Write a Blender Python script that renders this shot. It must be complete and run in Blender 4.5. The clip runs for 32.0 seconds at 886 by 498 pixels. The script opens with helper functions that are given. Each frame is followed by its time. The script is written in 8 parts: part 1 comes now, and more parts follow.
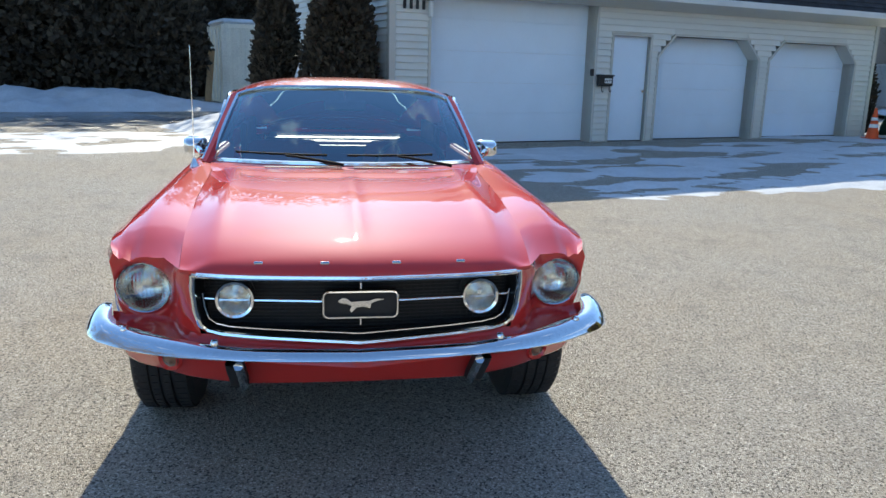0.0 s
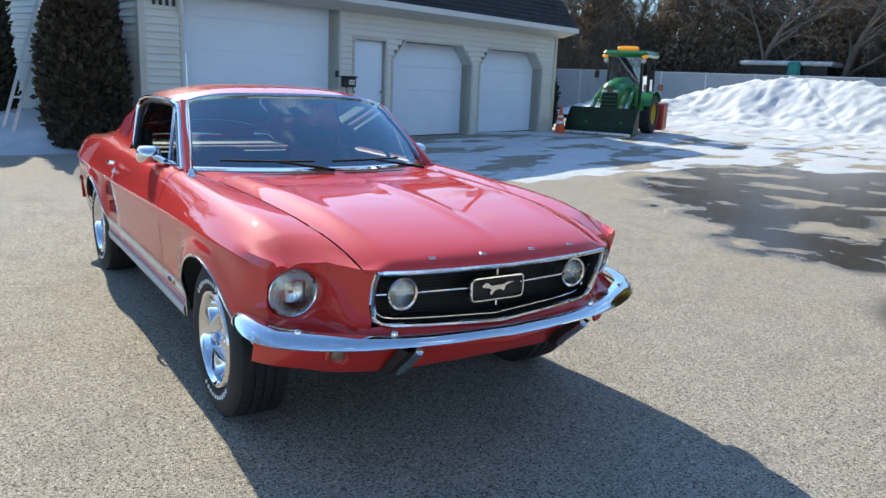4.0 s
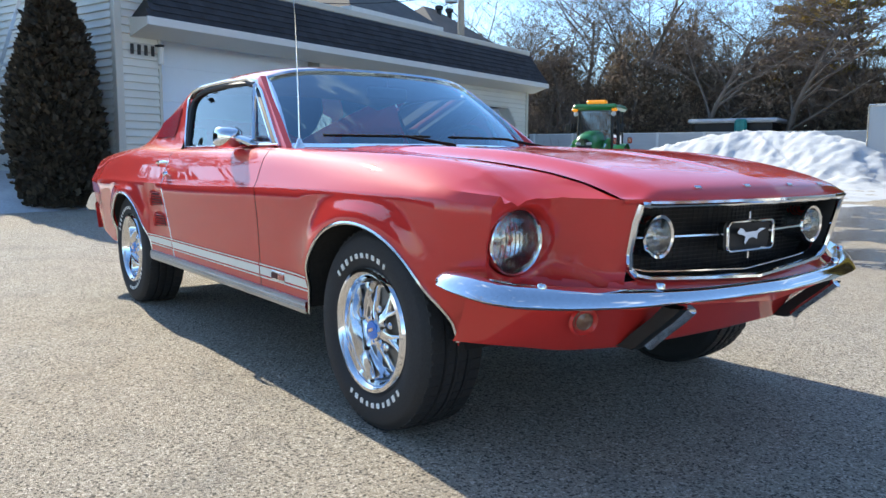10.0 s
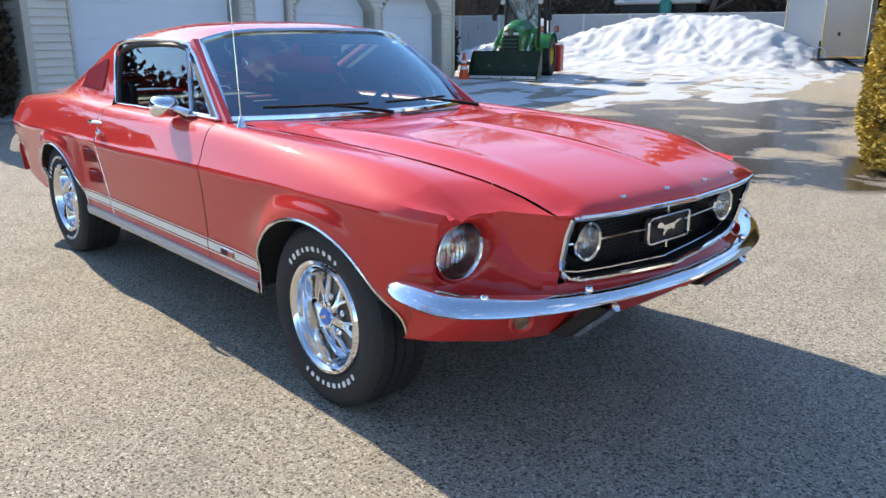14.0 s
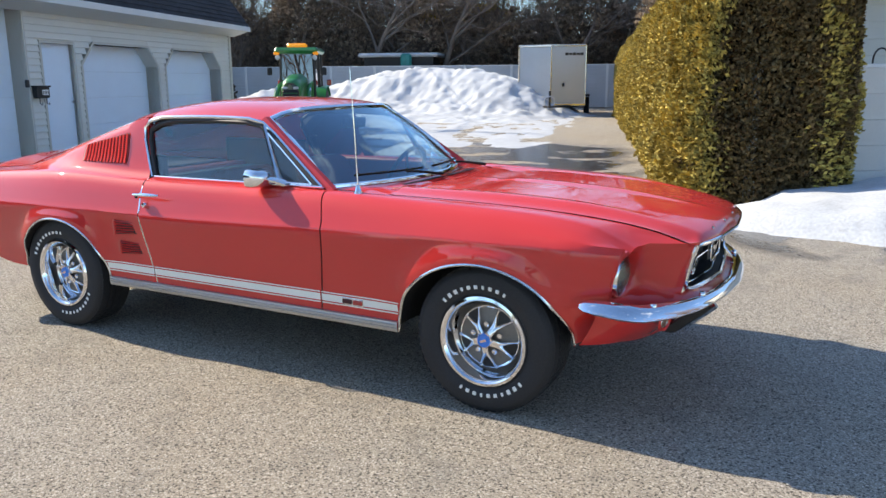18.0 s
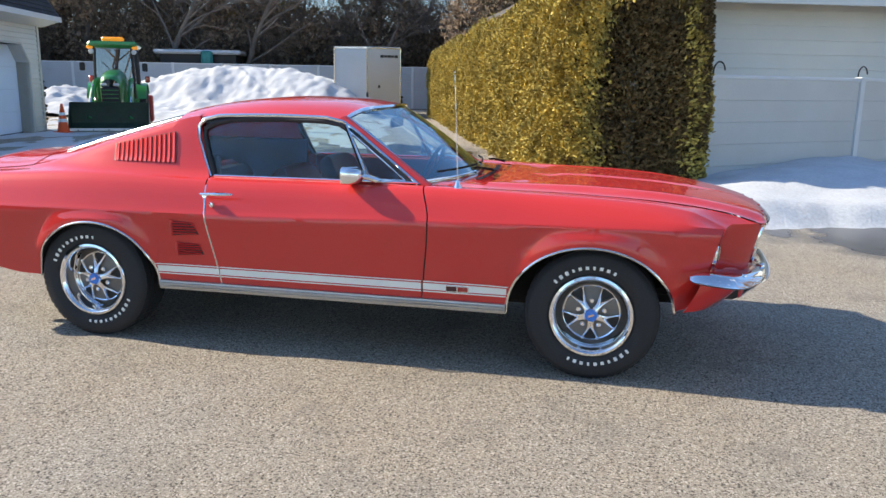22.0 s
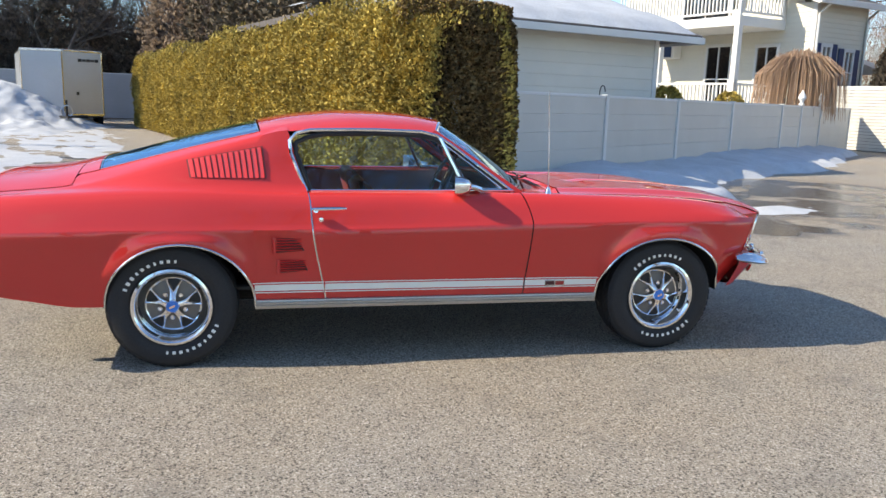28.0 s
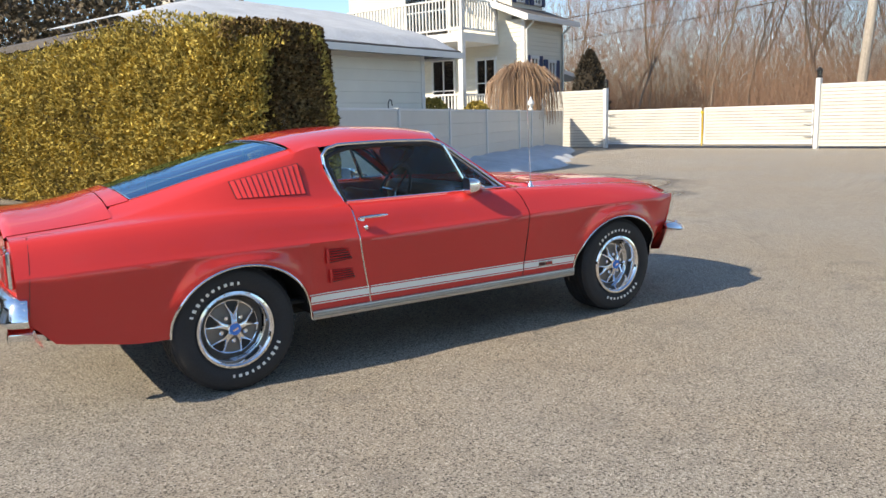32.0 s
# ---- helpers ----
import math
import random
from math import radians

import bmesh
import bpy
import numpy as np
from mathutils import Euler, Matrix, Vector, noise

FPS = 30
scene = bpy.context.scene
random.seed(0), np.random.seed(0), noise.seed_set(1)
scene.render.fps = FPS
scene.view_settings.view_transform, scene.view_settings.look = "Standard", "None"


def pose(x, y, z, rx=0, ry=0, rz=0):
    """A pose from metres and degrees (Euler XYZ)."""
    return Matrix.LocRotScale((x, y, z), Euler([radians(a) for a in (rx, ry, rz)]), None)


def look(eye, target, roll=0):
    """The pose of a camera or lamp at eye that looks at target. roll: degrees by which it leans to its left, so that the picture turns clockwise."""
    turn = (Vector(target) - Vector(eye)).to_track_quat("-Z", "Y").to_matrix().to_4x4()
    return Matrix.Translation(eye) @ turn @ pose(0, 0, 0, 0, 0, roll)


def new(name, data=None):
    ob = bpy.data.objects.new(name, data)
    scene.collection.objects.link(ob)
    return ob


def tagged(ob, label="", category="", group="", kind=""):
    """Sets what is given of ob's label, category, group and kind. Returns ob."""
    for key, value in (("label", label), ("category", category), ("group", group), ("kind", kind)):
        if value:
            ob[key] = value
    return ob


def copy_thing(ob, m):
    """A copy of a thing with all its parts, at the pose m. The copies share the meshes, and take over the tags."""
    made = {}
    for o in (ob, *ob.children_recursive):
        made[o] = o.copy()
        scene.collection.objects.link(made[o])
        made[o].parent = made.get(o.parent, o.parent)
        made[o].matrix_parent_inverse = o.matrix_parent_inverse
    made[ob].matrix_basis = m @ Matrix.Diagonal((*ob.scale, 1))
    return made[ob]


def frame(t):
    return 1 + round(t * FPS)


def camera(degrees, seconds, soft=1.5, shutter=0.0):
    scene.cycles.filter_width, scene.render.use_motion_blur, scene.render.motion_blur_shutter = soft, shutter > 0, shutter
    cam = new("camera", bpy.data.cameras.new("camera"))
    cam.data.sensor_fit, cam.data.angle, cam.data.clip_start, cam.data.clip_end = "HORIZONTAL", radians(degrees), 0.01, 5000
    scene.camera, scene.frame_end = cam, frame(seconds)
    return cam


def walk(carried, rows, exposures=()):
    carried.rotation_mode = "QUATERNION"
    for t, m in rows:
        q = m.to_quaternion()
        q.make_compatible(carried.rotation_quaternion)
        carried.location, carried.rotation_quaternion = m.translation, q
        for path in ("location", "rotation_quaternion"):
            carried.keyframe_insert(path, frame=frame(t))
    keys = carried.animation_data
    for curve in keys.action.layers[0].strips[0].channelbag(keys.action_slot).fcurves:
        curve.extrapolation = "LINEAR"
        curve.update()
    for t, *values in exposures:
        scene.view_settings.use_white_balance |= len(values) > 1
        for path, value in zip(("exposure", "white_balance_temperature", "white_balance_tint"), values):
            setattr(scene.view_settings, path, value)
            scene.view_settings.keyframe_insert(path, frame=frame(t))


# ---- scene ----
cam = camera(59.4, 32.0)
PATH = [
    (0, (4.6, -0.069, 1.409), (2.675, 0.228, 0.958), 1.5),
    (0.3, (4.574, -0.198, 1.41), (2.658, 0.135, 0.943), 0.8),
    (0.5, (4.573, -0.279, 1.416), (2.665, 0.079, 0.934), 0.4),
    (1, (4.636, -0.445, 1.419), (2.744, -0.015, 0.932), 0.3),
    (1.5, (4.669, -0.634, 1.425), (2.798, -0.108, 0.951), 0.7),
    (2, (4.623, -0.87, 1.428), (2.779, -0.239, 0.976), 1.3),
    (2.5, (4.635, -1.074, 1.428), (2.826, -0.337, 0.998), 1.6),
    (3, (4.645, -1.277, 1.434), (2.888, -0.418, 1.016), 2.0),
    (3.5, (4.554, -1.487, 1.428), (2.856, -0.519, 1.004), 2.3),
    (5.5, (4.332, -2.165, 1.431), (2.816, -0.933, 0.999), 2.1),
    (6, (4.282, -2.281, 1.429), (2.784, -1.028, 0.998), 2.0),
    (6.5, (4.19, -2.415, 1.425), (2.708, -1.142, 0.994), 1.8),
    (7, (4.02, -2.441, 1.411), (2.56, -1.144, 0.981), 1.9),
    (7.5, (3.945, -2.39, 1.396), (2.513, -1.063, 0.962), 1.8),
    (8, (3.816, -2.294, 1.371), (2.392, -0.959, 0.934), 1.9),
    (8.5, (3.601, -2.189, 1.32), (2.175, -0.856, 0.883), 1.8),
    (9, (3.506, -2.124, 1.199), (2.052, -0.818, 0.774), 1.5),
    (9.5, (3.471, -2.099, 1.031), (1.94, -0.858, 0.689), 0.9),
    (10, (3.487, -2.094, 0.887), (1.896, -0.905, 0.651), 0.4),
    (10.5, (3.503, -2.104, 0.829), (1.9, -0.917, 0.688), 0.2),
    (11, (3.508, -2.095, 0.809), (1.929, -0.872, 0.713), 0.0),
    (11.5, (3.527, -2.103, 0.807), (1.975, -0.844, 0.722), -0.2),
    (12, (3.525, -2.114, 0.803), (1.998, -0.825, 0.716), -0.5),
    (12.5, (3.513, -2.11, 0.821), (2.003, -0.809, 0.66), -1.0),
    (13, (3.543, -2.102, 0.973), (2.035, -0.832, 0.641), -1.3),
    (13.5, (3.562, -2.144, 1.207), (2.092, -0.883, 0.708), -0.6),
    (15.5, (3.327, -2.712, 1.358), (2.041, -1.271, 0.84), -0.7),
    (16, (3.275, -3.047, 1.424), (2.109, -1.508, 0.903), -0.7),
    (16.5, (3.112, -3.204, 1.423), (2.013, -1.61, 0.924), -1.0),
    (17, (2.929, -3.355, 1.425), (1.893, -1.713, 0.945), -0.8),
    (17.5, (2.84, -3.537, 1.433), (1.867, -1.85, 0.979), -0.5),
    (18, (2.722, -3.708, 1.429), (1.805, -1.982, 1.006), -0.3),
    (18.5, (2.502, -3.805, 1.427), (1.636, -2.047, 1.025), 0.1),
    (19, (2.348, -3.962, 1.435), (1.545, -2.171, 1.051), 0.5),
    (19.5, (2.228, -4.137, 1.438), (1.482, -2.319, 1.068), 0.9),
    (20, (2.103, -4.234, 1.441), (1.406, -2.396, 1.076), 1.1),
    (20.5, (1.91, -4.28, 1.442), (1.254, -2.426, 1.078), 1.4),
    (21, (1.765, -4.381, 1.445), (1.186, -2.504, 1.07), 1.4),
    (21.5, (1.607, -4.487, 1.444), (1.118, -2.591, 1.039), 1.1),
    (22, (1.409, -4.527, 1.432), (1.007, -2.613, 1.014), 0.9),
    (22.5, (1.208, -4.593, 1.439), (0.893, -2.662, 1.024), 0.7),
    (23, (1.044, -4.677, 1.435), (0.805, -2.735, 1.018), 0.8),
    (23.5, (0.848, -4.703, 1.432), (0.684, -2.753, 1.019), 0.8),
    (24, (0.646, -4.696, 1.429), (0.543, -2.742, 1.015), 0.7),
    (24.5, (0.465, -4.746, 1.432), (0.427, -2.79, 1.018), 0.7),
    (25, (0.278, -4.793, 1.428), (0.293, -2.836, 1.017), 0.9),
    (25.5, (0.053, -4.778, 1.427), (0.123, -2.818, 1.037), 1.0),
    (27.5, (-0.658, -4.831, 1.427), (-0.327, -2.893, 1.059), 1.7),
    (28, (-0.852, -4.888, 1.42), (-0.428, -2.97, 1.044), 1.8),
    (28.5, (-1.055, -4.95, 1.404), (-0.537, -3.054, 1.032), 1.9),
    (29, (-1.273, -4.923, 1.399), (-0.67, -3.051, 1.036), 2.0),
    (29.5, (-1.501, -4.883, 1.399), (-0.814, -3.036, 1.059), 2.1),
    (30, (-1.699, -4.871, 1.381), (-0.93, -3.05, 1.076), 1.3),
    (30.5, (-1.899, -4.818, 1.374), (-1.057, -3.026, 1.089), -0.1),
    (31, (-2.134, -4.722, 1.375), (-1.229, -2.962, 1.09), -1.3),
    (31.5, (-2.365, -4.68, 1.366), (-1.39, -2.96, 1.062), -1.9),
    (32, (-2.589, -4.641, 1.366), (-1.511, -2.988, 1.037), -1.5),
]
walk(cam, [(t, look(e, g, r)) for t, e, g, r in PATH], [(0, 0.82, 6850, 3), (6, 0.93, 6950, 3), (10, 1.04, 7000, 5), (13, 1.07, 7350, 7), (17, 0.98, 7400, 9), (22, 0.93, 7400, 9), (28, 0.83, 7450, 9), (32, 0.68, 7900, 9)])

# ---- light ----
SUN_EL = radians(34.3)   # the sun stands behind the car, towards -x
world = bpy.data.worlds.new("world")
scene.world = world
world.use_nodes = True
wn, wl = world.node_tree.nodes, world.node_tree.links
wn.clear()
w_out, w_bg, w_sky = wn.new("ShaderNodeOutputWorld"), wn.new("ShaderNodeBackground"), wn.new("ShaderNodeTexSky")
w_sky.sky_type, w_sky.sun_disc = "NISHITA", False
w_sky.sun_elevation, w_sky.sun_rotation = SUN_EL, radians(270)
w_sky.air_density, w_sky.dust_density, w_sky.ozone_density = 1.0, 0.3, 4.0
w_bg.inputs["Strength"].default_value = 0.15
# thin high cloud drawn over the clear sky
w_tc, w_map, w_noise, w_ramp, w_mix = (wn.new(n) for n in ("ShaderNodeTexCoord", "ShaderNodeMapping", "ShaderNodeTexNoise", "ShaderNodeValToRGB", "ShaderNodeMix"))
w_map.inputs["Scale"].default_value = (1.2, 2.4, 4.5)
w_noise.inputs["Scale"].default_value, w_noise.inputs["Detail"].default_value, w_noise.inputs["Roughness"].default_value = 2.2, 7, 0.6
w_ramp.color_ramp.elements[0].position, w_ramp.color_ramp.elements[1].position = 0.58, 0.80
w_mix.data_type = "RGBA"
wl.new(w_tc.outputs["Generated"], w_map.inputs["Vector"])
wl.new(w_map.outputs["Vector"], w_noise.inputs["Vector"])
wl.new(w_noise.outputs["Fac"], w_ramp.inputs["Fac"])
wl.new(w_ramp.outputs["Color"], w_mix.inputs[0])
w_blue = wn.new("ShaderNodeMix")      # clear cold air: a deeper blue
w_blue.data_type, w_blue.blend_type = "RGBA", "MULTIPLY"
w_blue.inputs[0].default_value, w_blue.inputs[7].default_value = 1.0, (0.86, 0.98, 1.11, 1)
wl.new(w_sky.outputs["Color"], w_blue.inputs[6])
wl.new(w_blue.outputs[2], w_mix.inputs[6])
w_mix.inputs[7].default_value = (4.8, 5.3, 6.2, 1)
wl.new(w_mix.outputs[2], w_bg.inputs["Color"])
wl.new(w_bg.outputs["Background"], w_out.inputs["Surface"])
sun = new("sun", bpy.data.lights.new("sun", "SUN"))
sun.data.energy, sun.data.angle, sun.data.color = 4.2, radians(0.53), (1.0, 0.94, 0.85)
sun.matrix_world = look((-10 * math.cos(SUN_EL), 0.10, 10 * math.sin(SUN_EL)), (0, 0, 0))

# ---- mesh helpers ----
class Shape:
    """Vertices and faces gathered for one mesh."""

    def __init__(self):
        self.v, self.f = [], []

    def add(self, verts, faces):
        n = len(self.v)
        self.v += [tuple(p) for p in verts]
        self.f += [tuple(i + n for i in q) for q in faces]
        return self

    def grid(self, rows, loop_u=False, loop_v=False):
        nu, nv = len(rows), len(rows[0])
        faces = [(i * nv + j, (i + 1) % nu * nv + j, (i + 1) % nu * nv + (j + 1) % nv, i * nv + (j + 1) % nv)
                 for i in range(nu if loop_u else nu - 1) for j in range(nv if loop_v else nv - 1)]
        return self.add([p for r in rows for p in r], faces)

    def box(self, c, s, b=0.0, m=None):
        """A box with its centre and full sizes, its edges cut by b."""
        hx, hy, hz = s[0] / 2, s[1] / 2, s[2] / 2
        b = min(b, 0.45 * min(s))
        if b <= 0:
            v = [Vector((x * hx, y * hy, z * hz)) for x in (-1, 1) for y in (-1, 1) for z in (-1, 1)]
            f = [(0, 1, 3, 2), (4, 6, 7, 5), (0, 4, 5, 1), (2, 3, 7, 6), (0, 2, 6, 4), (1, 5, 7, 3)]
        else:
            v, ix = [], {}
            for x in (-1, 1):
                for y in (-1, 1):
                    for z in (-1, 1):
                        for a in range(3):
                            p = [x * (hx - b), y * (hy - b), z * (hz - b)]
                            p[a] = (x * hx, y * hy, z * hz)[a]
                            ix[x, y, z, a] = len(v)
                            v.append(Vector(p))
            f = []
            for a in range(3):
                o = [k for k in range(3) if k != a]
                for sgn in (-1, 1):
                    ring = []
                    for p, q in ((-1, -1), (1, -1), (1, 1), (-1, 1)):
                        k = [0, 0, 0]
                        k[a], k[o[0]], k[o[1]] = sgn, p, q
                        ring.append(ix[(*k, a)])
                    f.append(tuple(ring))
                for p in (-1, 1):
                    for q in (-1, 1):
                        k0, k1 = [0, 0, 0], [0, 0, 0]
                        k0[a], k1[a] = -1, 1
                        k0[o[0]] = k1[o[0]] = p
                        k0[o[1]] = k1[o[1]] = q
                        f.append((ix[(*k0, o[0])], ix[(*k1, o[0])], ix[(*k1, o[1])], ix[(*k0, o[1])]))
            for x in (-1, 1):
                for y in (-1, 1):
                    for z in (-1, 1):
                        f.append(tuple(ix[x, y, z, a] for a in range(3)))
        m = m or Matrix.Identity(4)
        return self.add([m @ (p + Vector(c)) for p in v], f)

    def tube(self, pts, r, n=6, caps=True):
        """A round bar along points; r: one radius or one a point."""
        pts = [Vector(p) for p in pts]
        rs = r if isinstance(r, (list, tuple)) else [r] * len(pts)
        rows, up = [], None
        for i, p in enumerate(pts):
            d = (pts[min(i + 1, len(pts) - 1)] - pts[max(i - 1, 0)]).normalized()
            if up is None:
                up = d.orthogonal().normalized()
            up = (up - d * up.dot(d)).normalized()
            side = d.cross(up)
            rows.append([p + rs[i] * (math.cos(a) * up + math.sin(a) * side) for a in (2 * math.pi * k / n for k in range(n))])
        k = len(self.v)
        self.grid(rows, loop_v=True)
        if caps:
            self.f.append(tuple(k + j for j in range(n)))
            e = k + (len(pts) - 1) * n
            self.f.append(tuple(e + j for j in range(n)))
        return self

    def lathe(self, prof, m, n=24, a0=0.0, a1=2 * math.pi):
        """Turns (radius, height) pairs about the z axis of m."""
        full = abs(a1 - a0 - 2 * math.pi) < 1e-6
        k = n if full else n + 1
        rows = [[m @ Vector((r * math.cos(a), r * math.sin(a), h)) for a in (a0 + (a1 - a0) * i / n for i in range(k))] for r, h in prof]
        return self.grid(rows, loop_v=full)

    def prism(self, outline, depth, m):
        """A closed outline in m's xy plane, pushed to depth along its z."""
        n, k = len(outline), len(self.v)
        self.v += [tuple(m @ Vector((x, y, 0))) for x, y in outline] + [tuple(m @ Vector((x, y, depth))) for x, y in outline]
        self.f += [(k + i, k + (i + 1) % n, k + n + (i + 1) % n, k + n + i) for i in range(n)]
        self.f += [tuple(k + i for i in range(n))[::-1], tuple(k + n + i for i in range(n))]
        return self


def mesh_of(name, shape, material, smooth=None):
    me = bpy.data.meshes.new(name)
    me.from_pydata([tuple(p) for p in shape.v], [], shape.f)
    if material:
        me.materials.append(material)
    if smooth is not None:
        me.shade_smooth()
        if smooth < 180:
            me.set_sharp_from_angle(angle=radians(smooth))
    return me


def part(name, shape, material, parent=None, label="", smooth=35, flip=False):
    """Links a shape as one mesh object under a thing or part."""
    me = mesh_of(name, shape, material, None)
    if not flip:
        bm = bmesh.new()
        bm.from_mesh(me)
        bmesh.ops.recalc_face_normals(bm, faces=bm.faces)
        bm.to_mesh(me)
        bm.free()
    if smooth is not None:
        me.shade_smooth()
        me.set_sharp_from_angle(angle=radians(smooth))
    ob = new(name, me)
    ob.parent = parent
    if label:
        tagged(ob, label)
    return ob


def thing(name, label, category, at=None, group="", kind=""):
    ob = new(name)
    ob.empty_display_size = 0.1
    if at is not None:
        ob.matrix_basis = at
    return tagged(ob, label, category, group, kind)


def curve(*pairs):
    """A smooth curve through (x, y) pairs that never overshoots."""
    xs, ys = [p[0] for p in pairs], [p[1] for p in pairs]
    h = [b - a for a, b in zip(xs, xs[1:])]
    d = [(b - a) / k for a, b, k in zip(ys, ys[1:], h)]
    m = [d[0]] + [0 if p * q <= 0 else 2 * p * q / (p + q) for p, q in zip(d, d[1:])] + [d[-1]]

    def at(x):
        if x <= xs[0]:
            return ys[0]
        if x >= xs[-1]:
            return ys[-1]
        i = max(k for k in range(len(xs) - 1) if xs[k] <= x)
        t = (x - xs[i]) / h[i]
        return (ys[i] * (1 + 2 * t) * (1 - t) ** 2 + ys[i + 1] * t * t * (3 - 2 * t) + h[i] * (m[i] * t * (1 - t) ** 2 + m[i + 1] * t * t * (t - 1)))
    return at


def smoothstep(a, b, x):
    t = min(1, max(0, (x - a) / (b - a)))
    return t * t * (3 - 2 * t)


def fbm(x, y, z=0.0, octaves=4):
    return noise.fractal(Vector((x, y, z)), 1.0, 2.0, octaves)


# ---- materials ----
def material(name, color, rough=0.6, metal=0.0, coat=0.0, var=0.15, scale=6.0, fine=60.0, bump=0.1, tint=None, rvar=0.1, stretch=(1, 1, 1), spec=0.5, island=0.0, each=0.0, cells=False):
    """A surface with broad and fine variation of colour, gloss and relief at true size."""
    ma = bpy.data.materials.new(name)
    ma.use_nodes = True
    nt = ma.node_tree
    n, l = nt.nodes, nt.links
    p = n["Principled BSDF"]
    tc, mp = n.new("ShaderNodeTexCoord"), n.new("ShaderNodeMapping")
    mp.inputs["Scale"].default_value = stretch
    l.new(tc.outputs["Object"], mp.inputs["Vector"])
    a, b = n.new("ShaderNodeTexNoise"), n.new("ShaderNodeTexNoise")
    for t, s, d in ((a, scale, 5), (b, fine, 3)):
        t.inputs["Scale"].default_value, t.inputs["Detail"].default_value = s, d
        l.new(mp.outputs["Vector"], t.inputs["Vector"])
    mix = n.new("ShaderNodeMath")
    mix.operation = "ADD"
    l.new(a.outputs["Fac"], mix.inputs[0])
    l.new(b.outputs["Fac"], mix.inputs[1])
    ramp = n.new("ShaderNodeMapRange")
    ramp.inputs["From Min"].default_value, ramp.inputs["From Max"].default_value = 0.65, 1.35
    l.new(mix.outputs[0], ramp.inputs["Value"])
    cm = n.new("ShaderNodeMix")
    cm.data_type = "RGBA"
    c2 = tint or tuple(c * (1 - 2 * var) for c in color)
    cm.inputs[6].default_value = (*c2, 1)
    cm.inputs[7].default_value = (*(min(1, c * (1 + var)) for c in color), 1)
    l.new(ramp.outputs["Result"], cm.inputs[0])
    out = cm.outputs[2]
    for amount, node, socket in ((island, "ShaderNodeNewGeometry", "Random Per Island"), (each, "ShaderNodeObjectInfo", "Random")):
        if amount:
            g, mr, hs = n.new(node), n.new("ShaderNodeMapRange"), n.new("ShaderNodeHueSaturation")
            mr.inputs["To Min"].default_value, mr.inputs["To Max"].default_value = 1 - amount, 1 + amount
            l.new(g.outputs[socket], mr.inputs["Value"])
            l.new(mr.outputs["Result"], hs.inputs["Value"])
            l.new(out, hs.inputs["Color"])
            out = hs.outputs["Color"]
    l.new(out, p.inputs["Base Color"])
    rr = n.new("ShaderNodeMapRange")
    rr.inputs["To Min"].default_value, rr.inputs["To Max"].default_value = max(0.02, rough - rvar), min(1, rough + rvar)
    l.new(a.outputs["Fac"], rr.inputs["Value"])
    l.new(rr.outputs["Result"], p.inputs["Roughness"])
    p.inputs["Metallic"].default_value = metal
    p.inputs["Coat Weight"].default_value = coat
    p.inputs["Coat Roughness"].default_value = 0.04
    p.inputs["Specular IOR Level"].default_value = spec
    if bump:
        bp = n.new("ShaderNodeBump")
        bp.inputs["Strength"].default_value, bp.inputs["Distance"].default_value = bump, 0.01
        l.new(b.outputs["Fac"], bp.inputs["Height"])
        l.new(bp.outputs["Normal"], p.inputs["Normal"])
    return ma


def glass_material(name, color=(0.9, 0.95, 0.95), tintmix=0.12, rough=0.0, gloss=(1, 1, 1)):
    """Thin pane: mostly see-through, with a mirror-like coat by Fresnel."""
    ma = bpy.data.materials.new(name)
    ma.use_nodes = True
    n, l = ma.node_tree.nodes, ma.node_tree.links
    n.clear()
    o, t, g, m, f = (n.new(k) for k in ("ShaderNodeOutputMaterial", "ShaderNodeBsdfTransparent", "ShaderNodeBsdfGlossy", "ShaderNodeMixShader", "ShaderNodeFresnel"))
    t.inputs["Color"].default_value = (*color, 1)
    g.inputs["Roughness"].default_value = rough
    g.inputs["Color"].default_value = (*gloss, 1)
    f.inputs["IOR"].default_value = 1.6
    ad = n.new("ShaderNodeMath")
    ad.operation = "ADD"
    ad.inputs[1].default_value = tintmix
    ad.use_clamp = True
    l.new(f.outputs["Fac"], ad.inputs[0])
    l.new(ad.outputs[0], m.inputs["Fac"])
    l.new(t.outputs["BSDF"], m.inputs[1])
    l.new(g.outputs["BSDF"], m.inputs[2])
    l.new(m.outputs["Shader"], o.inputs["Surface"])
    return ma


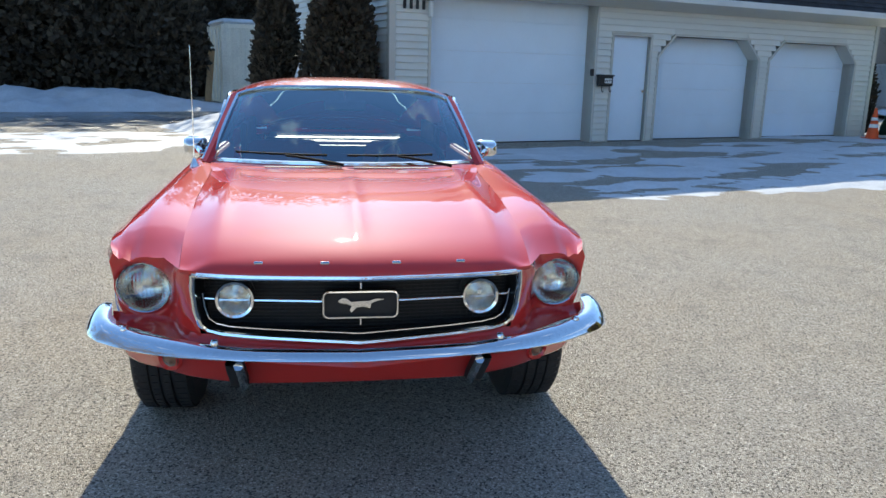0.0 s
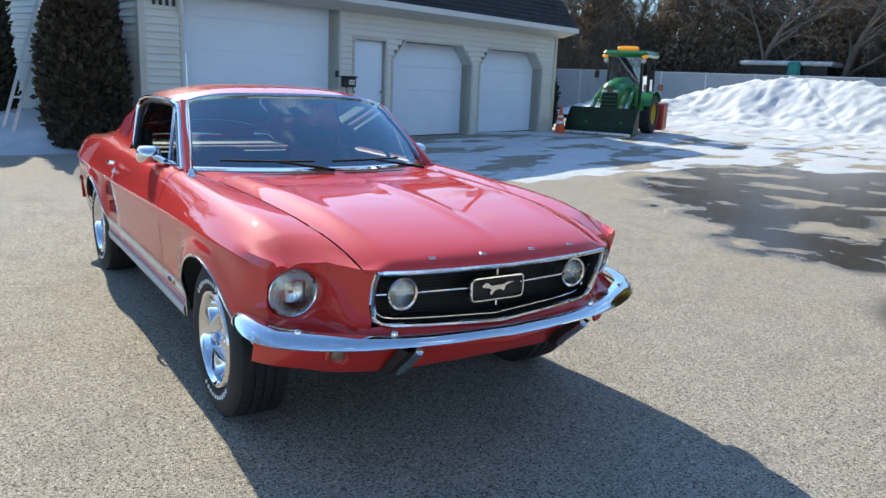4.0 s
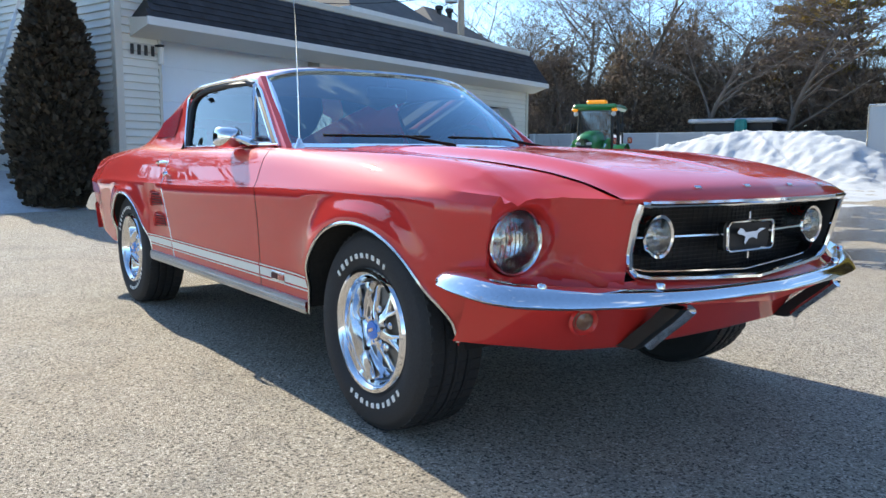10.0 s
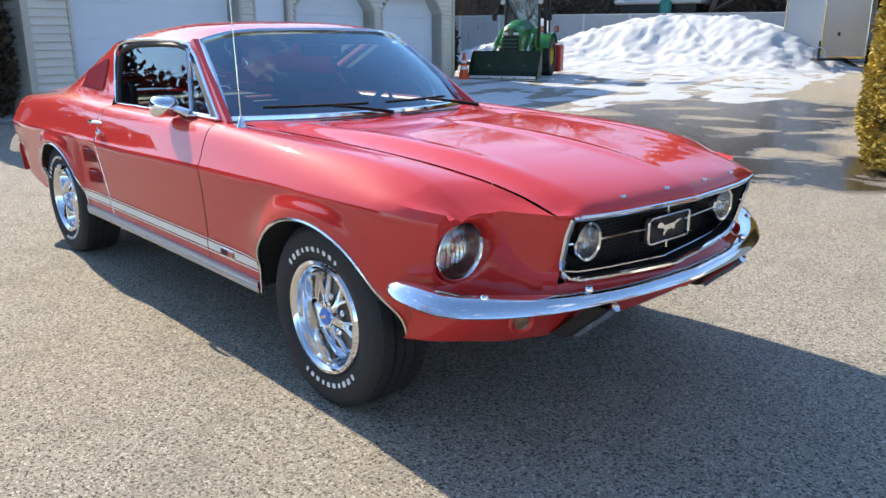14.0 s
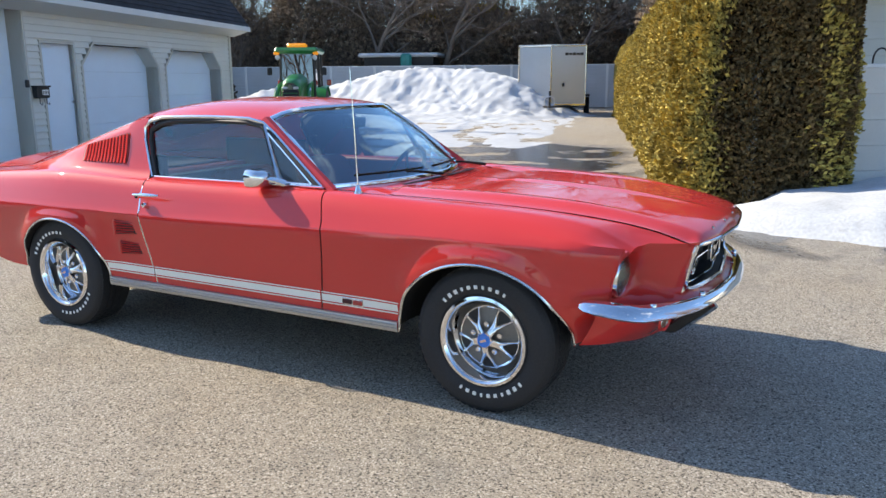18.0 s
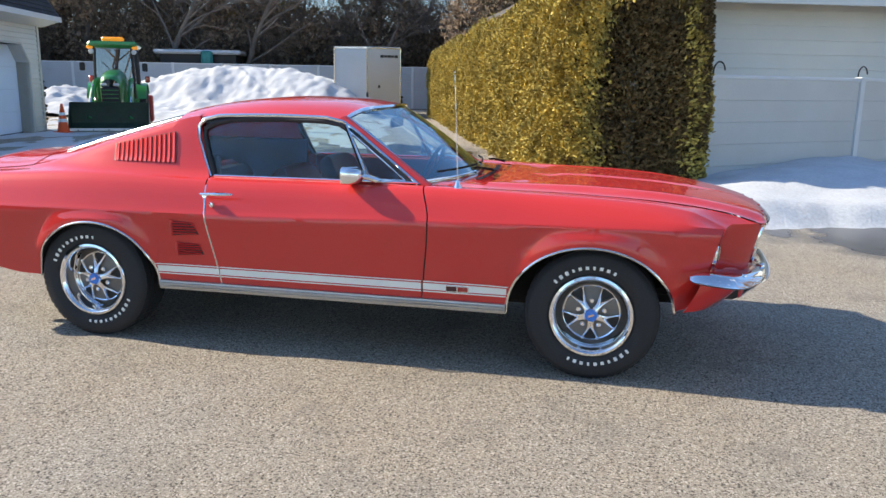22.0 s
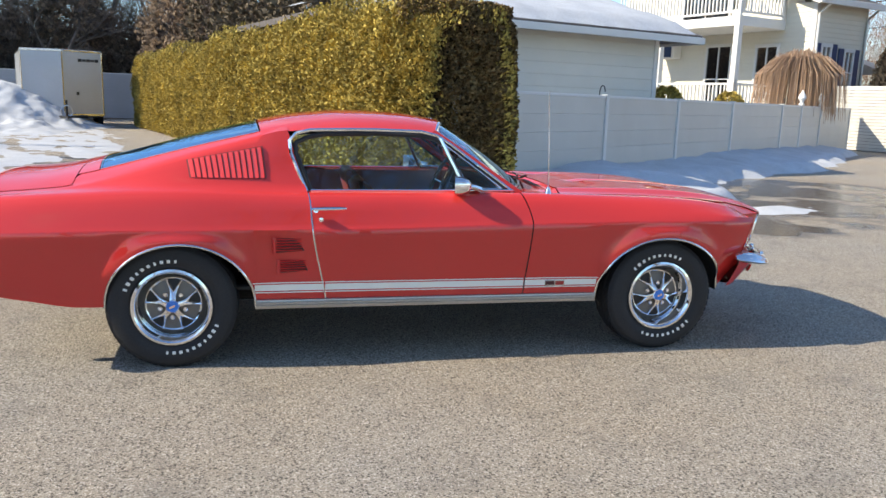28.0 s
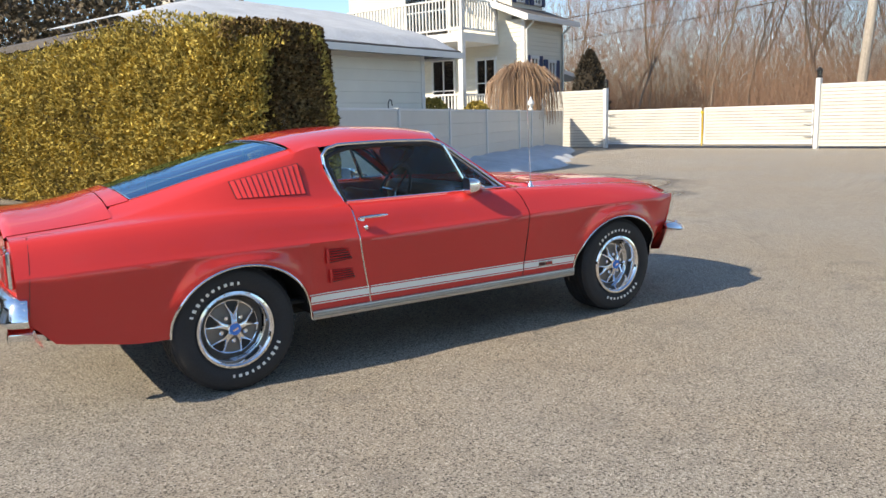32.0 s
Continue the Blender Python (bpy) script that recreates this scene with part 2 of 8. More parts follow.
def asphalt_material():
    """Weathered grey asphalt with stone chips, cracks, stains and meltwater."""
    ma = bpy.data.materials.new("asphalt")
    ma.use_nodes = True
    n, l = ma.node_tree.nodes, ma.node_tree.links
    p = n["Principled BSDF"]
    tc = n.new("ShaderNodeTexCoord")

    def tex(kind, **kw):
        t = n.new(kind)
        for k, v in kw.items():
            t.inputs[k].default_value = v
        l.new(tc.outputs["Object"], t.inputs["Vector"])
        return t

    def rng(src, a, b, c=0.0, d=1.0):
        m = n.new("ShaderNodeMapRange")
        for k, v in (("From Min", a), ("From Max", b), ("To Min", c), ("To Max", d)):
            m.inputs[k].default_value = v
        l.new(src, m.inputs["Value"])
        return m.outputs["Result"]

    def mixc(f, a, b, mode="MIX"):
        m = n.new("ShaderNodeMix")
        m.data_type, m.blend_type = "RGBA", mode
        for k, v in ((0, f), (6, a), (7, b)):
            if isinstance(v, (tuple, float, int)):
                m.inputs[k].default_value = v if k == 0 else (*v, 1)
            else:
                l.new(v, m.inputs[k])
        return m.outputs[2]

    chips = tex("ShaderNodeTexVoronoi", Scale=250.0)
    chips2 = tex("ShaderNodeTexVoronoi", Scale=150.0)
    broad = tex("ShaderNodeTexNoise", Scale=0.35, Detail=6.0, Roughness=0.6)
    mid = tex("ShaderNodeTexNoise", Scale=2.6, Detail=6.0, Roughness=0.65)
    grain = tex("ShaderNodeTexNoise", Scale=160.0, Detail=2.0)
    sep = n.new("ShaderNodeSeparateColor")
    l.new(chips.outputs["Color"], sep.inputs["Color"])
    sep2 = n.new("ShaderNodeSeparateColor")
    l.new(chips2.outputs["Color"], sep2.inputs["Color"])
    col = mixc(rng(sep.outputs[0], 0.0, 1.0), (0.235, 0.213, 0.182), (0.55, 0.505, 0.435))
    col = mixc(rng(sep2.outputs[1], 0.84, 0.95), col, (0.68, 0.645, 0.585))
    col = mixc(rng(sep2.outputs[0], 0.80, 0.93), col, (0.085, 0.078, 0.068))
    col = mixc(rng(broad.outputs["Fac"], 0.35, 0.65), col, (0.50, 0.46, 0.41), "OVERLAY")
    col = mixc(rng(mid.outputs["Fac"], 0.52, 0.74, 0.0, 0.55), col, (0.20, 0.183, 0.160))
    # clumps of stone and bare binder, a finger wide
    clump = tex("ShaderNodeTexNoise", Scale=70.0, Detail=4.0, Roughness=0.7)
    col = mixc(rng(clump.outputs["Fac"], 0.54, 0.68, 0.0, 0.62), col, (0.10, 0.091, 0.078))
    col = mixc(rng(clump.outputs["Fac"], 0.46, 0.34, 0.0, 0.45), col, (0.66, 0.61, 0.53))
    # scattered dark pits between the stones
    pits = tex("ShaderNodeTexVoronoi", Scale=48.0)
    sep3 = n.new("ShaderNodeSeparateColor")
    l.new(pits.outputs["Color"], sep3.inputs["Color"])
    pm = n.new("ShaderNodeMath")
    pm.operation = "MULTIPLY"
    l.new(rng(pits.outputs["Distance"], 0.18, 0.34, 1.0, 0.0), pm.inputs[0])
    l.new(rng(sep3.outputs[0], 0.50, 0.58, 0.0, 0.9), pm.inputs[1])
    col = mixc(pm.outputs[0], col, (0.07, 0.064, 0.056))
    # cracks: thin lines along the edges of large cells
    crack = tex("ShaderNodeTexVoronoi", Scale=0.75)
    crack.feature = "DISTANCE_TO_EDGE"
    warp = n.new("ShaderNodeVectorMath")
    warp.operation = "MULTIPLY_ADD"
    wn_ = tex("ShaderNodeTexNoise", Scale=3.0, Detail=4.0)
    l.new(wn_.outputs["Color"], warp.inputs[0])
    warp.inputs[1].default_value = (0.5, 0.5, 0.0)
    l.new(tc.outputs["Object"], warp.inputs[2])
    l.new(warp.outputs["Vector"], crack.inputs["Vector"])
    spot = tex("ShaderNodeTexNoise", Scale=0.55, Detail=2.0)
    cr = n.new("ShaderNodeMath")
    cr.operation = "MULTIPLY"
    l.new(rng(crack.outputs["Distance"], 0.0005, 0.004, 0.45, 0.0), cr.inputs[0])
    l.new(rng(spot.outputs["Fac"], 0.56, 0.68), cr.inputs[1])
    col = mixc(cr.outputs[0], col, (0.05, 0.047, 0.043))
    # meltwater: round the thawing snow by the hedge and before the garage
    wet = None
    for (cx, cy, r) in ((-1.4, 6.6, 1.5), (0.3, 5.5, 1.3), (-2.4, 8.6, 2.3), (-3.6, 11.2, 2.6), (8.3, 7.6, 2.6), (7.3, 5.4, 1.7), (-14.5, -5.5, 3.0), (2.6, 4.05, 1.0), (4.4, 3.7, 1.2), (5.8, 4.0, 1.1)):
        d = n.new("ShaderNodeVectorMath")
        d.operation = "DISTANCE"
        l.new(tc.outputs["Object"], d.inputs[0])
        d.inputs[1].default_value = (cx, cy, 0.03)
        w = rng(d.outputs["Value"], r * 1.25, r * 0.55)
        if wet is None:
            wet = w
        else:
            mx = n.new("ShaderNodeMath")
            mx.operation = "MAXIMUM"
            l.new(wet, mx.inputs[0])
            l.new(w, mx.inputs[1])
            wet = mx.outputs[0]
    wn2 = tex("ShaderNodeTexNoise", Scale=0.9, Detail=5.0, Roughness=0.55)
    wm = n.new("ShaderNodeMath")
    wm.operation = "MULTIPLY"
    l.new(wet, wm.inputs[0])
    l.new(rng(wn2.outputs["Fac"], 0.34, 0.52), wm.inputs[1])
    wetf = rng(wm.outputs[0], 0.25, 0.6)
    col = mixc(wetf, col, (0.045, 0.038, 0.031))
    l.new(col, p.inputs["Base Color"])
    ro = n.new("ShaderNodeMix")
    l.new(wetf, ro.inputs[0])
    ro.inputs[2].default_value, ro.inputs[3].default_value = 0.88, 0.14
    l.new(ro.outputs[0], p.inputs["Roughness"])
    p.inputs["Specular IOR Level"].default_value = 0.35
    bp = n.new("ShaderNodeBump")
    inv = rng(wetf, 0.0, 1.0, 0.95, 0.05)
    l.new(inv, bp.inputs["Strength"])
    bp.inputs["Distance"].default_value = 0.007
    l.new(chips.outputs["Distance"], bp.inputs["Height"])
    l.new(bp.outputs["Normal"], p.inputs["Normal"])
    return ma


ASPHALT = asphalt_material()
SNOW = material("snow", (0.52, 0.545, 0.57), 0.75, var=0.12, scale=2.0, fine=30, bump=0.6)
SNOW.node_tree.nodes["Principled BSDF"].inputs["Subsurface Weight"].default_value = 0.0
SLUSH = material("trodden_snow", (0.56, 0.58, 0.60), 0.45, var=0.14, scale=2.0, fine=25, bump=0.5)
SIDING = material("vinyl_siding", (0.70, 0.69, 0.63), 0.5, var=0.05, scale=1.2, fine=90, bump=0.03, each=0.02)
SIDING_TRIM = material("siding_trim", (0.56, 0.54, 0.48), 0.5, var=0.05, scale=2, fine=60, bump=0.02)
# white doors; the blue of the skylight on them is put into the colour
GARAGE_DOOR = material("skylight_blue_steel_door", (0.76, 0.87, 0.97), 0.35, var=0.03, scale=1.5, fine=70, bump=0.02)
SHINGLE = material("dark_shingle", (0.035, 0.036, 0.042), 0.9, var=0.3, scale=4, fine=120, bump=0.4, island=0.25)
WHITE_PAINT = material("white_paint", (0.68, 0.68, 0.66), 0.45, var=0.04, scale=3, fine=80, bump=0.03)
FENCE_VINYL = material("fence_vinyl", (0.57, 0.555, 0.51), 0.45, var=0.05, scale=1.5, fine=70, bump=0.03, each=0.03)
FENCE_GREY = material("grey_fence_board", (0.46, 0.47, 0.48), 0.55, var=0.08, scale=1.0, fine=60, bump=0.05)
RED = material("red_paint", (0.61, 0.037, 0.033), 0.5, spec=0.02, metal=0.0, coat=1.0, var=0.03, scale=1.2, fine=900, bump=0.0, rvar=0.03)
CHROME = material("chrome", (0.83, 0.84, 0.86), 0.06, metal=1.0, var=0.04, scale=4, fine=90, bump=0.008, rvar=0.03)
TRIM = material("bright_trim", (0.72, 0.73, 0.74), 0.16, metal=1.0, var=0.05, scale=5, fine=120, bump=0.01, rvar=0.04)
RED.node_tree.nodes["Principled BSDF"].inputs["Coat IOR"].default_value = 1.55
RED.node_tree.nodes["Principled BSDF"].inputs["Coat Roughness"].default_value = 0.015
ROCKER = material("ribbed_rocker_metal", (0.48, 0.49, 0.49), 0.36, metal=0.9, var=0.08, scale=3, fine=70, bump=0.03)
LAMP_SILVER = material("lamp_reflector_silver", (0.88, 0.87, 0.84), 0.10, metal=1.0, var=0.06, scale=20, fine=160, bump=0.10)
RUBBER = material("tyre_rubber", (0.022, 0.022, 0.024), 0.75, var=0.2, scale=8, fine=140, bump=0.12)
RUBBER_TRIM = material("black_rubber_trim", (0.018, 0.018, 0.02), 0.55, var=0.2, scale=8, fine=140, bump=0.05)
LETTER = material("raised_white_rubber", (0.86, 0.85, 0.80), 0.7, var=0.08, scale=20, fine=150, bump=0.05)
STEEL_GREY = material("argent_grey_wheel", (0.22, 0.195, 0.17), 0.45, metal=0.25, var=0.1, scale=8, fine=120, bump=0.03)
BLACK = material("black_paint", (0.012, 0.012, 0.013), 0.5, var=0.2, scale=6, fine=90, bump=0.04)
UNDER = material("underbody_black", (0.016, 0.015, 0.015), 0.9, var=0.3, scale=4, fine=60, bump=0.2)
WHITE_STRIPE = material("white_stripe_vinyl", (0.80, 0.79, 0.74), 0.35, coat=0.5, var=0.03, scale=4, fine=90, bump=0.0)
BLUE_CAP = material("blue_enamel", (0.03, 0.21, 0.72), 0.25, coat=0.6, var=0.1, scale=20, fine=200, bump=0.0)
VINYL = material("black_vinyl_trim", (0.02, 0.02, 0.022), 0.48, var=0.2, scale=10, fine=300, bump=0.1)
SCOOP_DARK = material("scoop_shadow_red", (0.07, 0.012, 0.012), 0.7, var=0.15, scale=6, fine=200, bump=0.06)
INTERIOR_RED = material("dark_red_interior", (0.20, 0.028, 0.026), 0.5, var=0.15, scale=6, fine=200, bump=0.06)
LENS = glass_material("lamp_glass", (0.97, 0.98, 0.97), 0.02, 0.02)
FLUTE = glass_material("lamp_flute_glass", (0.72, 0.74, 0.74), 0.20, 0.05)
WIPER = material("wiper_black", (0.014, 0.014, 0.015), 0.85, spec=0.15, var=0.2, scale=8, fine=140, bump=0.05)
PANE = glass_material("car_glass", (0.74, 0.87, 0.88), 0.03, 0.0, (0.85, 0.95, 1.0))
# sloping panes: extra mirror share, the reflected sky's blue put into its colour
WINDSHIELD = glass_material("windshield_glass", (0.84, 0.94, 0.94), 0.20, 0.0, (0.68, 0.89, 1.0))
SKY_BLUE_PANE = glass_material("sky_blue_rear_glass", (0.60, 0.80, 0.85), 0.32, 0.0, (0.48, 0.79, 1.0))
HOUSE_PANE = glass_material("house_glass", (0.20, 0.24, 0.28), 0.15)
AMBER = material("amber_lens", (0.22, 0.11, 0.07), 0.2, coat=0.5, var=0.1, scale=20, fine=200, bump=0.05)
RED_LENS = material("red_lens", (0.35, 0.01, 0.012), 0.15, coat=1.0, var=0.1, scale=20, fine=200, bump=0.05)

# ---- the plan ----
# The garage, the hedge and the car park's edges lie 18 degrees off the car's own line: U runs along the garage wall, V out of it.
YARD = radians(18)
UX, UY, VX, VY = -math.sin(YARD), math.cos(YARD), math.cos(YARD), math.sin(YARD)


def yard(u, v, z=0.0):
    return Vector((u * UX + v * VX, u * UY + v * VY, z))


def ground_z(x, y):
    v = x * VX + y * VY
    return 0.10 * smoothstep(-2.5, -7.5, v)


def axis_steps(lo, hi, near, step, far):
    a = list(np.arange(lo, hi + 1e-6, step))
    k = step
    while a[-1] < far:
        k *= 1.35
        a.append(a[-1] + k)
    k = step
    while a[0] > -far:
        k *= 1.35
        a.insert(0, a[0] - k)
    return a


gs = Shape()
gx = axis_steps(-16, 12, 0, 0.5, 900)
gs.grid([[(x, y, ground_z(x, y)) for y in axis_steps(-10, 30, 0, 0.5, 900)] for x in gx])
ground = part("ground", gs, ASPHALT, smooth=180)
tagged(ground, "worn grey asphalt yard with cracks, stains and meltwater", "ground", kind="structure")


def snow_field(name, label, x0, x1, y0, y1, height, step=0.12, mat=None):
    """A sheet of snow that dips under the ground where its height falls below nothing."""
    nx, ny = int((x1 - x0) / step) + 1, int((y1 - y0) / step) + 1
    xs, ys = np.linspace(x0, x1, nx), np.linspace(y0, y1, ny)
    h = [[max(-0.04, height(x, y)) for y in ys] for x in xs]
    s, idx = Shape(), {}
    for i in range(nx - 1):
        for j in range(ny - 1):
            if max(h[i][j], h[i + 1][j], h[i][j + 1], h[i + 1][j + 1]) > -0.012:
                q = []
                for a, b in ((i, j), (i + 1, j), (i + 1, j + 1), (i, j + 1)):
                    if (a, b) not in idx:
                        idx[a, b] = len(s.v)
                        s.v.append((xs[a], ys[b], ground_z(xs[a], ys[b]) + h[a][b]))
                    q.append(idx[a, b])
                s.f.append(tuple(q))
    ob = part(name, s, mat or SNOW, smooth=180, flip=True)
    return tagged(ob, label, "snow", kind="stuff")


def uv_of(x, y):
    return x * UX + y * UY, x * VX + y * VY


def mound(x, y, cx, cy, rx, ry, turn, h, p=2.0):
    c, s = math.cos(turn), math.sin(turn)
    a, b = ((x - cx) * c + (y - cy) * s) / rx, (-(x - cx) * s + (y - cy) * c) / ry
    d = (abs(a) ** p + abs(b) ** p)
    return h * math.exp(-d * 1.4)


def thin_snow(x, y):
    """The trodden, half-melted sheet before the garage and round the tractor."""
    u, v = uv_of(x, y)
    streak = fbm(u * 0.42, v * 1.5, 3.0, 5) + 0.35 * fbm(u * 1.6, v * 5.0, 9.0, 3)
    area = smoothstep(-7.9, -6.9, v) * smoothstep(-0.9, -2.6, v - 0.10 * (u - 8)) * smoothstep(2.2, 5.0, u)
    far = smoothstep(10.5, 14.0, u) * smoothstep(-12.5, -9, v) * smoothstep(1.8, -1.0, v - 0.05 * u) * smoothstep(34, 26, u)
    a = max(area, far)
    bias = 0.06 if u > 11 else 0.0
    return 0.030 * (streak + bias + 0.16) * a - 0.03 * (1 - a)


def pile_snow(x, y):
    u, v = uv_of(x, y)
    h = mound(x, y, -13.2, 27.0, 4.4, 2.3, 0.25, 1.55) + mound(x, y, -10.1, 26.2, 2.8, 1.9, 0.2, 0.85) + mound(x, y, -16.8, 25.8, 3.4, 2.2, 0.2, 0.85)
    h += mound(x, y, -19.5, 22.5, 2.2, 2.2, 0.0, 0.75) + 0.28 * smoothstep(20.5, 24, u) * smoothstep(1.5, -1.5, v)
    return h + (0.14 * fbm(x * 0.9, y * 0.9, 1.0, 5) + 0.10 * fbm(x * 2.6, y * 2.6, 2.0, 4) + 0.08 * abs(fbm(x * 5.5, y * 5.5, 6.0, 3))) * min(1, h * 2.2) - 0.16


def garden_snow(x, y):
    """The bank along the white fence and the foot of the hedge."""
    # distance in front of the fence line
    e = (x - 5.08) * 0.60 - (y - 8.64) * 0.80
    along = (x - 5.08) * 0.80 + (y - 8.64) * 0.60
    edge = curve((-8, 0.5), (-6.2, 0.95), (-5.6, 1.35), (-5.2, 1.85), (-4.0, 2.6), (-2.5, 3.1), (-1.2, 3.3), (-0.3, 2.5), (0.6, 1.6), (1.2, 1.45), (4.6, 1.4), (7.2, 1.8), (9, 1.5), (12.9, 1.0), (18, 0.3))(along)
    t = edge + 0.35 * fbm(x * 0.8, y * 0.8, 5.0, 4) - e
    t = min(t, (x - 1.42 - 0.20 * (y - 4.2)) * 0.9 + 0.25 * fbm(x * 1.1, y * 1.1, 2.0, 3))
    h = 0.22 * smoothstep(0.2, 2.4, t) + 0.17 * smoothstep(-0.02, 0.45, t) + 0.04 * smoothstep(0, 0.12, t)
    if t < 0:
        h = 0.06 * t
    h *= smoothstep(19, 16, along) if along > 0 else 1
    patch = mound(x, y, 6.2, 5.0, 1.0, 0.42, 0.35, 0.085) - 0.03
    return max(h + (0.04 * fbm(x * 1.1, y * 1.1, 7.0, 4) + 0.012 * fbm(x * 5, y * 5, 3.0, 3)) * smoothstep(0, 0.4, t) - 0.005, patch + 0.02 * fbm(x * 3, y * 3, 1.0, 3))


def left_snow(x, y):
    """The shovelled bank in front of the dark cedar wall and the container."""
    u, v = uv_of(x, y)
    t = 2.0 - abs(v + 19.6 + 0.04 * u)
    h = 0.65 * smoothstep(0, 1.6, t) * (0.75 + 0.5 * fbm(x * 0.5, y * 0.5, 4.0, 4)) * smoothstep(3.6, 1.0, u)
    h += 0.55 * mound(x, y, -11.3, -0.3, 1.5, 1.9, 0.3, 1.0) + 0.28 * mound(x, y, -9.6, 0.1, 1.1, 1.2, 0, 1.0) + 1.45 * mound(x, y, -20.3, -0.8, 1.9, 1.9, 0.3, 1.0) + 0.34 * mound(x, y, -12.6, -2.1, 1.3, 1.2, 0, 1.0)
    thin = 0.03 * (fbm(u * 0.7, v * 1.6, 8.0, 4) + 0.22) if -12.3 < v < -7.2 and u < 3.4 else -0.03
    edge = smoothstep(-12.3, -11.3, v) * smoothstep(-7.0, -8.6, v)
    return max(h + 0.04 * fbm(x * 3, y * 3, 6.0, 3) - 0.06, thin * edge - 0.03 * (1 - edge))


def added_snow_ridge(x, y):
    """A low unseen ridge behind the camera, added as a bright band in reflections."""
    u, v = uv_of(x, y)
    t = 1.5 - abs(u + 13.0 + 0.4 * fbm(v * 0.3, 0, 2.0, 3))
    return 0.5 * smoothstep(0, 1.3, t) * (0.8 + 0.5 * fbm(x * 0.6, y * 0.6, 4.0, 4)) - 0.04


# added ridge: brightens what the car's near side mirrors
snow_field("unseen_snow_ridge", "unseen low snow ridge behind the camera, added for the car's reflections", -18, 22, -22, -4, added_snow_ridge, 0.3)
snow_field("trodden_snow_sheet", "thin half-melted trodden snow on the asphalt", -20, 3, 0, 30, thin_snow, 0.11, SLUSH)
snow_field("snow_pile", "big ploughed heap of lumpy snow before the fence", -23, -4, 19, 31, pile_snow, 0.11)
snow_field("garden_snow_bank", "melting snow bank along the white fence", 0.6, 20, 3.4, 20, garden_snow, 0.12)
snow_field("shovelled_snow_bank", "shovelled snow bank at the dark cedar wall", -24, -6.2, -20, 3.4, left_snow, 0.13)


# ---- the garage ----
WALL_V = -7.9           # the plane of the front wall
GZ = 0.10               # its floor
GU0, GU1, GTOP, GDEEP = 3.60, 15.85, 3.62, 7.5
garage = thing("garage", "long beige vinyl-sided garage with four white doors and a dark mansard eave", "garage", kind="structure")
OPENINGS = (("garage_door", 4.36, 7.80, 2.72, 0.0), ("man_door", 8.22, 9.12, 2.02, 0.0), ("small_door", 9.36, 12.09, 2.06, 0.40), ("small_door", 12.43, 15.18, 2.06, 0.40))
DEEP = 0.34            # how far the doors stand back


def wall_box(s, u0, u1, v0, v1, z0, z1, b=0.0):
    m = Matrix(((VX, UX, 0, 0), (VY, UY, 0, 0), (0, 0, 1, 0), (0, 0, 0, 1)))
    return s.box(((v0 + v1) / 2, (u0 + u1) / 2, (z0 + z1) / 2), (v1 - v0, u1 - u0, z1 - z0), b, m)


YM = Matrix(((VX, UX, 0, 0), (VY, UY, 0, 0), (0, 0, 1, 0), (0, 0, 0, 1)))   # takes (v, u, z) to the world
s = Shape()
ed = GU0
for _, a, b, top, _c in OPENINGS:
    wall_box(s, ed, a, WALL_V - DEEP - 0.01, WALL_V - 0.02, GZ - 0.3, GTOP)
    wall_box(s, a, b, WALL_V - DEEP - 0.01, WALL_V - 0.02, GZ + top, GTOP)
    ed = b
wall_box(s, ed, GU1, WALL_V - DEEP - 0.01, WALL_V - 0.02, GZ - 0.3, GTOP)
wall_box(s, GU0, GU0 + 0.18, WALL_V - GDEEP, WALL_V - DEEP - 0.01, GZ - 0.3, GTOP)
wall_box(s, GU1 - 0.18, GU1, WALL_V - GDEEP, WALL_V - DEEP - 0.01, GZ - 0.3, GTOP)
wall_box(s, GU0, GU1, WALL_V - GDEEP - 0.18, WALL_V - GDEEP, GZ - 0.3, GTOP)
part("wall", s, SIDING, garage, smooth=None)
s = Shape()
wall_box(s, GU0 - 0.05, GU1 + 0.05, WALL_V - GDEEP - 0.2, WALL_V + 0.02, GTOP, GTOP + 0.12, 0.01)
part("flat_roof", s, SIDING_TRIM, garage, smooth=None)
s = Shape()
wall_box(s, GU0, GU1, WALL_V - GDEEP, WALL_V - DEEP - 0.01, GZ - 0.3, GZ)
part("floor_slab", s, FENCE_GREY, garage, smooth=None)


def plank(u0, u1, z0, face_v, out=1, along_v=None):
    """One overlapped siding board: top edge tucked in, bottom edge proud."""
    s = Shape()
    h = 0.115
    pr = [(0.0, 0.0), (0.032, 0.002), (0.032, 0.014), (0.003, h), (0.0, h)]
    if along_v is None:
        rows = [[YM @ Vector((face_v + d, u, z0 + z)) for d, z in pr] for u in (u0, u1)]
    else:
        rows = [[YM @ Vector((v, u0 + out * d, z0 + z)) for d, z in pr] for v in along_v]
    return s.grid(rows)


EDGE = 0.045            # width of the casings


def siding(parent, u0, u1, z0, z1):
    z = z0
    while z < z1 - 0.06:
        cuts = [(u0, u1)]
        for _, a, b, top, c in OPENINGS:
            if z < GZ + top + 0.05:
                m = max(0.0, z - (GZ + top - c)) if c else 0.0
                nxt = []
                for p, q in cuts:
                    if q <= a - EDGE or p >= b + EDGE:
                        nxt.append((p, q))
                    else:
                        nxt += [(p, a - EDGE + min(m, c)), (b + EDGE - min(m, c), q)]
                cuts = nxt
        for p, q in cuts:
            if q - p > 0.03:
                part("siding_board", plank(p, q, z, WALL_V - 0.02), SIDING, parent, smooth=None)
        z += 0.115


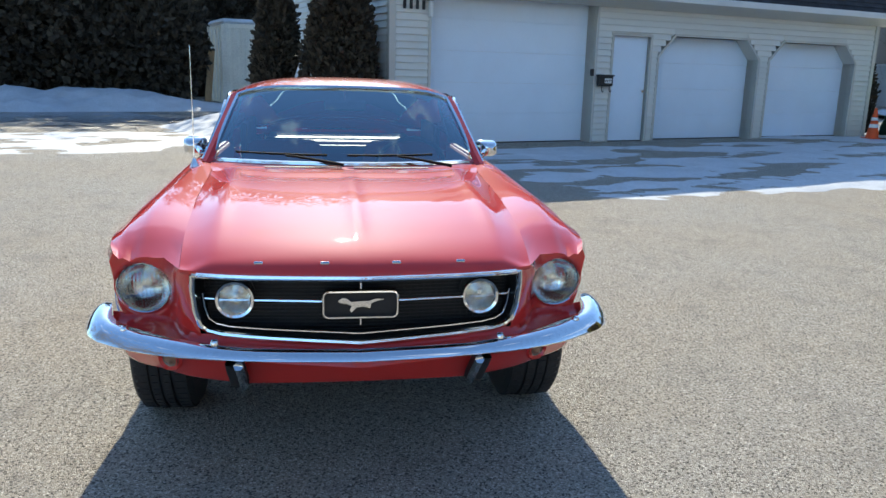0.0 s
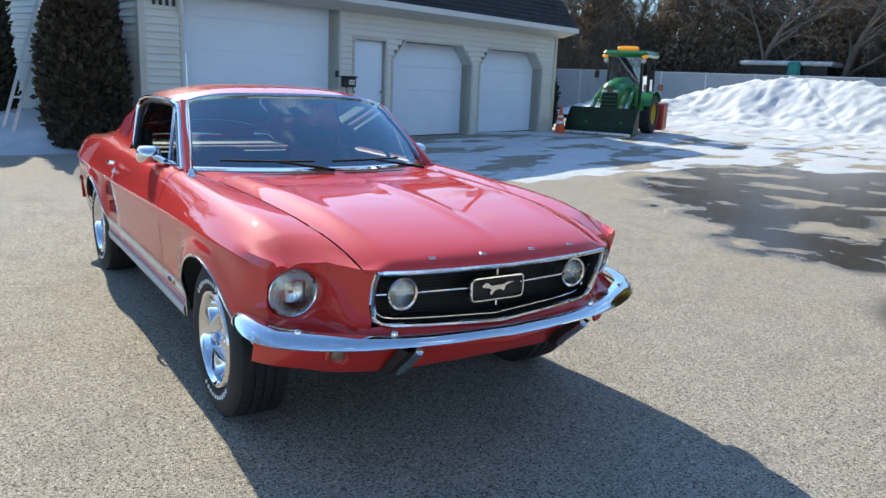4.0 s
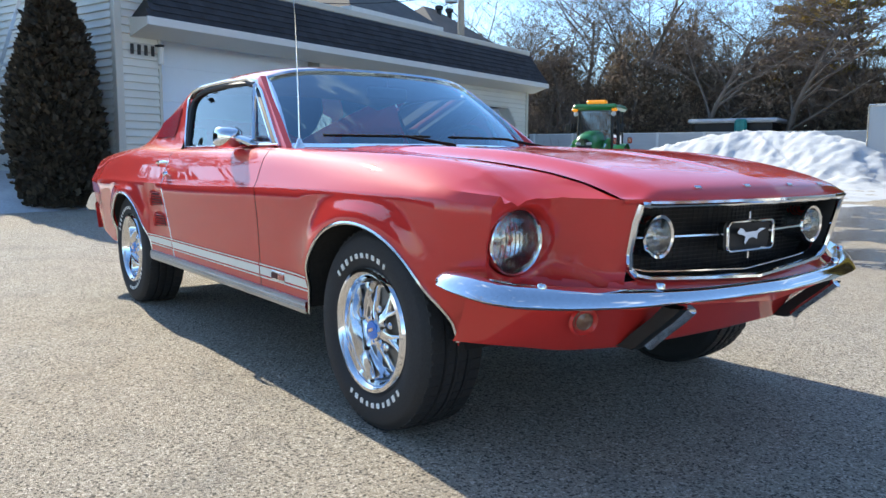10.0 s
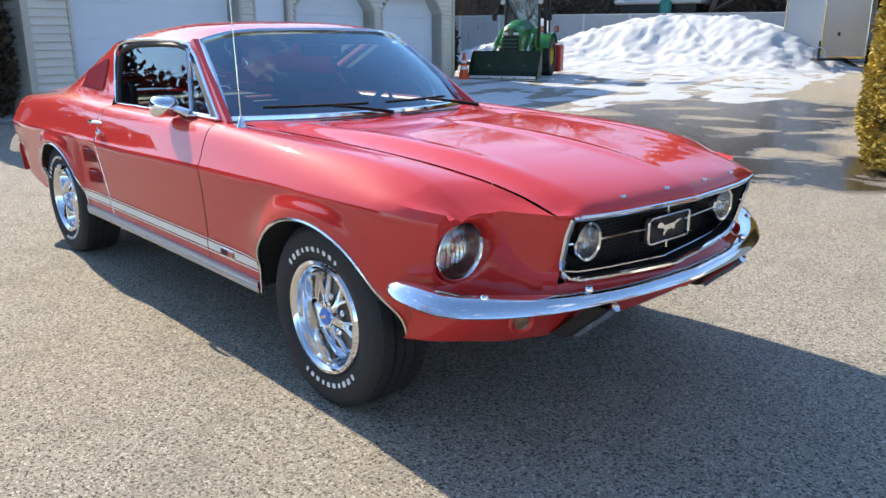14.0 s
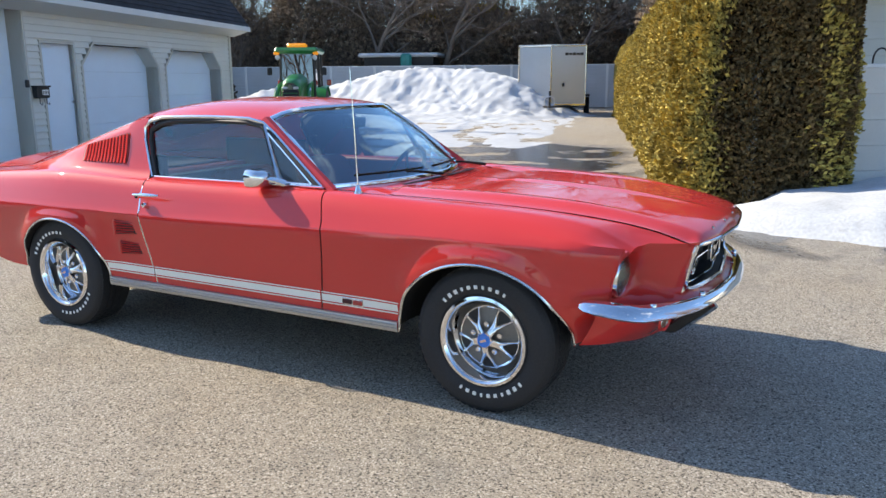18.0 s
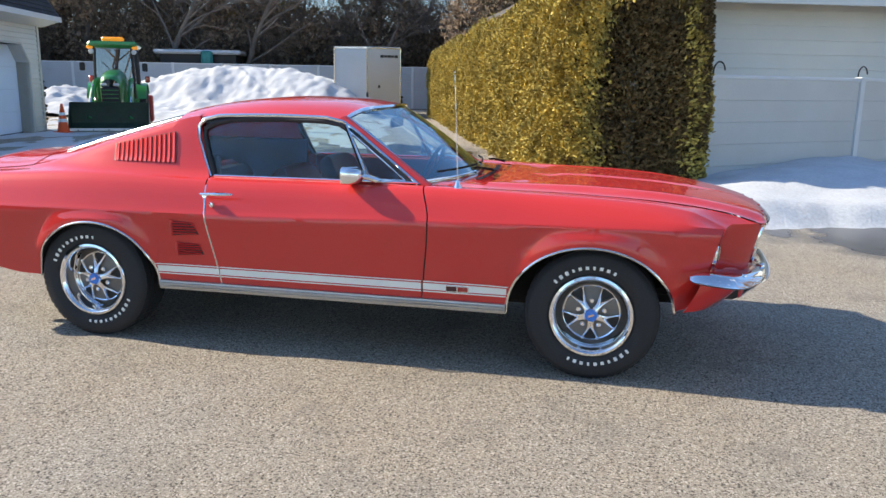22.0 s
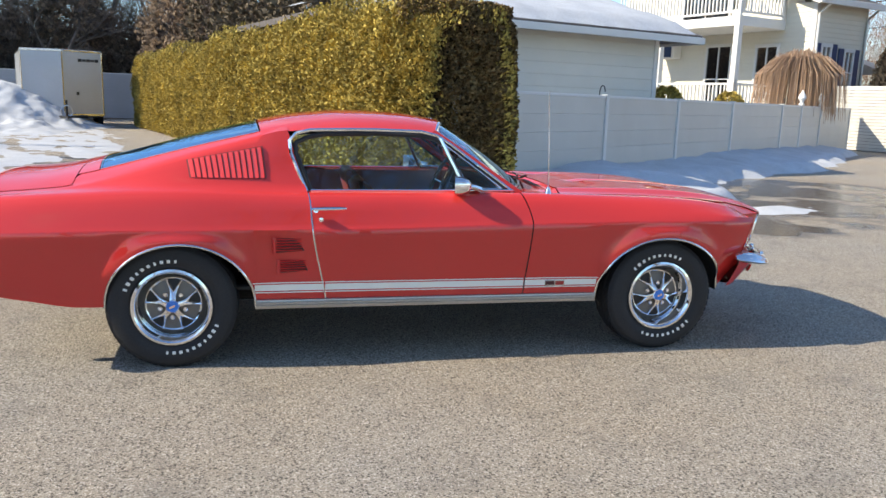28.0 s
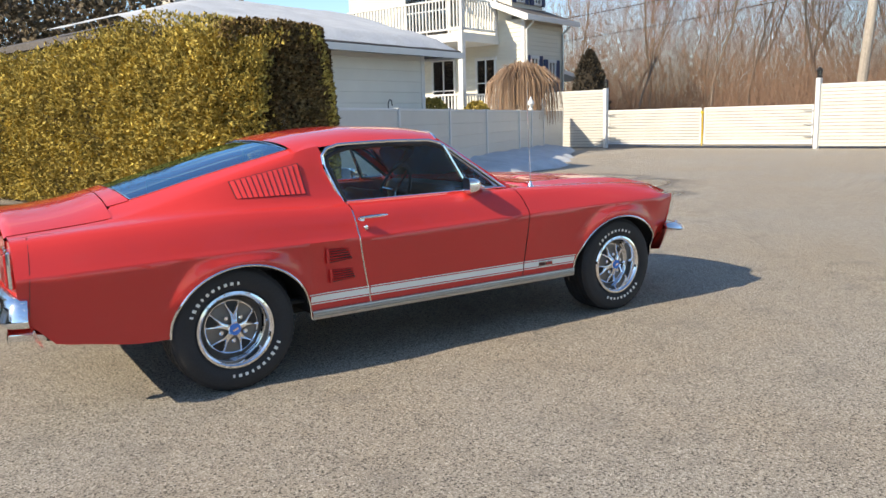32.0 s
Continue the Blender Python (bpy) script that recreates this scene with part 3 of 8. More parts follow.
siding(garage, GU0 + 0.07, GU1 - 0.07, GZ + 0.02, 2.66)
siding(garage, GU0 + 0.07, 4.9, 2.66, GTOP - 0.02)
s = Shape()
z = GZ
while z < GTOP - 0.1:
    rows = plank(GU0, GU0, z, 0, -1, (WALL_V - GDEEP, WALL_V - 0.05))
    s.add(rows.v, rows.f)
    rows = plank(GU1, GU1, z, 0, 1, (WALL_V - GDEEP, WALL_V - 0.05))
    s.add(rows.v, rows.f)
    z += 0.115
tagged(part("side_siding", s, SIDING, garage, smooth=None), kind="stuff")
for u in (GU0, GU1 - 0.09):
    s = Shape()
    wall_box(s, u - 0.012, u + 0.102, WALL_V - 0.1, WALL_V + 0.03, GZ - 0.02, GTOP, 0.006)
    part("corner_trim", s, SIDING_TRIM, garage)

for name, a, b, top, c in OPENINGS:
    o = [(a, 0), (b, 0), (b, top - c), (b - c * 1.0, top), (a + c * 1.0, top), (a, top - c)] if c else [(a, 0), (b, 0), (b, top), (a, top)]
    # casing round the opening, with deep reveals
    s = Shape()
    w = EDGE
    outer = [(a - w, 0), (b + w, 0), (b + w, top - c + w * 0.4), (b - c + w * 0.4, top + w), (a + c - w * 0.4, top + w), (a - w, top - c + w * 0.4)] if c else [(a - w, 0), (b + w, 0), (b + w, top + w), (a - w, top + w)]
    k = len(o)
    ring = []
    for off, pts in ((-0.02, outer), (0.018, outer), (0.018, o), (-DEEP - 0.01, o)):
        ring.append([YM @ Vector((WALL_V + off, u, GZ + z)) for u, z in pts])
    rows = [[ring[r][(i + 1) % k] for i in range(k)] for r in range(4)]
    s.grid(rows)
    part("door_casing", s, SIDING_TRIM, garage, smooth=None)
    s = Shape()
    m = YM @ Matrix.Translation((WALL_V - (0.14 if name == "man_door" else DEEP), 0, GZ)) @ Matrix(((0, 0, 1, 0), (1, 0, 0, 0), (0, 1, 0, 0), (0, 0, 0, 1)))
    if name == "man_door":
        s.prism([(a, 0.02), (b, 0.02), (b, top), (a, top)], 0.05, m)
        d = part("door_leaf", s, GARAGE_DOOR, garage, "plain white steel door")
        s = Shape()
        s.lathe([(0.0, 0.06), (0.028, 0.055), (0.03, 0.035), (0.012, 0.02), (0.012, 0.0)], m @ pose(b - 0.07, 0.98, 0.05), 12)
        part("knob", s, TRIM, d)
    else:
        n = 5 if top > 2.5 else 4
        for i in range(n):
            z0, z1 = top * i / n + 0.0015, top * (i + 1) / n - 0.0015
            s = Shape()
            oo = [(a, z0), (b, z0), (b, min(z1, top - c) if c else z1)]
            if c and z1 > top - c:
                oo += [(b - (z1 - top + c), z1), (a + (z1 - top + c), z1)]
            else:
                oo += []
            oo.append((a, min(z1, top - c)) if c else (a, z1))
            if c and z1 <= top - c:
                oo = [(a, z0), (b, z0), (b, z1), (a, z1)]
            s.prism(oo, 0.045, m)
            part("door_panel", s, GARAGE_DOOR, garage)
    s = Shape()
    s.prism([(a, 0.0), (b, 0.0), (b, 0.02), (a, 0.02)], 0.06, m)
    part("door_seal", s, BLACK, garage)

# mansard eave: sloped shingles over a boxed soffit
EV0, EV1, EZ0, EZ1 = WALL_V + 0.46, WALL_V + 0.05, 2.86, GTOP - 0.02
s = Shape()
U0e, U1e = GU0 + 0.25, GU1 + 0.28
s.add([YM @ Vector(p) for p in ((WALL_V, U0e, 2.62), (EV0, U0e, 2.76), (EV0, U1e, 2.76), (WALL_V, U1e, 2.62), (WALL_V, U0e, 2.90), (EV0, U0e, 2.86), (EV0, U1e, 2.86), (WALL_V, U1e, 2.90))],
      [(0, 1, 2, 3), (1, 5, 6, 2), (0, 4, 5, 1), (2, 6, 7, 3), (4, 7, 6, 5)])
part("soffit", s, SIDING_TRIM, garage, smooth=None)
s = Shape()
wall_box(s, U0e - 0.02, U1e + 0.02, EV0, EV0 + 0.03, 2.75, 2.87, 0.005)
part("fascia", s, WHITE_PAINT, garage)
rng = random.Random(4)
s = Shape()
rows_n = 7
for r in range(rows_n):
    f0, f1 = r / rows_n, (r + 1.25) / rows_n
    u = U0e + 0.55 * f0 + rng.uniform(-0.2, 0)
    while u < U1e - 0.35 * f0:
        w = rng.uniform(0.22, 0.34)
        ua, ub = max(u, U0e + 0.55 * f0), min(u + w - 0.006, U1e - 0.35 * f0)
        if ub - ua > 0.02:
            p = [YM @ Vector((EV0 + (EV1 - EV0) * f + o, q, EZ0 + (EZ1 - EZ0) * f + o * 0.4)) for f, q, o in ((f0, ua, 0.022), (f0, ub, 0.022), (min(1, f1), ub, 0.006), (min(1, f1), ua, 0.006))]
            q = [YM @ Vector((EV0 + (EV1 - EV0) * f, x, EZ0 + (EZ1 - EZ0) * f)) for f, x in ((f0, ua), (f0, ub))]
            s.add(p + q, [(0, 1, 2, 3), (0, 4, 5, 1)])
        u += w
tagged(part("shingles", s, SHINGLE, garage, "black asphalt shingles on the mansard", smooth=None), kind="stuff")
s = Shape()
s.add([YM @ Vector(p) for p in ((EV0, U0e, EZ0), (EV0, U1e, EZ0), (EV1, U1e - 0.35, EZ1), (EV1, U0e + 0.55, EZ1), (WALL_V, U0e, EZ0), (WALL_V, U1e, EZ0))], [(0, 1, 2, 3), (0, 3, 4), (1, 5, 2)])
part("mansard_deck", s, BLACK, garage, smooth=None)

# ---- the car ----
# Local axes: x forward, y to its left, z up, from the middle of the wheelbase on the ground.
car = thing("fastback_car", "glossy red vintage fastback coupe with white side stripes and chrome bumpers", "car", pose(0, 0.04, 0))
AXLE, WR, WY = 1.372, 0.328, 0.742
C_W = curve((-2.34, 0.845), (-2.0, 0.872), (-1.35, 0.890), (-0.6, 0.884), (0.5, 0.884), (1.35, 0.890), (1.70, 0.880), (1.86, 0.856), (1.95, 0.820))
C_Z = curve((-2.34, 0.715), (-1.3, 0.735), (-0.6, 0.735), (0.5, 0.760), (1.3, 0.773), (1.7, 0.772), (1.95, 0.755))
S_Z = curve((-2.34, 0.872), (-1.95, 0.900), (-1.3, 0.930), (-0.65, 0.915), (0.5, 0.919), (1.0, 0.906), (1.4, 0.893), (1.6, 0.878), (1.78, 0.846), (1.86, 0.812), (1.91, 0.786), (1.94, 0.775))
E_Z = curve((0.3, 0.920), (0.84, 0.904), (1.2, 0.896), (1.6, 0.877), (1.87, 0.850), (2.02, 0.823), (2.10, 0.800), (2.156, 0.780))      # seam of hood and fender
S_W = curve((-2.34, 0.745), (-1.9, 0.775), (-1.2, 0.792), (-0.65, 0.800), (0.5, 0.788), (1.3, 0.775), (2.07, 0.735))
I_W = curve((0.3, 0.70), (0.6, 0.668), (0.84, 0.648), (1.5, 0.612), (2.0, 0.580), (2.156, 0.567))
R_W = curve((-2.34, 0.612), (-1.9, 0.618), (-1.2, 0.640), (-0.75, 0.648), (-0.4, 0.645), (0.05, 0.618))
R_Z = curve((-2.34, 0.884), (-1.95, 0.918), (-1.87, 0.930), (-1.7, 0.970), (-1.4, 1.062), (-1.1, 1.152), (-0.85, 1.218), (-0.65, 1.240), (-0.3, 1.248), (0.06, 1.236))
T_Z = curve((-2.36, 0.950), (-2.3, 0.962), (-2.17, 0.972), (-2.03, 0.990), (-1.88, 1.024), (-1.7, 1.070), (-1.42, 1.150), (-1.05, 1.248), (-0.7, 1.318), (-0.4, 1.342), (-0.1, 1.334), (0.16, 1.298))
W_B = curve((-1.99, 0.470), (-1.76, 0.476), (-0.95, 0.562))      # half width of the rear window
N_B = curve((0, 2.262), (0.3, 2.238), (0.514, 2.191), (0.567, 2.160), (0.615, 2.055), (0.655, 2.004), (0.726, 1.988), (0.82, 1.962), (0.88, 1.935))   # the nose from above
FA, RA = (1.360, 0.405, 0.335, 0.345), (-1.325, 0.372, 0.335, 0.332)    # wheel arches: centre, half length, foot, rise


def low_edge(x):
    for xc, a, z0, b in (FA, RA):
        if abs(x - xc) < a:
            return z0 + b * math.sqrt(max(0.0, 1 - ((x - xc) / a) ** 2))
    if x > FA[0] + FA[1]:
        return 0.362
    if x < RA[0] - RA[1]:
        return 0.335 + 0.05 * smoothstep(-1.80, -2.18, x) + 0.13 * smoothstep(-2.17, -2.33, x)
    return 0.312


def low_w(x, z):
    zc, wc = C_Z(x), C_W(x)
    t = min(1, max(0, (z - 0.30) / (zc - 0.30)))
    w = wc - 0.042 * (1 - t) ** 1.3 - 0.008 * math.sin(math.pi * t)
    w -= 0.065 * smoothstep(1.60, 1.86, x) * smoothstep(0.60, 0.40, z)
    w -= 0.012 * smoothstep(-1.0, -0.93, x) * smoothstep(-0.64, -0.76, x) * smoothstep(0.47, 0.50, z) * smoothstep(0.735, 0.715, z)      # flute round the scoops
    for xc, a, z0, b in (FA, RA):      # rolled-out lips of the arches
        d = math.hypot((x - xc) / a, max(0, z - z0) / b) - 1
        if d > -0.2 and z < zc:
            w = max(w, w + 0.027 * math.exp(-(d / 0.20) ** 2) * smoothstep(0.40, 0.52, z) * min(1, (zc - z) / 0.05))
    return w


def back_z(x, y):
    """The fastback's glass and lid: height across the car."""
    return T_Z(x) - (T_Z(x) - R_Z(x)) * min(1.0, abs(y) / R_W(x)) ** 2.4


def section(x, rear=False):
    """Half widths and heights from the lower edge to the inner top edge."""
    zb, zc, zs, ws, wc = low_edge(x), C_Z(x), S_Z(x), S_W(x), C_W(x)
    zb = min(zb, zc - 0.03)
    pts = [(low_w(x, z), z) for z in (zb + (zc - zb) * k / 9 for k in range(10))]
    k = len(pts)
    d = wc - ws
    pts += [(wc - 0.004, zc + 0.006), (wc - 0.016, zc + 0.03), (ws + d * 0.62, zc + (zs - zc) * 0.48), (ws + d * 0.40, zc + (zs - zc) * 0.72), (ws + d * 0.16, zs - 0.018), (ws - 0.008, zs - 0.003), (ws - 0.035, zs + 0.002)]
    if rear:
        rw, rz = R_W(x), R_Z(x)
        up = smoothstep(0.02, 0.16, rz - zs)
        b = (ws - 0.035) * (1 - up) + 0.735 * up
        pts += [(b * 0.6 + rw * 0.4 + 0.035 * up, zs + 0.004 + (rz - zs) * 0.14), (b * 0.42 + rw * 0.58 + 0.022 * up, zs + (rz - zs) * 0.38), (b * 0.26 + rw * 0.74 + 0.014 * up, zs + (rz - zs) * 0.62),
                (rw + 0.016, zs + (rz - zs) * 0.86), (rw - 0.002, rz - 0.002)]
        wb = W_B(x) if x > -1.87 else rw - 0.03
        pts += [(rw + (wb - rw) * k, back_z(x, rw + (wb - rw) * k) - 0.003) for k in (0.35, 0.7, 1.0)]
    else:
        xi = x + 0.222 * max(0, 1 - (1.934 - x) / 0.46)
        wi, ze = (I_W(xi), E_Z(xi)) if x > 0.45 else (0.725, zs + 0.008)
        pts += [((ws - 0.035) * 0.5 + wi * 0.5, (zs + ze) / 2 + 0.004), (wi, ze)]
    return pts, k


def rear_seam(z):
    return curve((0.3, 0.085), (0.40, 0.068), (0.72, 0.008), (0.90, -0.008), (0.96, -0.03), (1.26, -0.118))(z) - 0.658


def front_seam(z):
    return curve((0.30, 0.515), (0.40, 0.523), (0.766, 0.552), (0.93, 0.504))(z)


def nose_x(y, z):
    return N_B(abs(y)) - (0.80 - max(z, 0.56)) * 0.255 - max(0.0, 0.50 - z) * 0.75


def panel(x0, x1, stations, rear=False, nose=False):
    """A body side panel whose two ends follow the seams x0(z) and x1(z)."""
    a, b = x0(0.75), x1(0.75)
    lower, upper = [], []
    for xb in [a] + [x for x in stations if a + 0.01 < x < b - 0.01] + [b]:
        pts, k = section(xb, rear)
        row = []
        for w, z in pts:
            wa, wb = max(0, 1 - (xb - a) / 0.28), max(0, 1 - (b - xb) / ((0.16 + 0.30 * max(smoothstep(0.80, 0.60, w), smoothstep(0.69, 0.765, z))) if nose else 0.28))
            x = xb + wa * (x0(z) - a) + wb * ((x1(z, w) if nose else x1(z)) - b)
            row.append((x, w, z))
        lower.append(row[:k])
        upper.append(row[k - 1:])
    return lower, upper


def cos_steps(c, half, n):
    return [c - half * math.cos(math.pi * i / n) for i in range(n + 1)]


STATIONS = sorted(set(round(x, 4) for x in [*np.arange(-2.34, 2.1, 0.07), *cos_steps(FA[0], FA[1] * 0.9995, 22), *cos_steps(RA[0], RA[1] * 0.9995, 22), FA[0] - FA[1] - 0.004, FA[0] + FA[1] + 0.004, RA[0] - RA[1] - 0.004, RA[0] + RA[1] + 0.004]))


def sided(rows, sg):
    return [[(x, sg * w, z) for x, w, z in r] for r in rows]


def grid_part(name, grids, mat, parent, label="", smooth=40):
    s = Shape()
    for g in grids:
        s.grid(g)
    return part(name, s, mat, parent, label, smooth)


GAP = 0.0035
for sg in (-1, 1):
    side = "its right" if sg < 0 else "its left"
    lo, up = panel(lambda z: front_seam(z) + GAP, lambda z, w=0.84: nose_x(w, z) - 0.001, STATIONS, nose=True)
    fender = grid_part("front_fender", (sided([a + b[1:] for a, b in zip(lo, up)], sg),), RED, car, "", 50)
    lo, up = panel(rear_seam, lambda z: front_seam(z) - GAP, STATIONS)
    door = grid_part("door", (sided([a + b[1:] for a, b in zip(lo, up)], sg),), RED, car, "", 50)
    lo, up = panel(lambda z: -2.335, lambda z: rear_seam(z) - 2 * GAP, STATIONS, True)
    quarter = grid_part("quarter_panel", (sided([a + b[1:] for a, b in zip(lo, up)], sg),), RED, car, "", 50)
    # dark gap behind the seams, and the bright door edge guard
    for seam, mat_, nm, off in ((front_seam, BLACK, "seam_shadow", 0.006), (lambda z: rear_seam(z) - GAP, TRIM, "door_edge_guard", -0.001)):
        s = Shape()
        zs_ = np.linspace(0.32, 0.915, 18)
        rows = []
        for z in zs_:
            x = seam(z)
            w = low_w(x, z) if z < C_Z(x) else np.interp(z, [p[1] for p in section(x)[0][9:17]], [p[0] for p in section(x)[0][9:17]])
            rows.append([(x - 0.006, sg * (w - off - 0.006), z), (x - 0.004, sg * (w - off), z), (x + 0.004, sg * (w - off), z), (x + 0.006, sg * (w - off - 0.006), z)])
        s.grid(rows)
        part(nm, s, mat_, door)
    # bright lips of the wheel arches
    for (xc, a, z0, b), host in ((FA, fender), (RA, quarter)):
        pts = []
        for i in range(41):
            t = math.pi * i / 40
            x, z = xc + a * math.cos(t), z0 + b * math.sin(t)
            pts.append((x, sg * (low_w(x, z) + 0.001), z - 0.002))
        if xc > 0:
            pts = [(pts[0][0] + 0.006, pts[0][1], 0.362)] + pts[1:]
            pts = pts + [(xc - a - 0.004, pts[-1][1], 0.312)]
        else:
            pts = [(xc + a + 0.004, pts[0][1], 0.312)] + pts + [(xc - a - 0.008, pts[-1][1], 0.335)]
        part("wheel_lip_moulding", Shape().tube(pts, 0.0065, 6), TRIM, host)
    # inner wheel houses
    for xc, a, z0, b in (FA, RA):
        rows = []
        for i in range(17):
            t = math.pi * i / 16
            rows.append([(xc + (a + 0.012) * math.cos(t), sg * y, z0 + (b + 0.012) * math.sin(t)) for y in (low_w(xc + a * math.cos(t), z0 + b * math.sin(t)) - 0.014, 0.72, 0.52)] + [(xc + 0.02 * math.cos(t), sg * 0.50, z0 + 0.02 * math.sin(t))])
        grid_part("wheel_house", (rows,), UNDER, car)
    # ribbed rocker moulding and the painted stripes
    xs = list(np.linspace(RA[0] + RA[1] + 0.004, FA[0] - FA[1] - 0.004, 24))
    pr = [(0.004, 0.306), (0.014, 0.312), (0.017, 0.336), (0.013, 0.341), (0.018, 0.346), (0.018, 0.358), (0.013, 0.363), (0.016, 0.368), (0.014, 0.378), (0.0, 0.381)]
    grid_part("rocker_moulding", ([[(x, sg * (low_w(x, z) + d), 0.306 + (z - 0.306) * 0.70) for d, z in pr] for x in xs],), ROCKER, car, "ribbed silver rocker moulding", 30)
    for z0, z1 in ((0.394, 0.400), (0.406, 0.440), (0.446, 0.452)):
        for xa, xb in ((RA[0] + RA[1] + 0.004 - (z0 - 0.38) * 0.25, -0.598), (-0.590, 0.518), (0.527, FA[0] - FA[1] - 0.006 + (z0 - 0.38) * 0.2)):
            if xb - xa > 0.1:
                g = [[(x, sg * (low_w(x, z) + 0.004), z) for z in (z0, z1)] for x in np.linspace(xa, xb, 16)]
                grid_part("side_stripe", (g,), WHITE_STRIPE, car, "white side stripe")
    # small side badge: a plain dark plate with bright and red shapes
    s = Shape()
    s.box((0.705, sg * (low_w(0.7, 0.418) + 0.004), 0.419), (0.118, 0.006, 0.036), 0.002)
    badge = part("side_badge", s, TRIM, car)
    for dx, wd, mt in ((-0.029, 0.052, SCOOP_DARK), (0.029, 0.050, RED_LENS)):
        part("badge_bar", Shape().box((0.705 + sg * -dx, sg * (low_w(0.7, 0.418) + 0.0085), 0.419), (wd, 0.004, 0.022), 0.001), mt, badge)
    # twin louvred scoops in front of the rear wheel
    for z0, z1, xo in ((0.618, 0.690, -0.848), (0.508, 0.572, -0.828)):
        w = low_w(-0.77, z0)
        s = Shape()
        s.add([(xo, sg * (w + 0.018), z0 - 0.004), (xo + 0.15, sg * (w + 0.0045), z0 + 0.004), (xo + 0.155, sg * (w + 0.0045), z1 - 0.002), (xo, sg * (w + 0.018), z1), (xo, sg * (w - 0.02), z0 - 0.004), (xo, sg * (w - 0.02), z1)],
              [(0, 1, 2, 3), (0, 3, 5, 4)])
        sc = part("side_scoop", s, SCOOP_DARK, quarter, "dark louvred air scoop")
        n = 5
        for i in range(n):
            z = z0 + (z1 - z0) * (i + 0.5) / n
            part("scoop_slat", Shape().add([(xo + 0.004, sg * (w + 0.018), z + 0.005), (xo + 0.135, sg * (w + 0.006), z + 0.004), (xo + 0.140, sg * (w + 0.012), z + 0.001), (xo + 0.004, sg * (w + 0.026), z), (xo + 0.004, sg * (w + 0.020), z - 0.004), (xo + 0.135, sg * (w + 0.006), z - 0.003)],
                                         [(0, 1, 2, 3), (3, 2, 5, 4)]), RED, sc, smooth=None)
        part("scoop_rim", Shape().tube([(xo - 0.004, sg * (w + 0.016), z0 - 0.006), (xo - 0.004, sg * (w + 0.020), (z0 + z1) / 2), (xo - 0.004, sg * (w + 0.016), z1 + 0.004)], 0.010, 6), RED, sc)

    # louvre panel on the roof pillar
    def pillar_w(x, z):
        p = section(x, True)[0][16:]
        return np.interp(z, [q[1] for q in p], [q[0] for q in p])

    n = 13
    lo_ = [(-1.285 + 0.38 * i / n) for i in range(n + 1)]
    bk = [[(x + (t - 0.5) * -0.02, sg * (pillar_w(x, 0.985 + (0.985 * 0 + t) * ((1.075 + (x + 1.285) * 0.20) - 0.985)) + 0.004), 0.985 + t * ((1.075 + (x + 1.285) * 0.20) - 0.985)) for t in np.linspace(0, 1, 6)] for x in np.linspace(-1.290, -0.898, 12)]
    lv = grid_part("pillar_louvre", (bk,), INTERIOR_RED, quarter, "ribbed red air louvre on the roof pillar")
    for i in range(n):
        xa, xb = lo_[i] + 0.001, lo_[i + 1] - 0.003
        rows = []
        for t in np.linspace(0.02, 0.98, 6):
            row = []
            for x, o in ((xa, 0.002), (xa + 0.004, 0.005), (xb, 0.010), (xb + 0.002, 0.002)):
                z = 0.985 + t * ((1.075 + (x + 1.285) * 0.20) - 0.985)
                row.append((x + (t - 0.5) * -0.02, sg * (pillar_w(x, z) + o), z))
            rows.append(row)
        part("louvre_rib", Shape().grid(rows), RED, lv, smooth=25)

for sg in (-1, 1):
    pts = []
    for z in np.linspace(0.50, 0.885, 14):
        x = -2.262 - (0.90 - z) * 0.09
        sec = section(x, True)[0][:17]
        pts.append((x, sg * (np.interp(z, [p[1] for p in sec], [p[0] for p in sec]) - 0.001), z))
    part("extension_seam", Shape().tube(pts, 0.0025, 4), INTERIOR_RED, car)

# roof skin
def roof_front(t):
    return 0.135 - 0.105 * t * t


def roof_z(x, t):
    return T_Z(x) - (T_Z(x) - R_Z(x) - 0.002) * (0.30 * t * t + 0.70 * abs(t) ** 5)


rows = []
for i in range(27):
    u = i / 26
    row = []
    for j in range(-12, 13):
        t = j / 12
        x = roof_front(t) + u * (-0.945 + 0.03 * t * t - roof_front(t))
        row.append((x, t * R_W(x) * 0.997, roof_z(x, t)))
    rows.append(row)
roof = grid_part("roof", (rows,), RED, car)
grid_part("headliner", ([[(x * 0.985 - 0.01, y * 0.95, z - 0.025) for x, y, z in r] for r in rows],), VINYL, car, "black headliner")
# cowl, hood and deck
def hood_nose(t):
    return N_B(abs(t) * 0.566) + 0.004


def hood_half(x):
    return I_W(x) - 0.003


HZ = curve((0.6, 0.918), (0.84, 0.924), (1.2, 0.925), (1.6, 0.910), (1.9, 0.882), (2.05, 0.860), (2.15, 0.840), (2.22, 0.818), (2.252, 0.799), (2.267, 0.780))


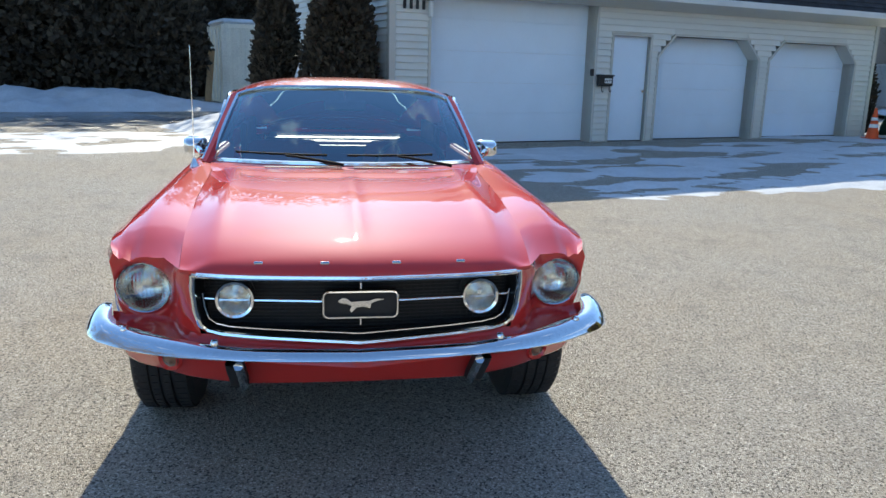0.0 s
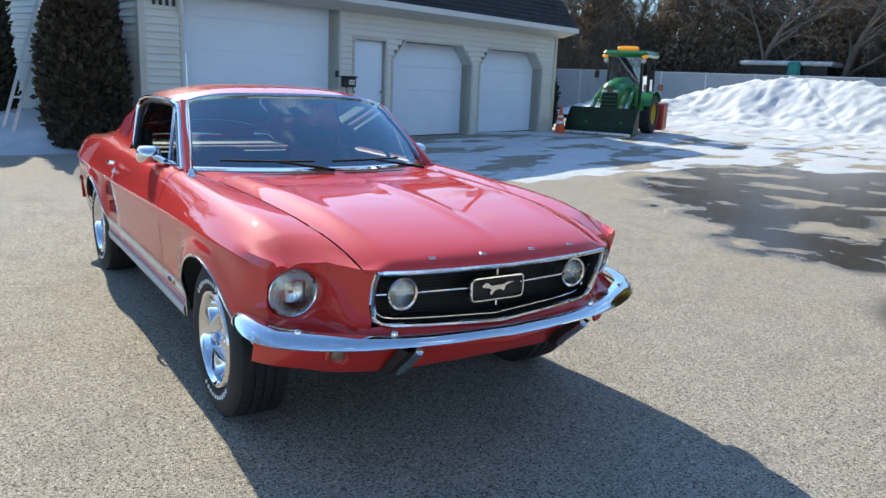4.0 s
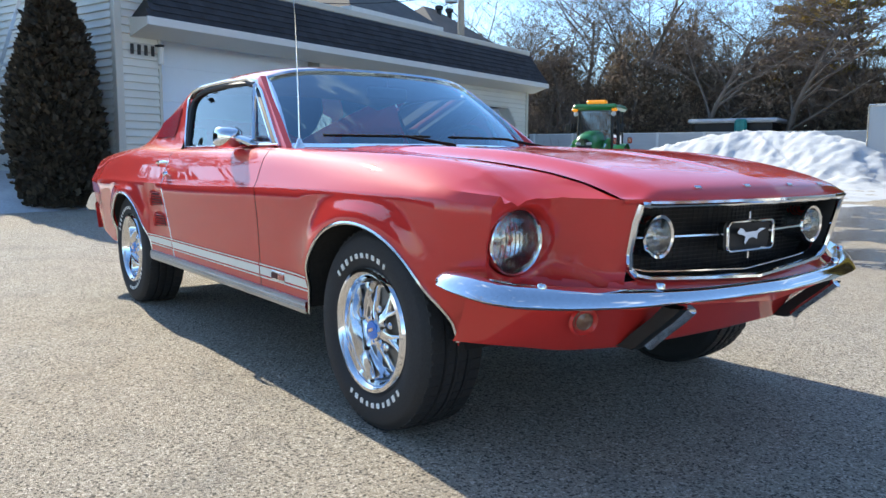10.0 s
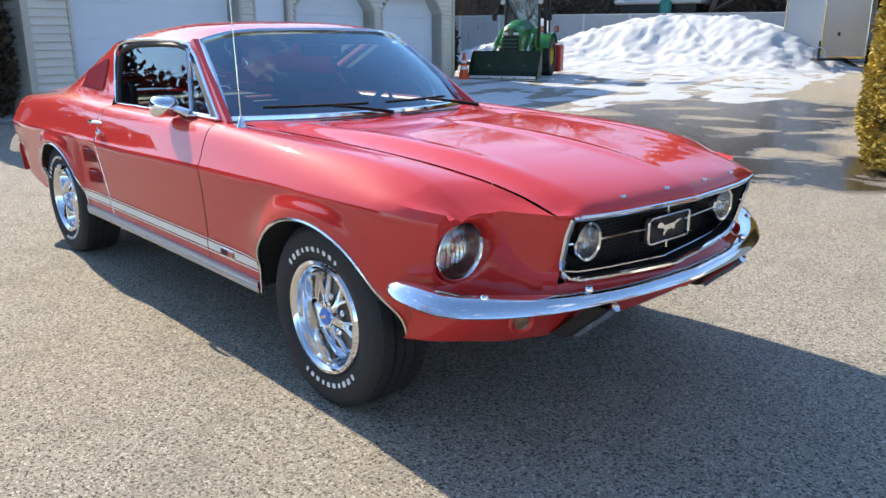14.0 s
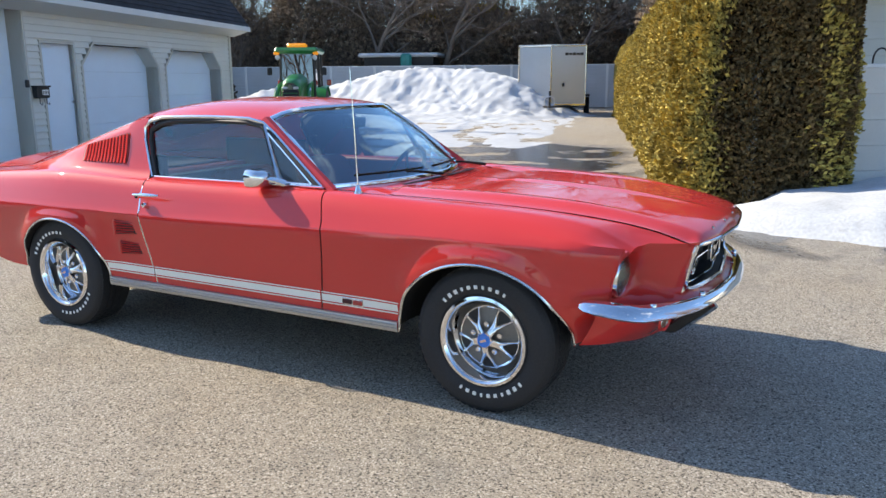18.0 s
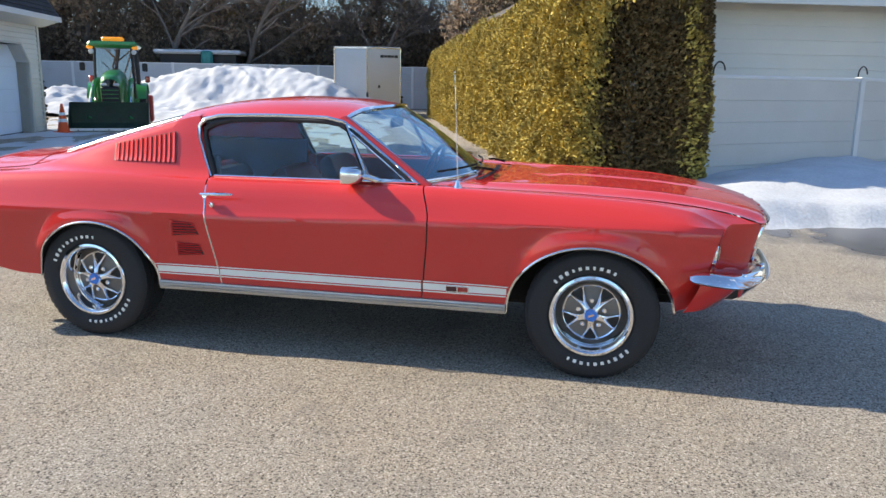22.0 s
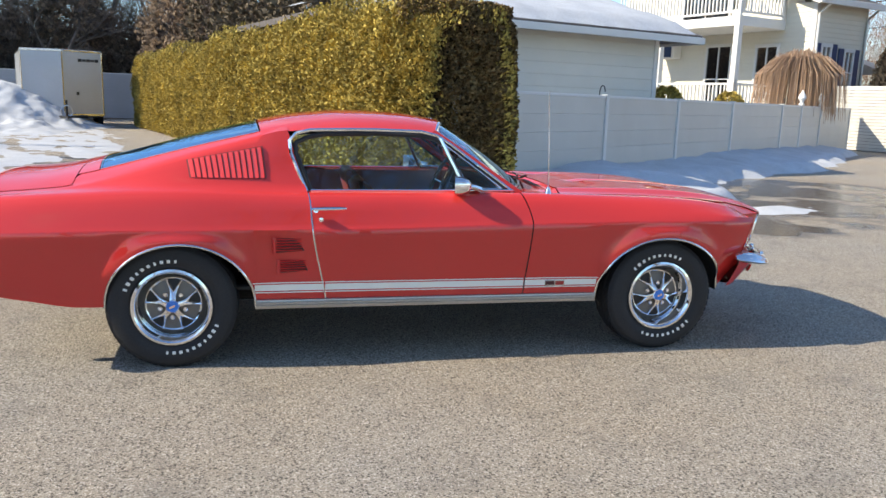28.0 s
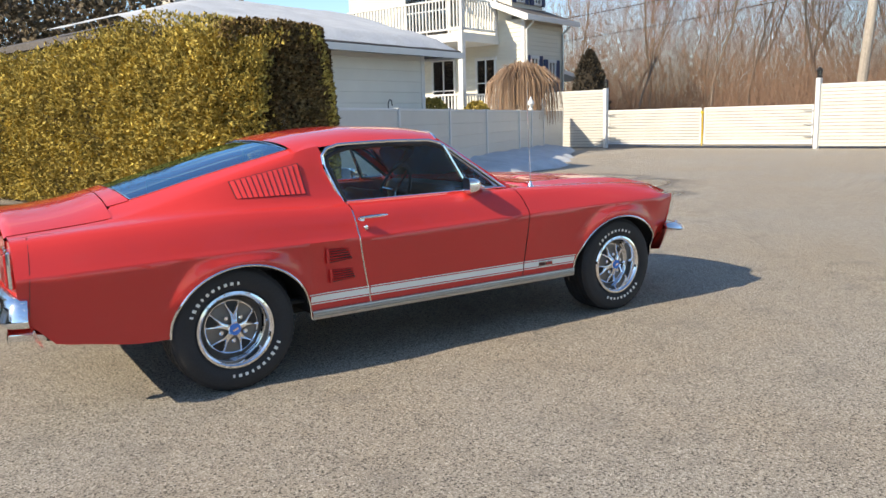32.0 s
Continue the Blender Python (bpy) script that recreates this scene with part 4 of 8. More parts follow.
def hood_z(x, t):
    a = abs(t)
    e = E_Z(x) + 0.002
    xc = x + (2.266 - hood_nose(t)) * smoothstep(1.55, 2.02, x)      # the front roll follows the curved nose
    ridge = 0.006 * math.exp(-((a - 0.82) / 0.06) ** 2) * smoothstep(2.15, 1.7, x)
    mid = 0.007 * math.exp(-(t / 0.045) ** 2) * smoothstep(0.9, 1.1, x) * smoothstep(2.2, 1.8, x)
    scoop = -0.010 * math.exp(-((x - 0.98 - 0.10 * smoothstep(0.75, 0.45, a)) / 0.05) ** 2) * smoothstep(0.80, 0.7, a)
    return HZ(xc) - (HZ(xc) - e) * (0.25 * a ** 2.2 + 0.75 * smoothstep(0.80, 1.0, a)) + ridge + mid + scoop


rows = []
for i in range(41):
    u = 1 - (1 - i / 40) ** 1.5
    row = []
    for j in range(-28, 29):
        t = j / 28
        x = 0.835 - 0.05 * t * t + u * (hood_nose(t) - 0.835 + 0.05 * t * t)
        row.append((x, t * hood_half(x), hood_z(x, t)))
    rows.append(row)
for dz, dx in ((-0.008, 0.001), (-0.014, -0.004), (-0.016, -0.04)):
    rows.append([(x + dx, y, z + dz) for x, y, z in rows[40]])
hood = grid_part("hood", (rows,), RED, car, smooth=50)
for k in range(4):        # four plain bright blocks where the maker's letters stand
    y = (0.318, 0.110, -0.114, -0.318)[k]
    t = y / 0.566
    x = hood_nose(t) - 0.030
    part("hood_emblem", Shape().box((0, 0, 0), (0.011, 0.027, 0.005), 0.002, pose(x, y, hood_z(x, t) + 0.002, 0, 44, 0)), TRIM, hood)
rows = []
for j in range(-20, 21):
    t = j / 20
    y = t * 0.70
    xw = 0.665 - 0.20 * t * t
    rows.append([(0.832 - 0.05 * t * t - 0.002, t * 0.645, hood_z(0.83, t) - 0.004), (0.81 - 0.05 * t * t, t * 0.65, hood_z(0.83, t) - 0.016), (0.74 - 0.10 * t * t, t * 0.67, 0.922 - 0.008 * abs(t)), (xw - 0.03, y, 0.922)])
cowl = grid_part("cowl", (rows,), RED, car)
for sg in (-1, 1):
    for i in range(26):
        y = sg * (0.035 + i * 0.0145)
        part("cowl_slot", Shape().box((0.752 - 0.08 * (y / 0.67) ** 2, y, 0.9255 - 0.006 * abs(y) / 0.67), (0.030, 0.008, 0.004)), BLACK, cowl, smooth=None)


for name, xa, xb, mat_, lab in (("rear_window", -0.958, -1.790, SKY_BLUE_PANE, "rear window with the sky's blue put into its reflection"), ("rear_deck_filler", -1.797, -1.868, RED, ""), ("trunk_lid", -1.874, -2.335, RED, "")):
    rows = []
    for i, x in enumerate(np.linspace(xa, xb, 14)):
        row = []
        for t in np.linspace(-1, 1, 25):
            xx = x + (0.03 * t * t if i == 0 and name == "rear_window" else 0) + (0.035 * t * t if i == 13 and name == "rear_window" else 0) + (0.035 * t * t if i == 0 and name == "rear_deck_filler" else 0)
            y = t * (W_B(xx) - 0.003 if name == "rear_window" else W_B(xx) + 0.006 if name == "rear_deck_filler" else R_W(xx) - 0.004)
            row.append((xx, y, back_z(xx, y) + (-0.004 if name == "rear_window" else 0.001)))
        rows.append(row)
    if name == "trunk_lid":
        rows.append([(x - 0.012, y, z - 0.012) for x, y, z in rows[-1]])
        rows.append([(x + 0.004, y, z - 0.06) for x, y, z in rows[-1]])
    ob = grid_part(name, (rows,), mat_, car, lab)
    if name == "rear_window":
        ob.visible_shadow = False
        edge = list(rows[0]) + [r[-1] for r in rows[1:]] + rows[-1][::-1][1:] + [r[0] for r in rows[::-1][1:]]
        part("window_trim", Shape().tube([(x, y, z + 0.004) for x, y, z in edge], 0.004, 6, False), TRIM, ob)
# rear panel, lamps, bumper, valance
s = Shape()
SEC_R = section(-2.335, True)[0]
def tail_w(z):
    return np.interp(z, [p[1] for p in SEC_R[:16]], [p[0] for p in SEC_R[:16]]) - 0.006


s.grid([[(-2.335 - 0.02 * (1 - t * t) + (0.88 - z) * 0.05, t * tail_w(z), z) for z in np.linspace(0.50, 0.868, 10)] for t in np.linspace(-1, 1, 24)])
tail = part("tail_panel", s, RED, car)
for sg in (-1, 1):
    for k in range(3):
        part("tail_lamp", Shape().box((-2.352, sg * (0.50 + 0.095 * k), 0.74), (0.03, 0.07, 0.16), 0.008), RED_LENS, tail, "red tail lamp")
        part("lamp_bezel", Shape().box((-2.342, sg * (0.50 + 0.095 * k), 0.74), (0.026, 0.086, 0.178), 0.008), CHROME, tail)


def bumper(pts, prof):
    rows = []
    for i, (x, y, z, sc) in enumerate(pts):
        a, b = pts[max(0, i - 1)], pts[min(len(pts) - 1, i + 1)]
        d = Vector((b[0] - a[0], b[1] - a[1], 0)).normalized()
        o = Vector((d.y, -d.x, 0))
        rows.append([(x + o.x * p * sc, y + o.y * p * sc, z + q * sc) for p, q in prof])
    s = Shape().grid(rows, loop_v=True)
    k = len(prof)
    s.f.append(tuple(range(k)))
    s.f.append(tuple(range(len(s.v) - k, len(s.v))))
    return s


def mirrored(half):
    return [(x, -y, z, c) for x, y, z, c in half[::-1]][:-1] + half if half[0][1] == 0 else [(x, -y, z, c) for x, y, z, c in half[::-1]] + half


FB_X = curve((0, 2.285), (0.3, 2.260), (0.55, 2.200), (0.72, 2.118), (0.84, 2.040))
FB_Z = curve((0, 0.522), (0.35, 0.523), (0.7, 0.529), (0.88, 0.540))
half = [(FB_X(y), y, FB_Z(y), 0.54 + 0.38 * smoothstep(0.30, 0.83, y)) for y in np.linspace(0, 0.83, 16)]
half += [(2.010, 0.862, 0.543, 0.95), (1.970, 0.880, 0.548, 0.92), (1.93, 0.890, 0.554, 0.9), (1.88, 0.896, 0.558, 0.82), (1.835, 0.898, 0.561, 0.66), (1.815, 0.897, 0.562, 0.34)]
BPROF = [(-0.060, 0.024), (-0.030, 0.032), (-0.012, 0.030), (0.006, 0.019), (0.022, 0.001), (0.033, -0.016), (0.035, -0.021), (0.031, -0.026), (0.012, -0.033), (-0.018, -0.034), (-0.020, -0.015), (-0.04, 0.006)]
full = mirrored(half)
fb = part("front_bumper", bumper(full, BPROF), CHROME, car, "chrome front bumper", 50)
for sg in (-1, 1):
    for y in (0.46, 0.762):
        part("bumper_bolt", Shape().lathe([(0.0, 0.008), (0.010, 0.006), (0.014, 0.0), (0.014, -0.01)], pose(FB_X(y) - 0.02, sg * y, FB_Z(y) + 0.030), 10), CHROME, fb)
    gx_ = FB_X(0.40)
    g = Shape()
    g.grid([[(gx_ - 0.02 + dx, sg * (0.40 + dy), z) for dx, dy in ((0.035 + k, -0.026), (0.042 + k, -0.014), (0.042 + k, 0.014), (0.035 + k, 0.026), (-0.02 + k, 0.028), (-0.02 + k, -0.028))] for z, k in ((0.490, -0.01), (0.45, -0.05), (0.395, -0.115), (0.362, -0.15), (0.35, -0.17))], loop_v=True)
    gd = part("bumper_guard", g, RUBBER_TRIM, fb, "black rubber bumper guard")
    part("guard_edge", Shape().tube([(gx_ + 0.012, sg * 0.384, 0.488), (gx_ - 0.028, sg * 0.383, 0.45), (gx_ - 0.092, sg * 0.383, 0.395), (gx_ - 0.126, sg * 0.384, 0.362)], 0.016, 6), CHROME, gd)
half = [(-2.425 + 0.05 * (y / 0.8) ** 2, y, 0.568, 1.1) for y in np.linspace(0, 0.80, 10)] + [(-2.355, 0.842, 0.568, 1.08), (-2.328, 0.856, 0.568, 1.02), (-2.300, 0.862, 0.568, 1.0)]
part("rear_bumper", bumper([(x, -y, z, c) for x, y, z, c in mirrored(half)], [(p, q * 1.9) for p, q in BPROF]), CHROME, car, "chrome rear bumper", 50)
s = Shape()
s.grid([[(-2.335 + 0.03 * (y / 0.83) ** 4 + (0.54 - z) * 0.35, y, z) for z in np.linspace(0.385, 0.55, 5)] for y in np.linspace(-0.835, 0.835, 24)])
part("rear_valance", s, RED, car)
for y in (-0.66, 0.66):
    s = Shape()
    m = pose(-2.37, y, 0.430, 0, 90 + 6, 0)
    s.lathe([(0.030, 0.20), (0.030, 0.0), (0.034, -0.012), (0.027, -0.012), (0.026, 0.18)], m, 16)
    part("exhaust_tip", s, CHROME, car, "chrome exhaust tip")

# front end: nose panels round the headlamps, grille, stone tray, valance
def ray_to(poly, cy, cz, ang):
    d = (math.cos(ang), math.sin(ang))
    best = 9
    for (y0, z0), (y1, z1) in zip(poly, poly[1:] + poly[:1]):
        ey, ez = y1 - y0, z1 - z0
        den = d[0] * ez - d[1] * ey
        if abs(den) > 1e-9:
            t = ((y0 - cy) * ez - (z0 - cz) * ey) / den
            k = ((y0 - cy) * d[1] - (z0 - cz) * d[0]) / den
            if t > 0 and -1e-6 <= k <= 1 + 1e-6:
                best = min(best, t)
    return best


HL_Y, HL_Z = 0.724, 0.659
outline = [(0.530, 0.772), (0.516, 0.60), (0.512, 0.545), (0.70, 0.540), (low_w(1.92, 0.55), 0.55), (low_w(1.92, 0.60), 0.60), (low_w(1.93, 0.66), 0.66), (low_w(1.934, 0.71), 0.71)] + [(w, z) for w, z in section(1.934)[0][9:]]
for sg in (-1, 1):
    rows = [[], [], [], [], [], []]
    turns = sorted([2 * math.pi * i / 60 for i in range(60)] + [math.atan2(z - HL_Z, y - HL_Y) % (2 * math.pi) for y, z in outline])
    for a in turns:
        t = ray_to(outline, HL_Y, HL_Z, a)
        c, n_ = math.cos(a), math.sin(a)
        for k, r in enumerate((t, 0.098 + max(0.003, t - 0.098) * 0.55, 0.098 + max(0.002, t - 0.098) * 0.15, 0.0945, 0.0915, 0.089)):
            y, z = HL_Y + r * c, HL_Z + r * n_
            x = nose_x(y, z) - (0, 0, 0.002, 0.010, 0.030, 0.075)[k]
            rows[k].append((x, sg * y, z))
    nose = part("headlamp_panel", Shape().grid(rows, loop_v=True), RED, car, "", 60)
    hx = nose_x(HL_Y, HL_Z) - 0.024
    m = Matrix.Translation((hx, sg * HL_Y, HL_Z)) @ pose(0, 0, 0, 0, 90 + 4, 0) @ Matrix.Scale(0.93, 4)
    lamp = part("headlamp", Shape().lathe([(0.100, -0.04), (0.099, 0.007), (0.096, 0.011), (0.092, 0.007), (0.091, 0.0)], m, 40), CHROME, car, "round glass headlamp in a chrome ring")
    part("reflector", Shape().lathe([(0.091, 0.0), (0.078, -0.022), (0.05, -0.045), (0.018, -0.055), (0.016, -0.03), (0.0, -0.028)], m, 32), LAMP_SILVER, lamp)
    ln = part("lens", Shape().lathe([(0.0, 0.034), (0.03, 0.031), (0.06, 0.022), (0.082, 0.009), (0.092, 0.0)], m, 40), LENS, lamp)
    ln.visible_shadow = False
    for k in range(11):        # moulded flutes of the lens
        y = -0.070 + 0.014 * k
        h = math.sqrt(max(0.0, 0.085 ** 2 - y * y)) * 0.82
        part("lens_flute", Shape().tube([m @ Vector((zz, y, 0.034 * (1 - (y * y + zz * zz) / 0.0086) + 0.001)) for zz in np.linspace(-h, h, 5)], 0.0016, 4), FLUTE, lamp)
GR = [(-0.520, 0.768), (0.520, 0.768), (0.526, 0.72), (0.522, 0.64), (0.510, 0.592), (0.485, 0.572), (0.44, 0.562), (0.0, 0.538), (-0.44, 0.562), (-0.485, 0.572), (-0.510, 0.592), (-0.522, 0.64), (-0.526, 0.72)]


def outline_pts(poly, step=0.02):
    out = []
    for (a, b), (c, d) in zip(poly, poly[1:] + poly[:1]):
        n = max(1, int(math.hypot(c - a, d - b) / step))
        out += [(a + (c - a) * k / n, b + (d - b) * k / n) for k in range(n)]
    return out


go = outline_pts(GR)
s = Shape()
s.grid([[(nose_x(y, z) - o, y * (1 - q * 0.02), 0.66 + (z - 0.66) * (1 - q * 0.03)) for y, z in go] for o, q in ((0.0, 0), (0.03, 1), (0.12, 2))], loop_v=True)
grille = part("grille", s, BLACK, car, "blacked-out grille with bright trim")
s = Shape()
s.add([(2.05, y * 1.02, z) for y, z in go], [tuple(range(len(go)))])
part("grille_back", s, BLACK, grille, smooth=None)
s = Shape()
for z in np.arange(0.550, 0.752, 0.0125):
    s.tube([(2.078 - (0.76 - z) * 0.1, -0.52, z), (2.118 - (0.76 - z) * 0.1, 0, z), (2.078 - (0.76 - z) * 0.1, 0.52, z)], 0.0022, 4)
for y in np.arange(-0.51, 0.52, 0.022):
    s.tube([(2.058 + 0.04 * (1 - abs(y) / 0.52), y, 0.548), (2.078 + 0.04 * (1 - abs(y) / 0.52), y, 0.762)], 0.0018, 4)
tagged(part("grille_mesh", s, VINYL, grille, "fine black grille mesh", None), kind="stuff")
part("grille_surround", Shape().tube([(nose_x(y, z) + 0.004, y, z) for y, z in go + go[:1]], 0.0105, 8, False), CHROME, grille, "chrome grille surround")
inner = [(y * 0.955, 0.672 + (z - 0.672) * (0.86 if z < 0.672 else 0.8)) for y, z in go]
inner = [p for p in inner if p[1] < 0.70]
inner.sort(key=lambda p: p[0])
part("grille_inner_trim", Shape().tube([(nose_x(y, z) - 0.035, y, z) for y, z in inner], 0.004, 6), CHROME, grille)
for sg in (-1, 1):
    part("grille_bar", Shape().tube([(2.138, sg * 0.45, 0.672), (2.155, sg * 0.2, 0.668), (2.160, sg * 0.118, 0.666)], 0.0055, 6), CHROME, grille)
    part("grille_bar", Shape().tube([(2.12, sg * 0.515, 0.674), (2.132, sg * 0.45, 0.672)], 0.0045, 6), CHROME, grille)
    m = pose(2.148, sg * 0.400, 0.674, 0, 90, 0)
    fog = part("fog_lamp", Shape().lathe([(0.058, -0.07), (0.060, -0.008), (0.063, 0.0), (0.060, 0.007), (0.052, 0.004)], m, 32), CHROME, car, "round chrome grille lamp")
    part("reflector", Shape().lathe([(0.053, 0.002), (0.04, -0.018), (0.012, -0.03), (0.010, -0.01), (0.0, -0.008)], m, 24), LAMP_SILVER, fog)
    ln = part("lens", Shape().lathe([(0.0, 0.018), (0.03, 0.013), (0.052, 0.002)], m, 28), LENS, fog)
    ln.visible_shadow = False
    part("lamp_shell", Shape().lathe([(0.052, -0.13), (0.058, -0.07)], m, 24), BLACK, fog)
    for k in range(7):
        y = -0.036 + 0.012 * k
        h = math.sqrt(max(0.0, 0.05 ** 2 - y * y)) * 0.8
        part("lens_flute", Shape().tube([m @ Vector((zz, y, 0.0185 * (1 - (y * y + zz * zz) / 0.0031) + 0.0005)) for zz in np.linspace(-h, h, 4)], 0.0013, 4), FLUTE, fog)
# the corral frame and its plain emblem
def rounded(w, h, r, n=5):
    out = []
    for cx, cz, a0 in ((w - r, h - r, 0), (-w + r, h - r, 90), (-w + r, -h + r, 180), (w - r, -h + r, 270)):
        out += [(cx + r * math.cos(radians(a0 + 90 * k / n)), cz + r * math.sin(radians(a0 + 90 * k / n))) for k in range(n + 1)]
    return out


cr = rounded(0.120, 0.043, 0.018)
part("emblem_frame", Shape().tube([(2.178, y, 0.659 + z) for y, z in cr + cr[:1]], 0.0048, 6, False), CHROME, grille)
s = Shape()
s.prism(cr, 0.02, Matrix(((0, 0, -1, 2.164), (1, 0, 0, 0), (0, 1, 0, 0.659), (0, 0, 0, 1))))
part("emblem_plate", s, BLACK, grille)
em = [(-0.074, 0.012), (-0.060, 0.024), (-0.046, 0.022), (-0.030, 0.010), (0.010, 0.012), (0.028, 0.012), (0.046, 0.020), (0.078, 0.018), (0.052, 0.012), (0.034, 0.004), (0.030, -0.012), (0.010, -0.006), (-0.012, -0.008), (-0.030, -0.026), (-0.036, -0.018), (-0.030, -0.004), (-0.048, 0.004), (-0.066, 0.006)]
part("emblem_shape", Shape().prism(em, 0.008, Matrix(((0, 0, 1, 2.172), (1, 0, 0, 0), (0, 1, 0, 0.659), (0, 0, 0, 1)))), CHROME, grille, "plain bright emblem", None)
part("emblem_post", Shape().box((2.168, 0, 0.720), (0.012, 0.008, 0.026), 0.002), CHROME, grille)
part("emblem_post", Shape().box((2.168, 0, 0.600), (0.012, 0.008, 0.026), 0.002), CHROME, grille)
# hood lip trim
part("hood_lip_trim", Shape().tube([(hood_nose(t) + 0.004, t * 0.562, hood_z(hood_nose(t), t) - 0.010) for t in np.linspace(-0.90, 0.90, 25)], 0.007, 6), CHROME, hood)
s = Shape()
s.grid([[(nose_x(y, z0) + dx * (1 + 0.9 * smoothstep(0.5, 0.72, abs(y)) - 0.9 * smoothstep(0.74, 0.84, abs(y))), y, z0 + dz) for dx, dz in ((-0.002, 0.004), (0.004, -0.012), (0.02, -0.024), (0.05, -0.034), (0.06, -0.06))] for y, z0 in [(y, np.interp(abs(y), [0, 0.44, 0.50, 0.85], [0.533, 0.560, 0.552, 0.562])) for y in np.linspace(-0.84, 0.84, 41)]])
part("stone_tray", s, RED, car, "red pan between grille and bumper")
for y0, y1 in ((-0.44, -0.30), (-0.10, 0.10), (0.30, 0.44)):
    part("bumper_bracket", Shape().box((nose_x((y0 + y1) / 2, 0.55) + 0.055, (y0 + y1) / 2, 0.527), (0.018, y1 - y0, 0.012), 0.004), CHROME, fb)
# lower valance with its parking lamps
VX_ = lambda y: 2.185 - 0.065 * (abs(y) / 0.84) ** 2 - 0.25 * max(0, (abs(y) - 0.55) / 0.31) ** 2.4
s = Shape()
ys = list(np.linspace(-0.848, 0.848, 49))
VZ = [0.530, 0.50, 0.47, 0.44, 0.41, 0.385, 0.365, 0.352, 0.345, 0.345]
s.grid([[(VX_(y) - 0.02 - (0.10 + 0.06 * smoothstep(0.35, 0.65, abs(y)) - 0.09 * smoothstep(0.66, 0.848, abs(y))) * ((0.53 - z) / 0.18) ** 1.35 - (0.06 if k == 9 and abs(y) < 0.75 else 0), y - (0.012 if y > 0 else -0.012) * (0.53 - z) / 0.18 * (abs(y) / 0.86), z + 0.034 * smoothstep(0.55, 0.84, abs(y)) * (k / 9)) for k, z in enumerate(VZ)] for y in ys])
val = part("front_valance", s, RED, car, "", 60)
for sg in (-1, 1):
    m = pose(VX_(0.62) - 0.050, sg * 0.622, 0.455, 0, 100, sg * 20) @ Matrix.Scale(0.72, 4)
    part("parking_lamp_rim", Shape().lathe([(0.060, -0.006), (0.052, 0.006), (0.040, -0.008)], m, 24), RED, val)
    pl = part("parking_lamp", Shape().lathe([(0.0, 0.004), (0.020, 0.002), (0.030, -0.006), (0.040, -0.010)], m, 20), AMBER, val, "small amber parking lamp")
    part("lamp_ring", Shape().lathe([(0.032, -0.006), (0.034, 0.001), (0.038, -0.006)], m, 20), CHROME, pl)

# glass and its bright frames
def ws_base(t):
    return (0.668 - 0.205 * t * t, 0.690 * t, 0.928 - 0.004 * abs(t))


def ws_top(t):
    x = roof_front(t) + 0.010
    return (x, R_W(0.05) * 0.955 * t, roof_z(min(x, 0.13), t * 0.96) - 0.010)


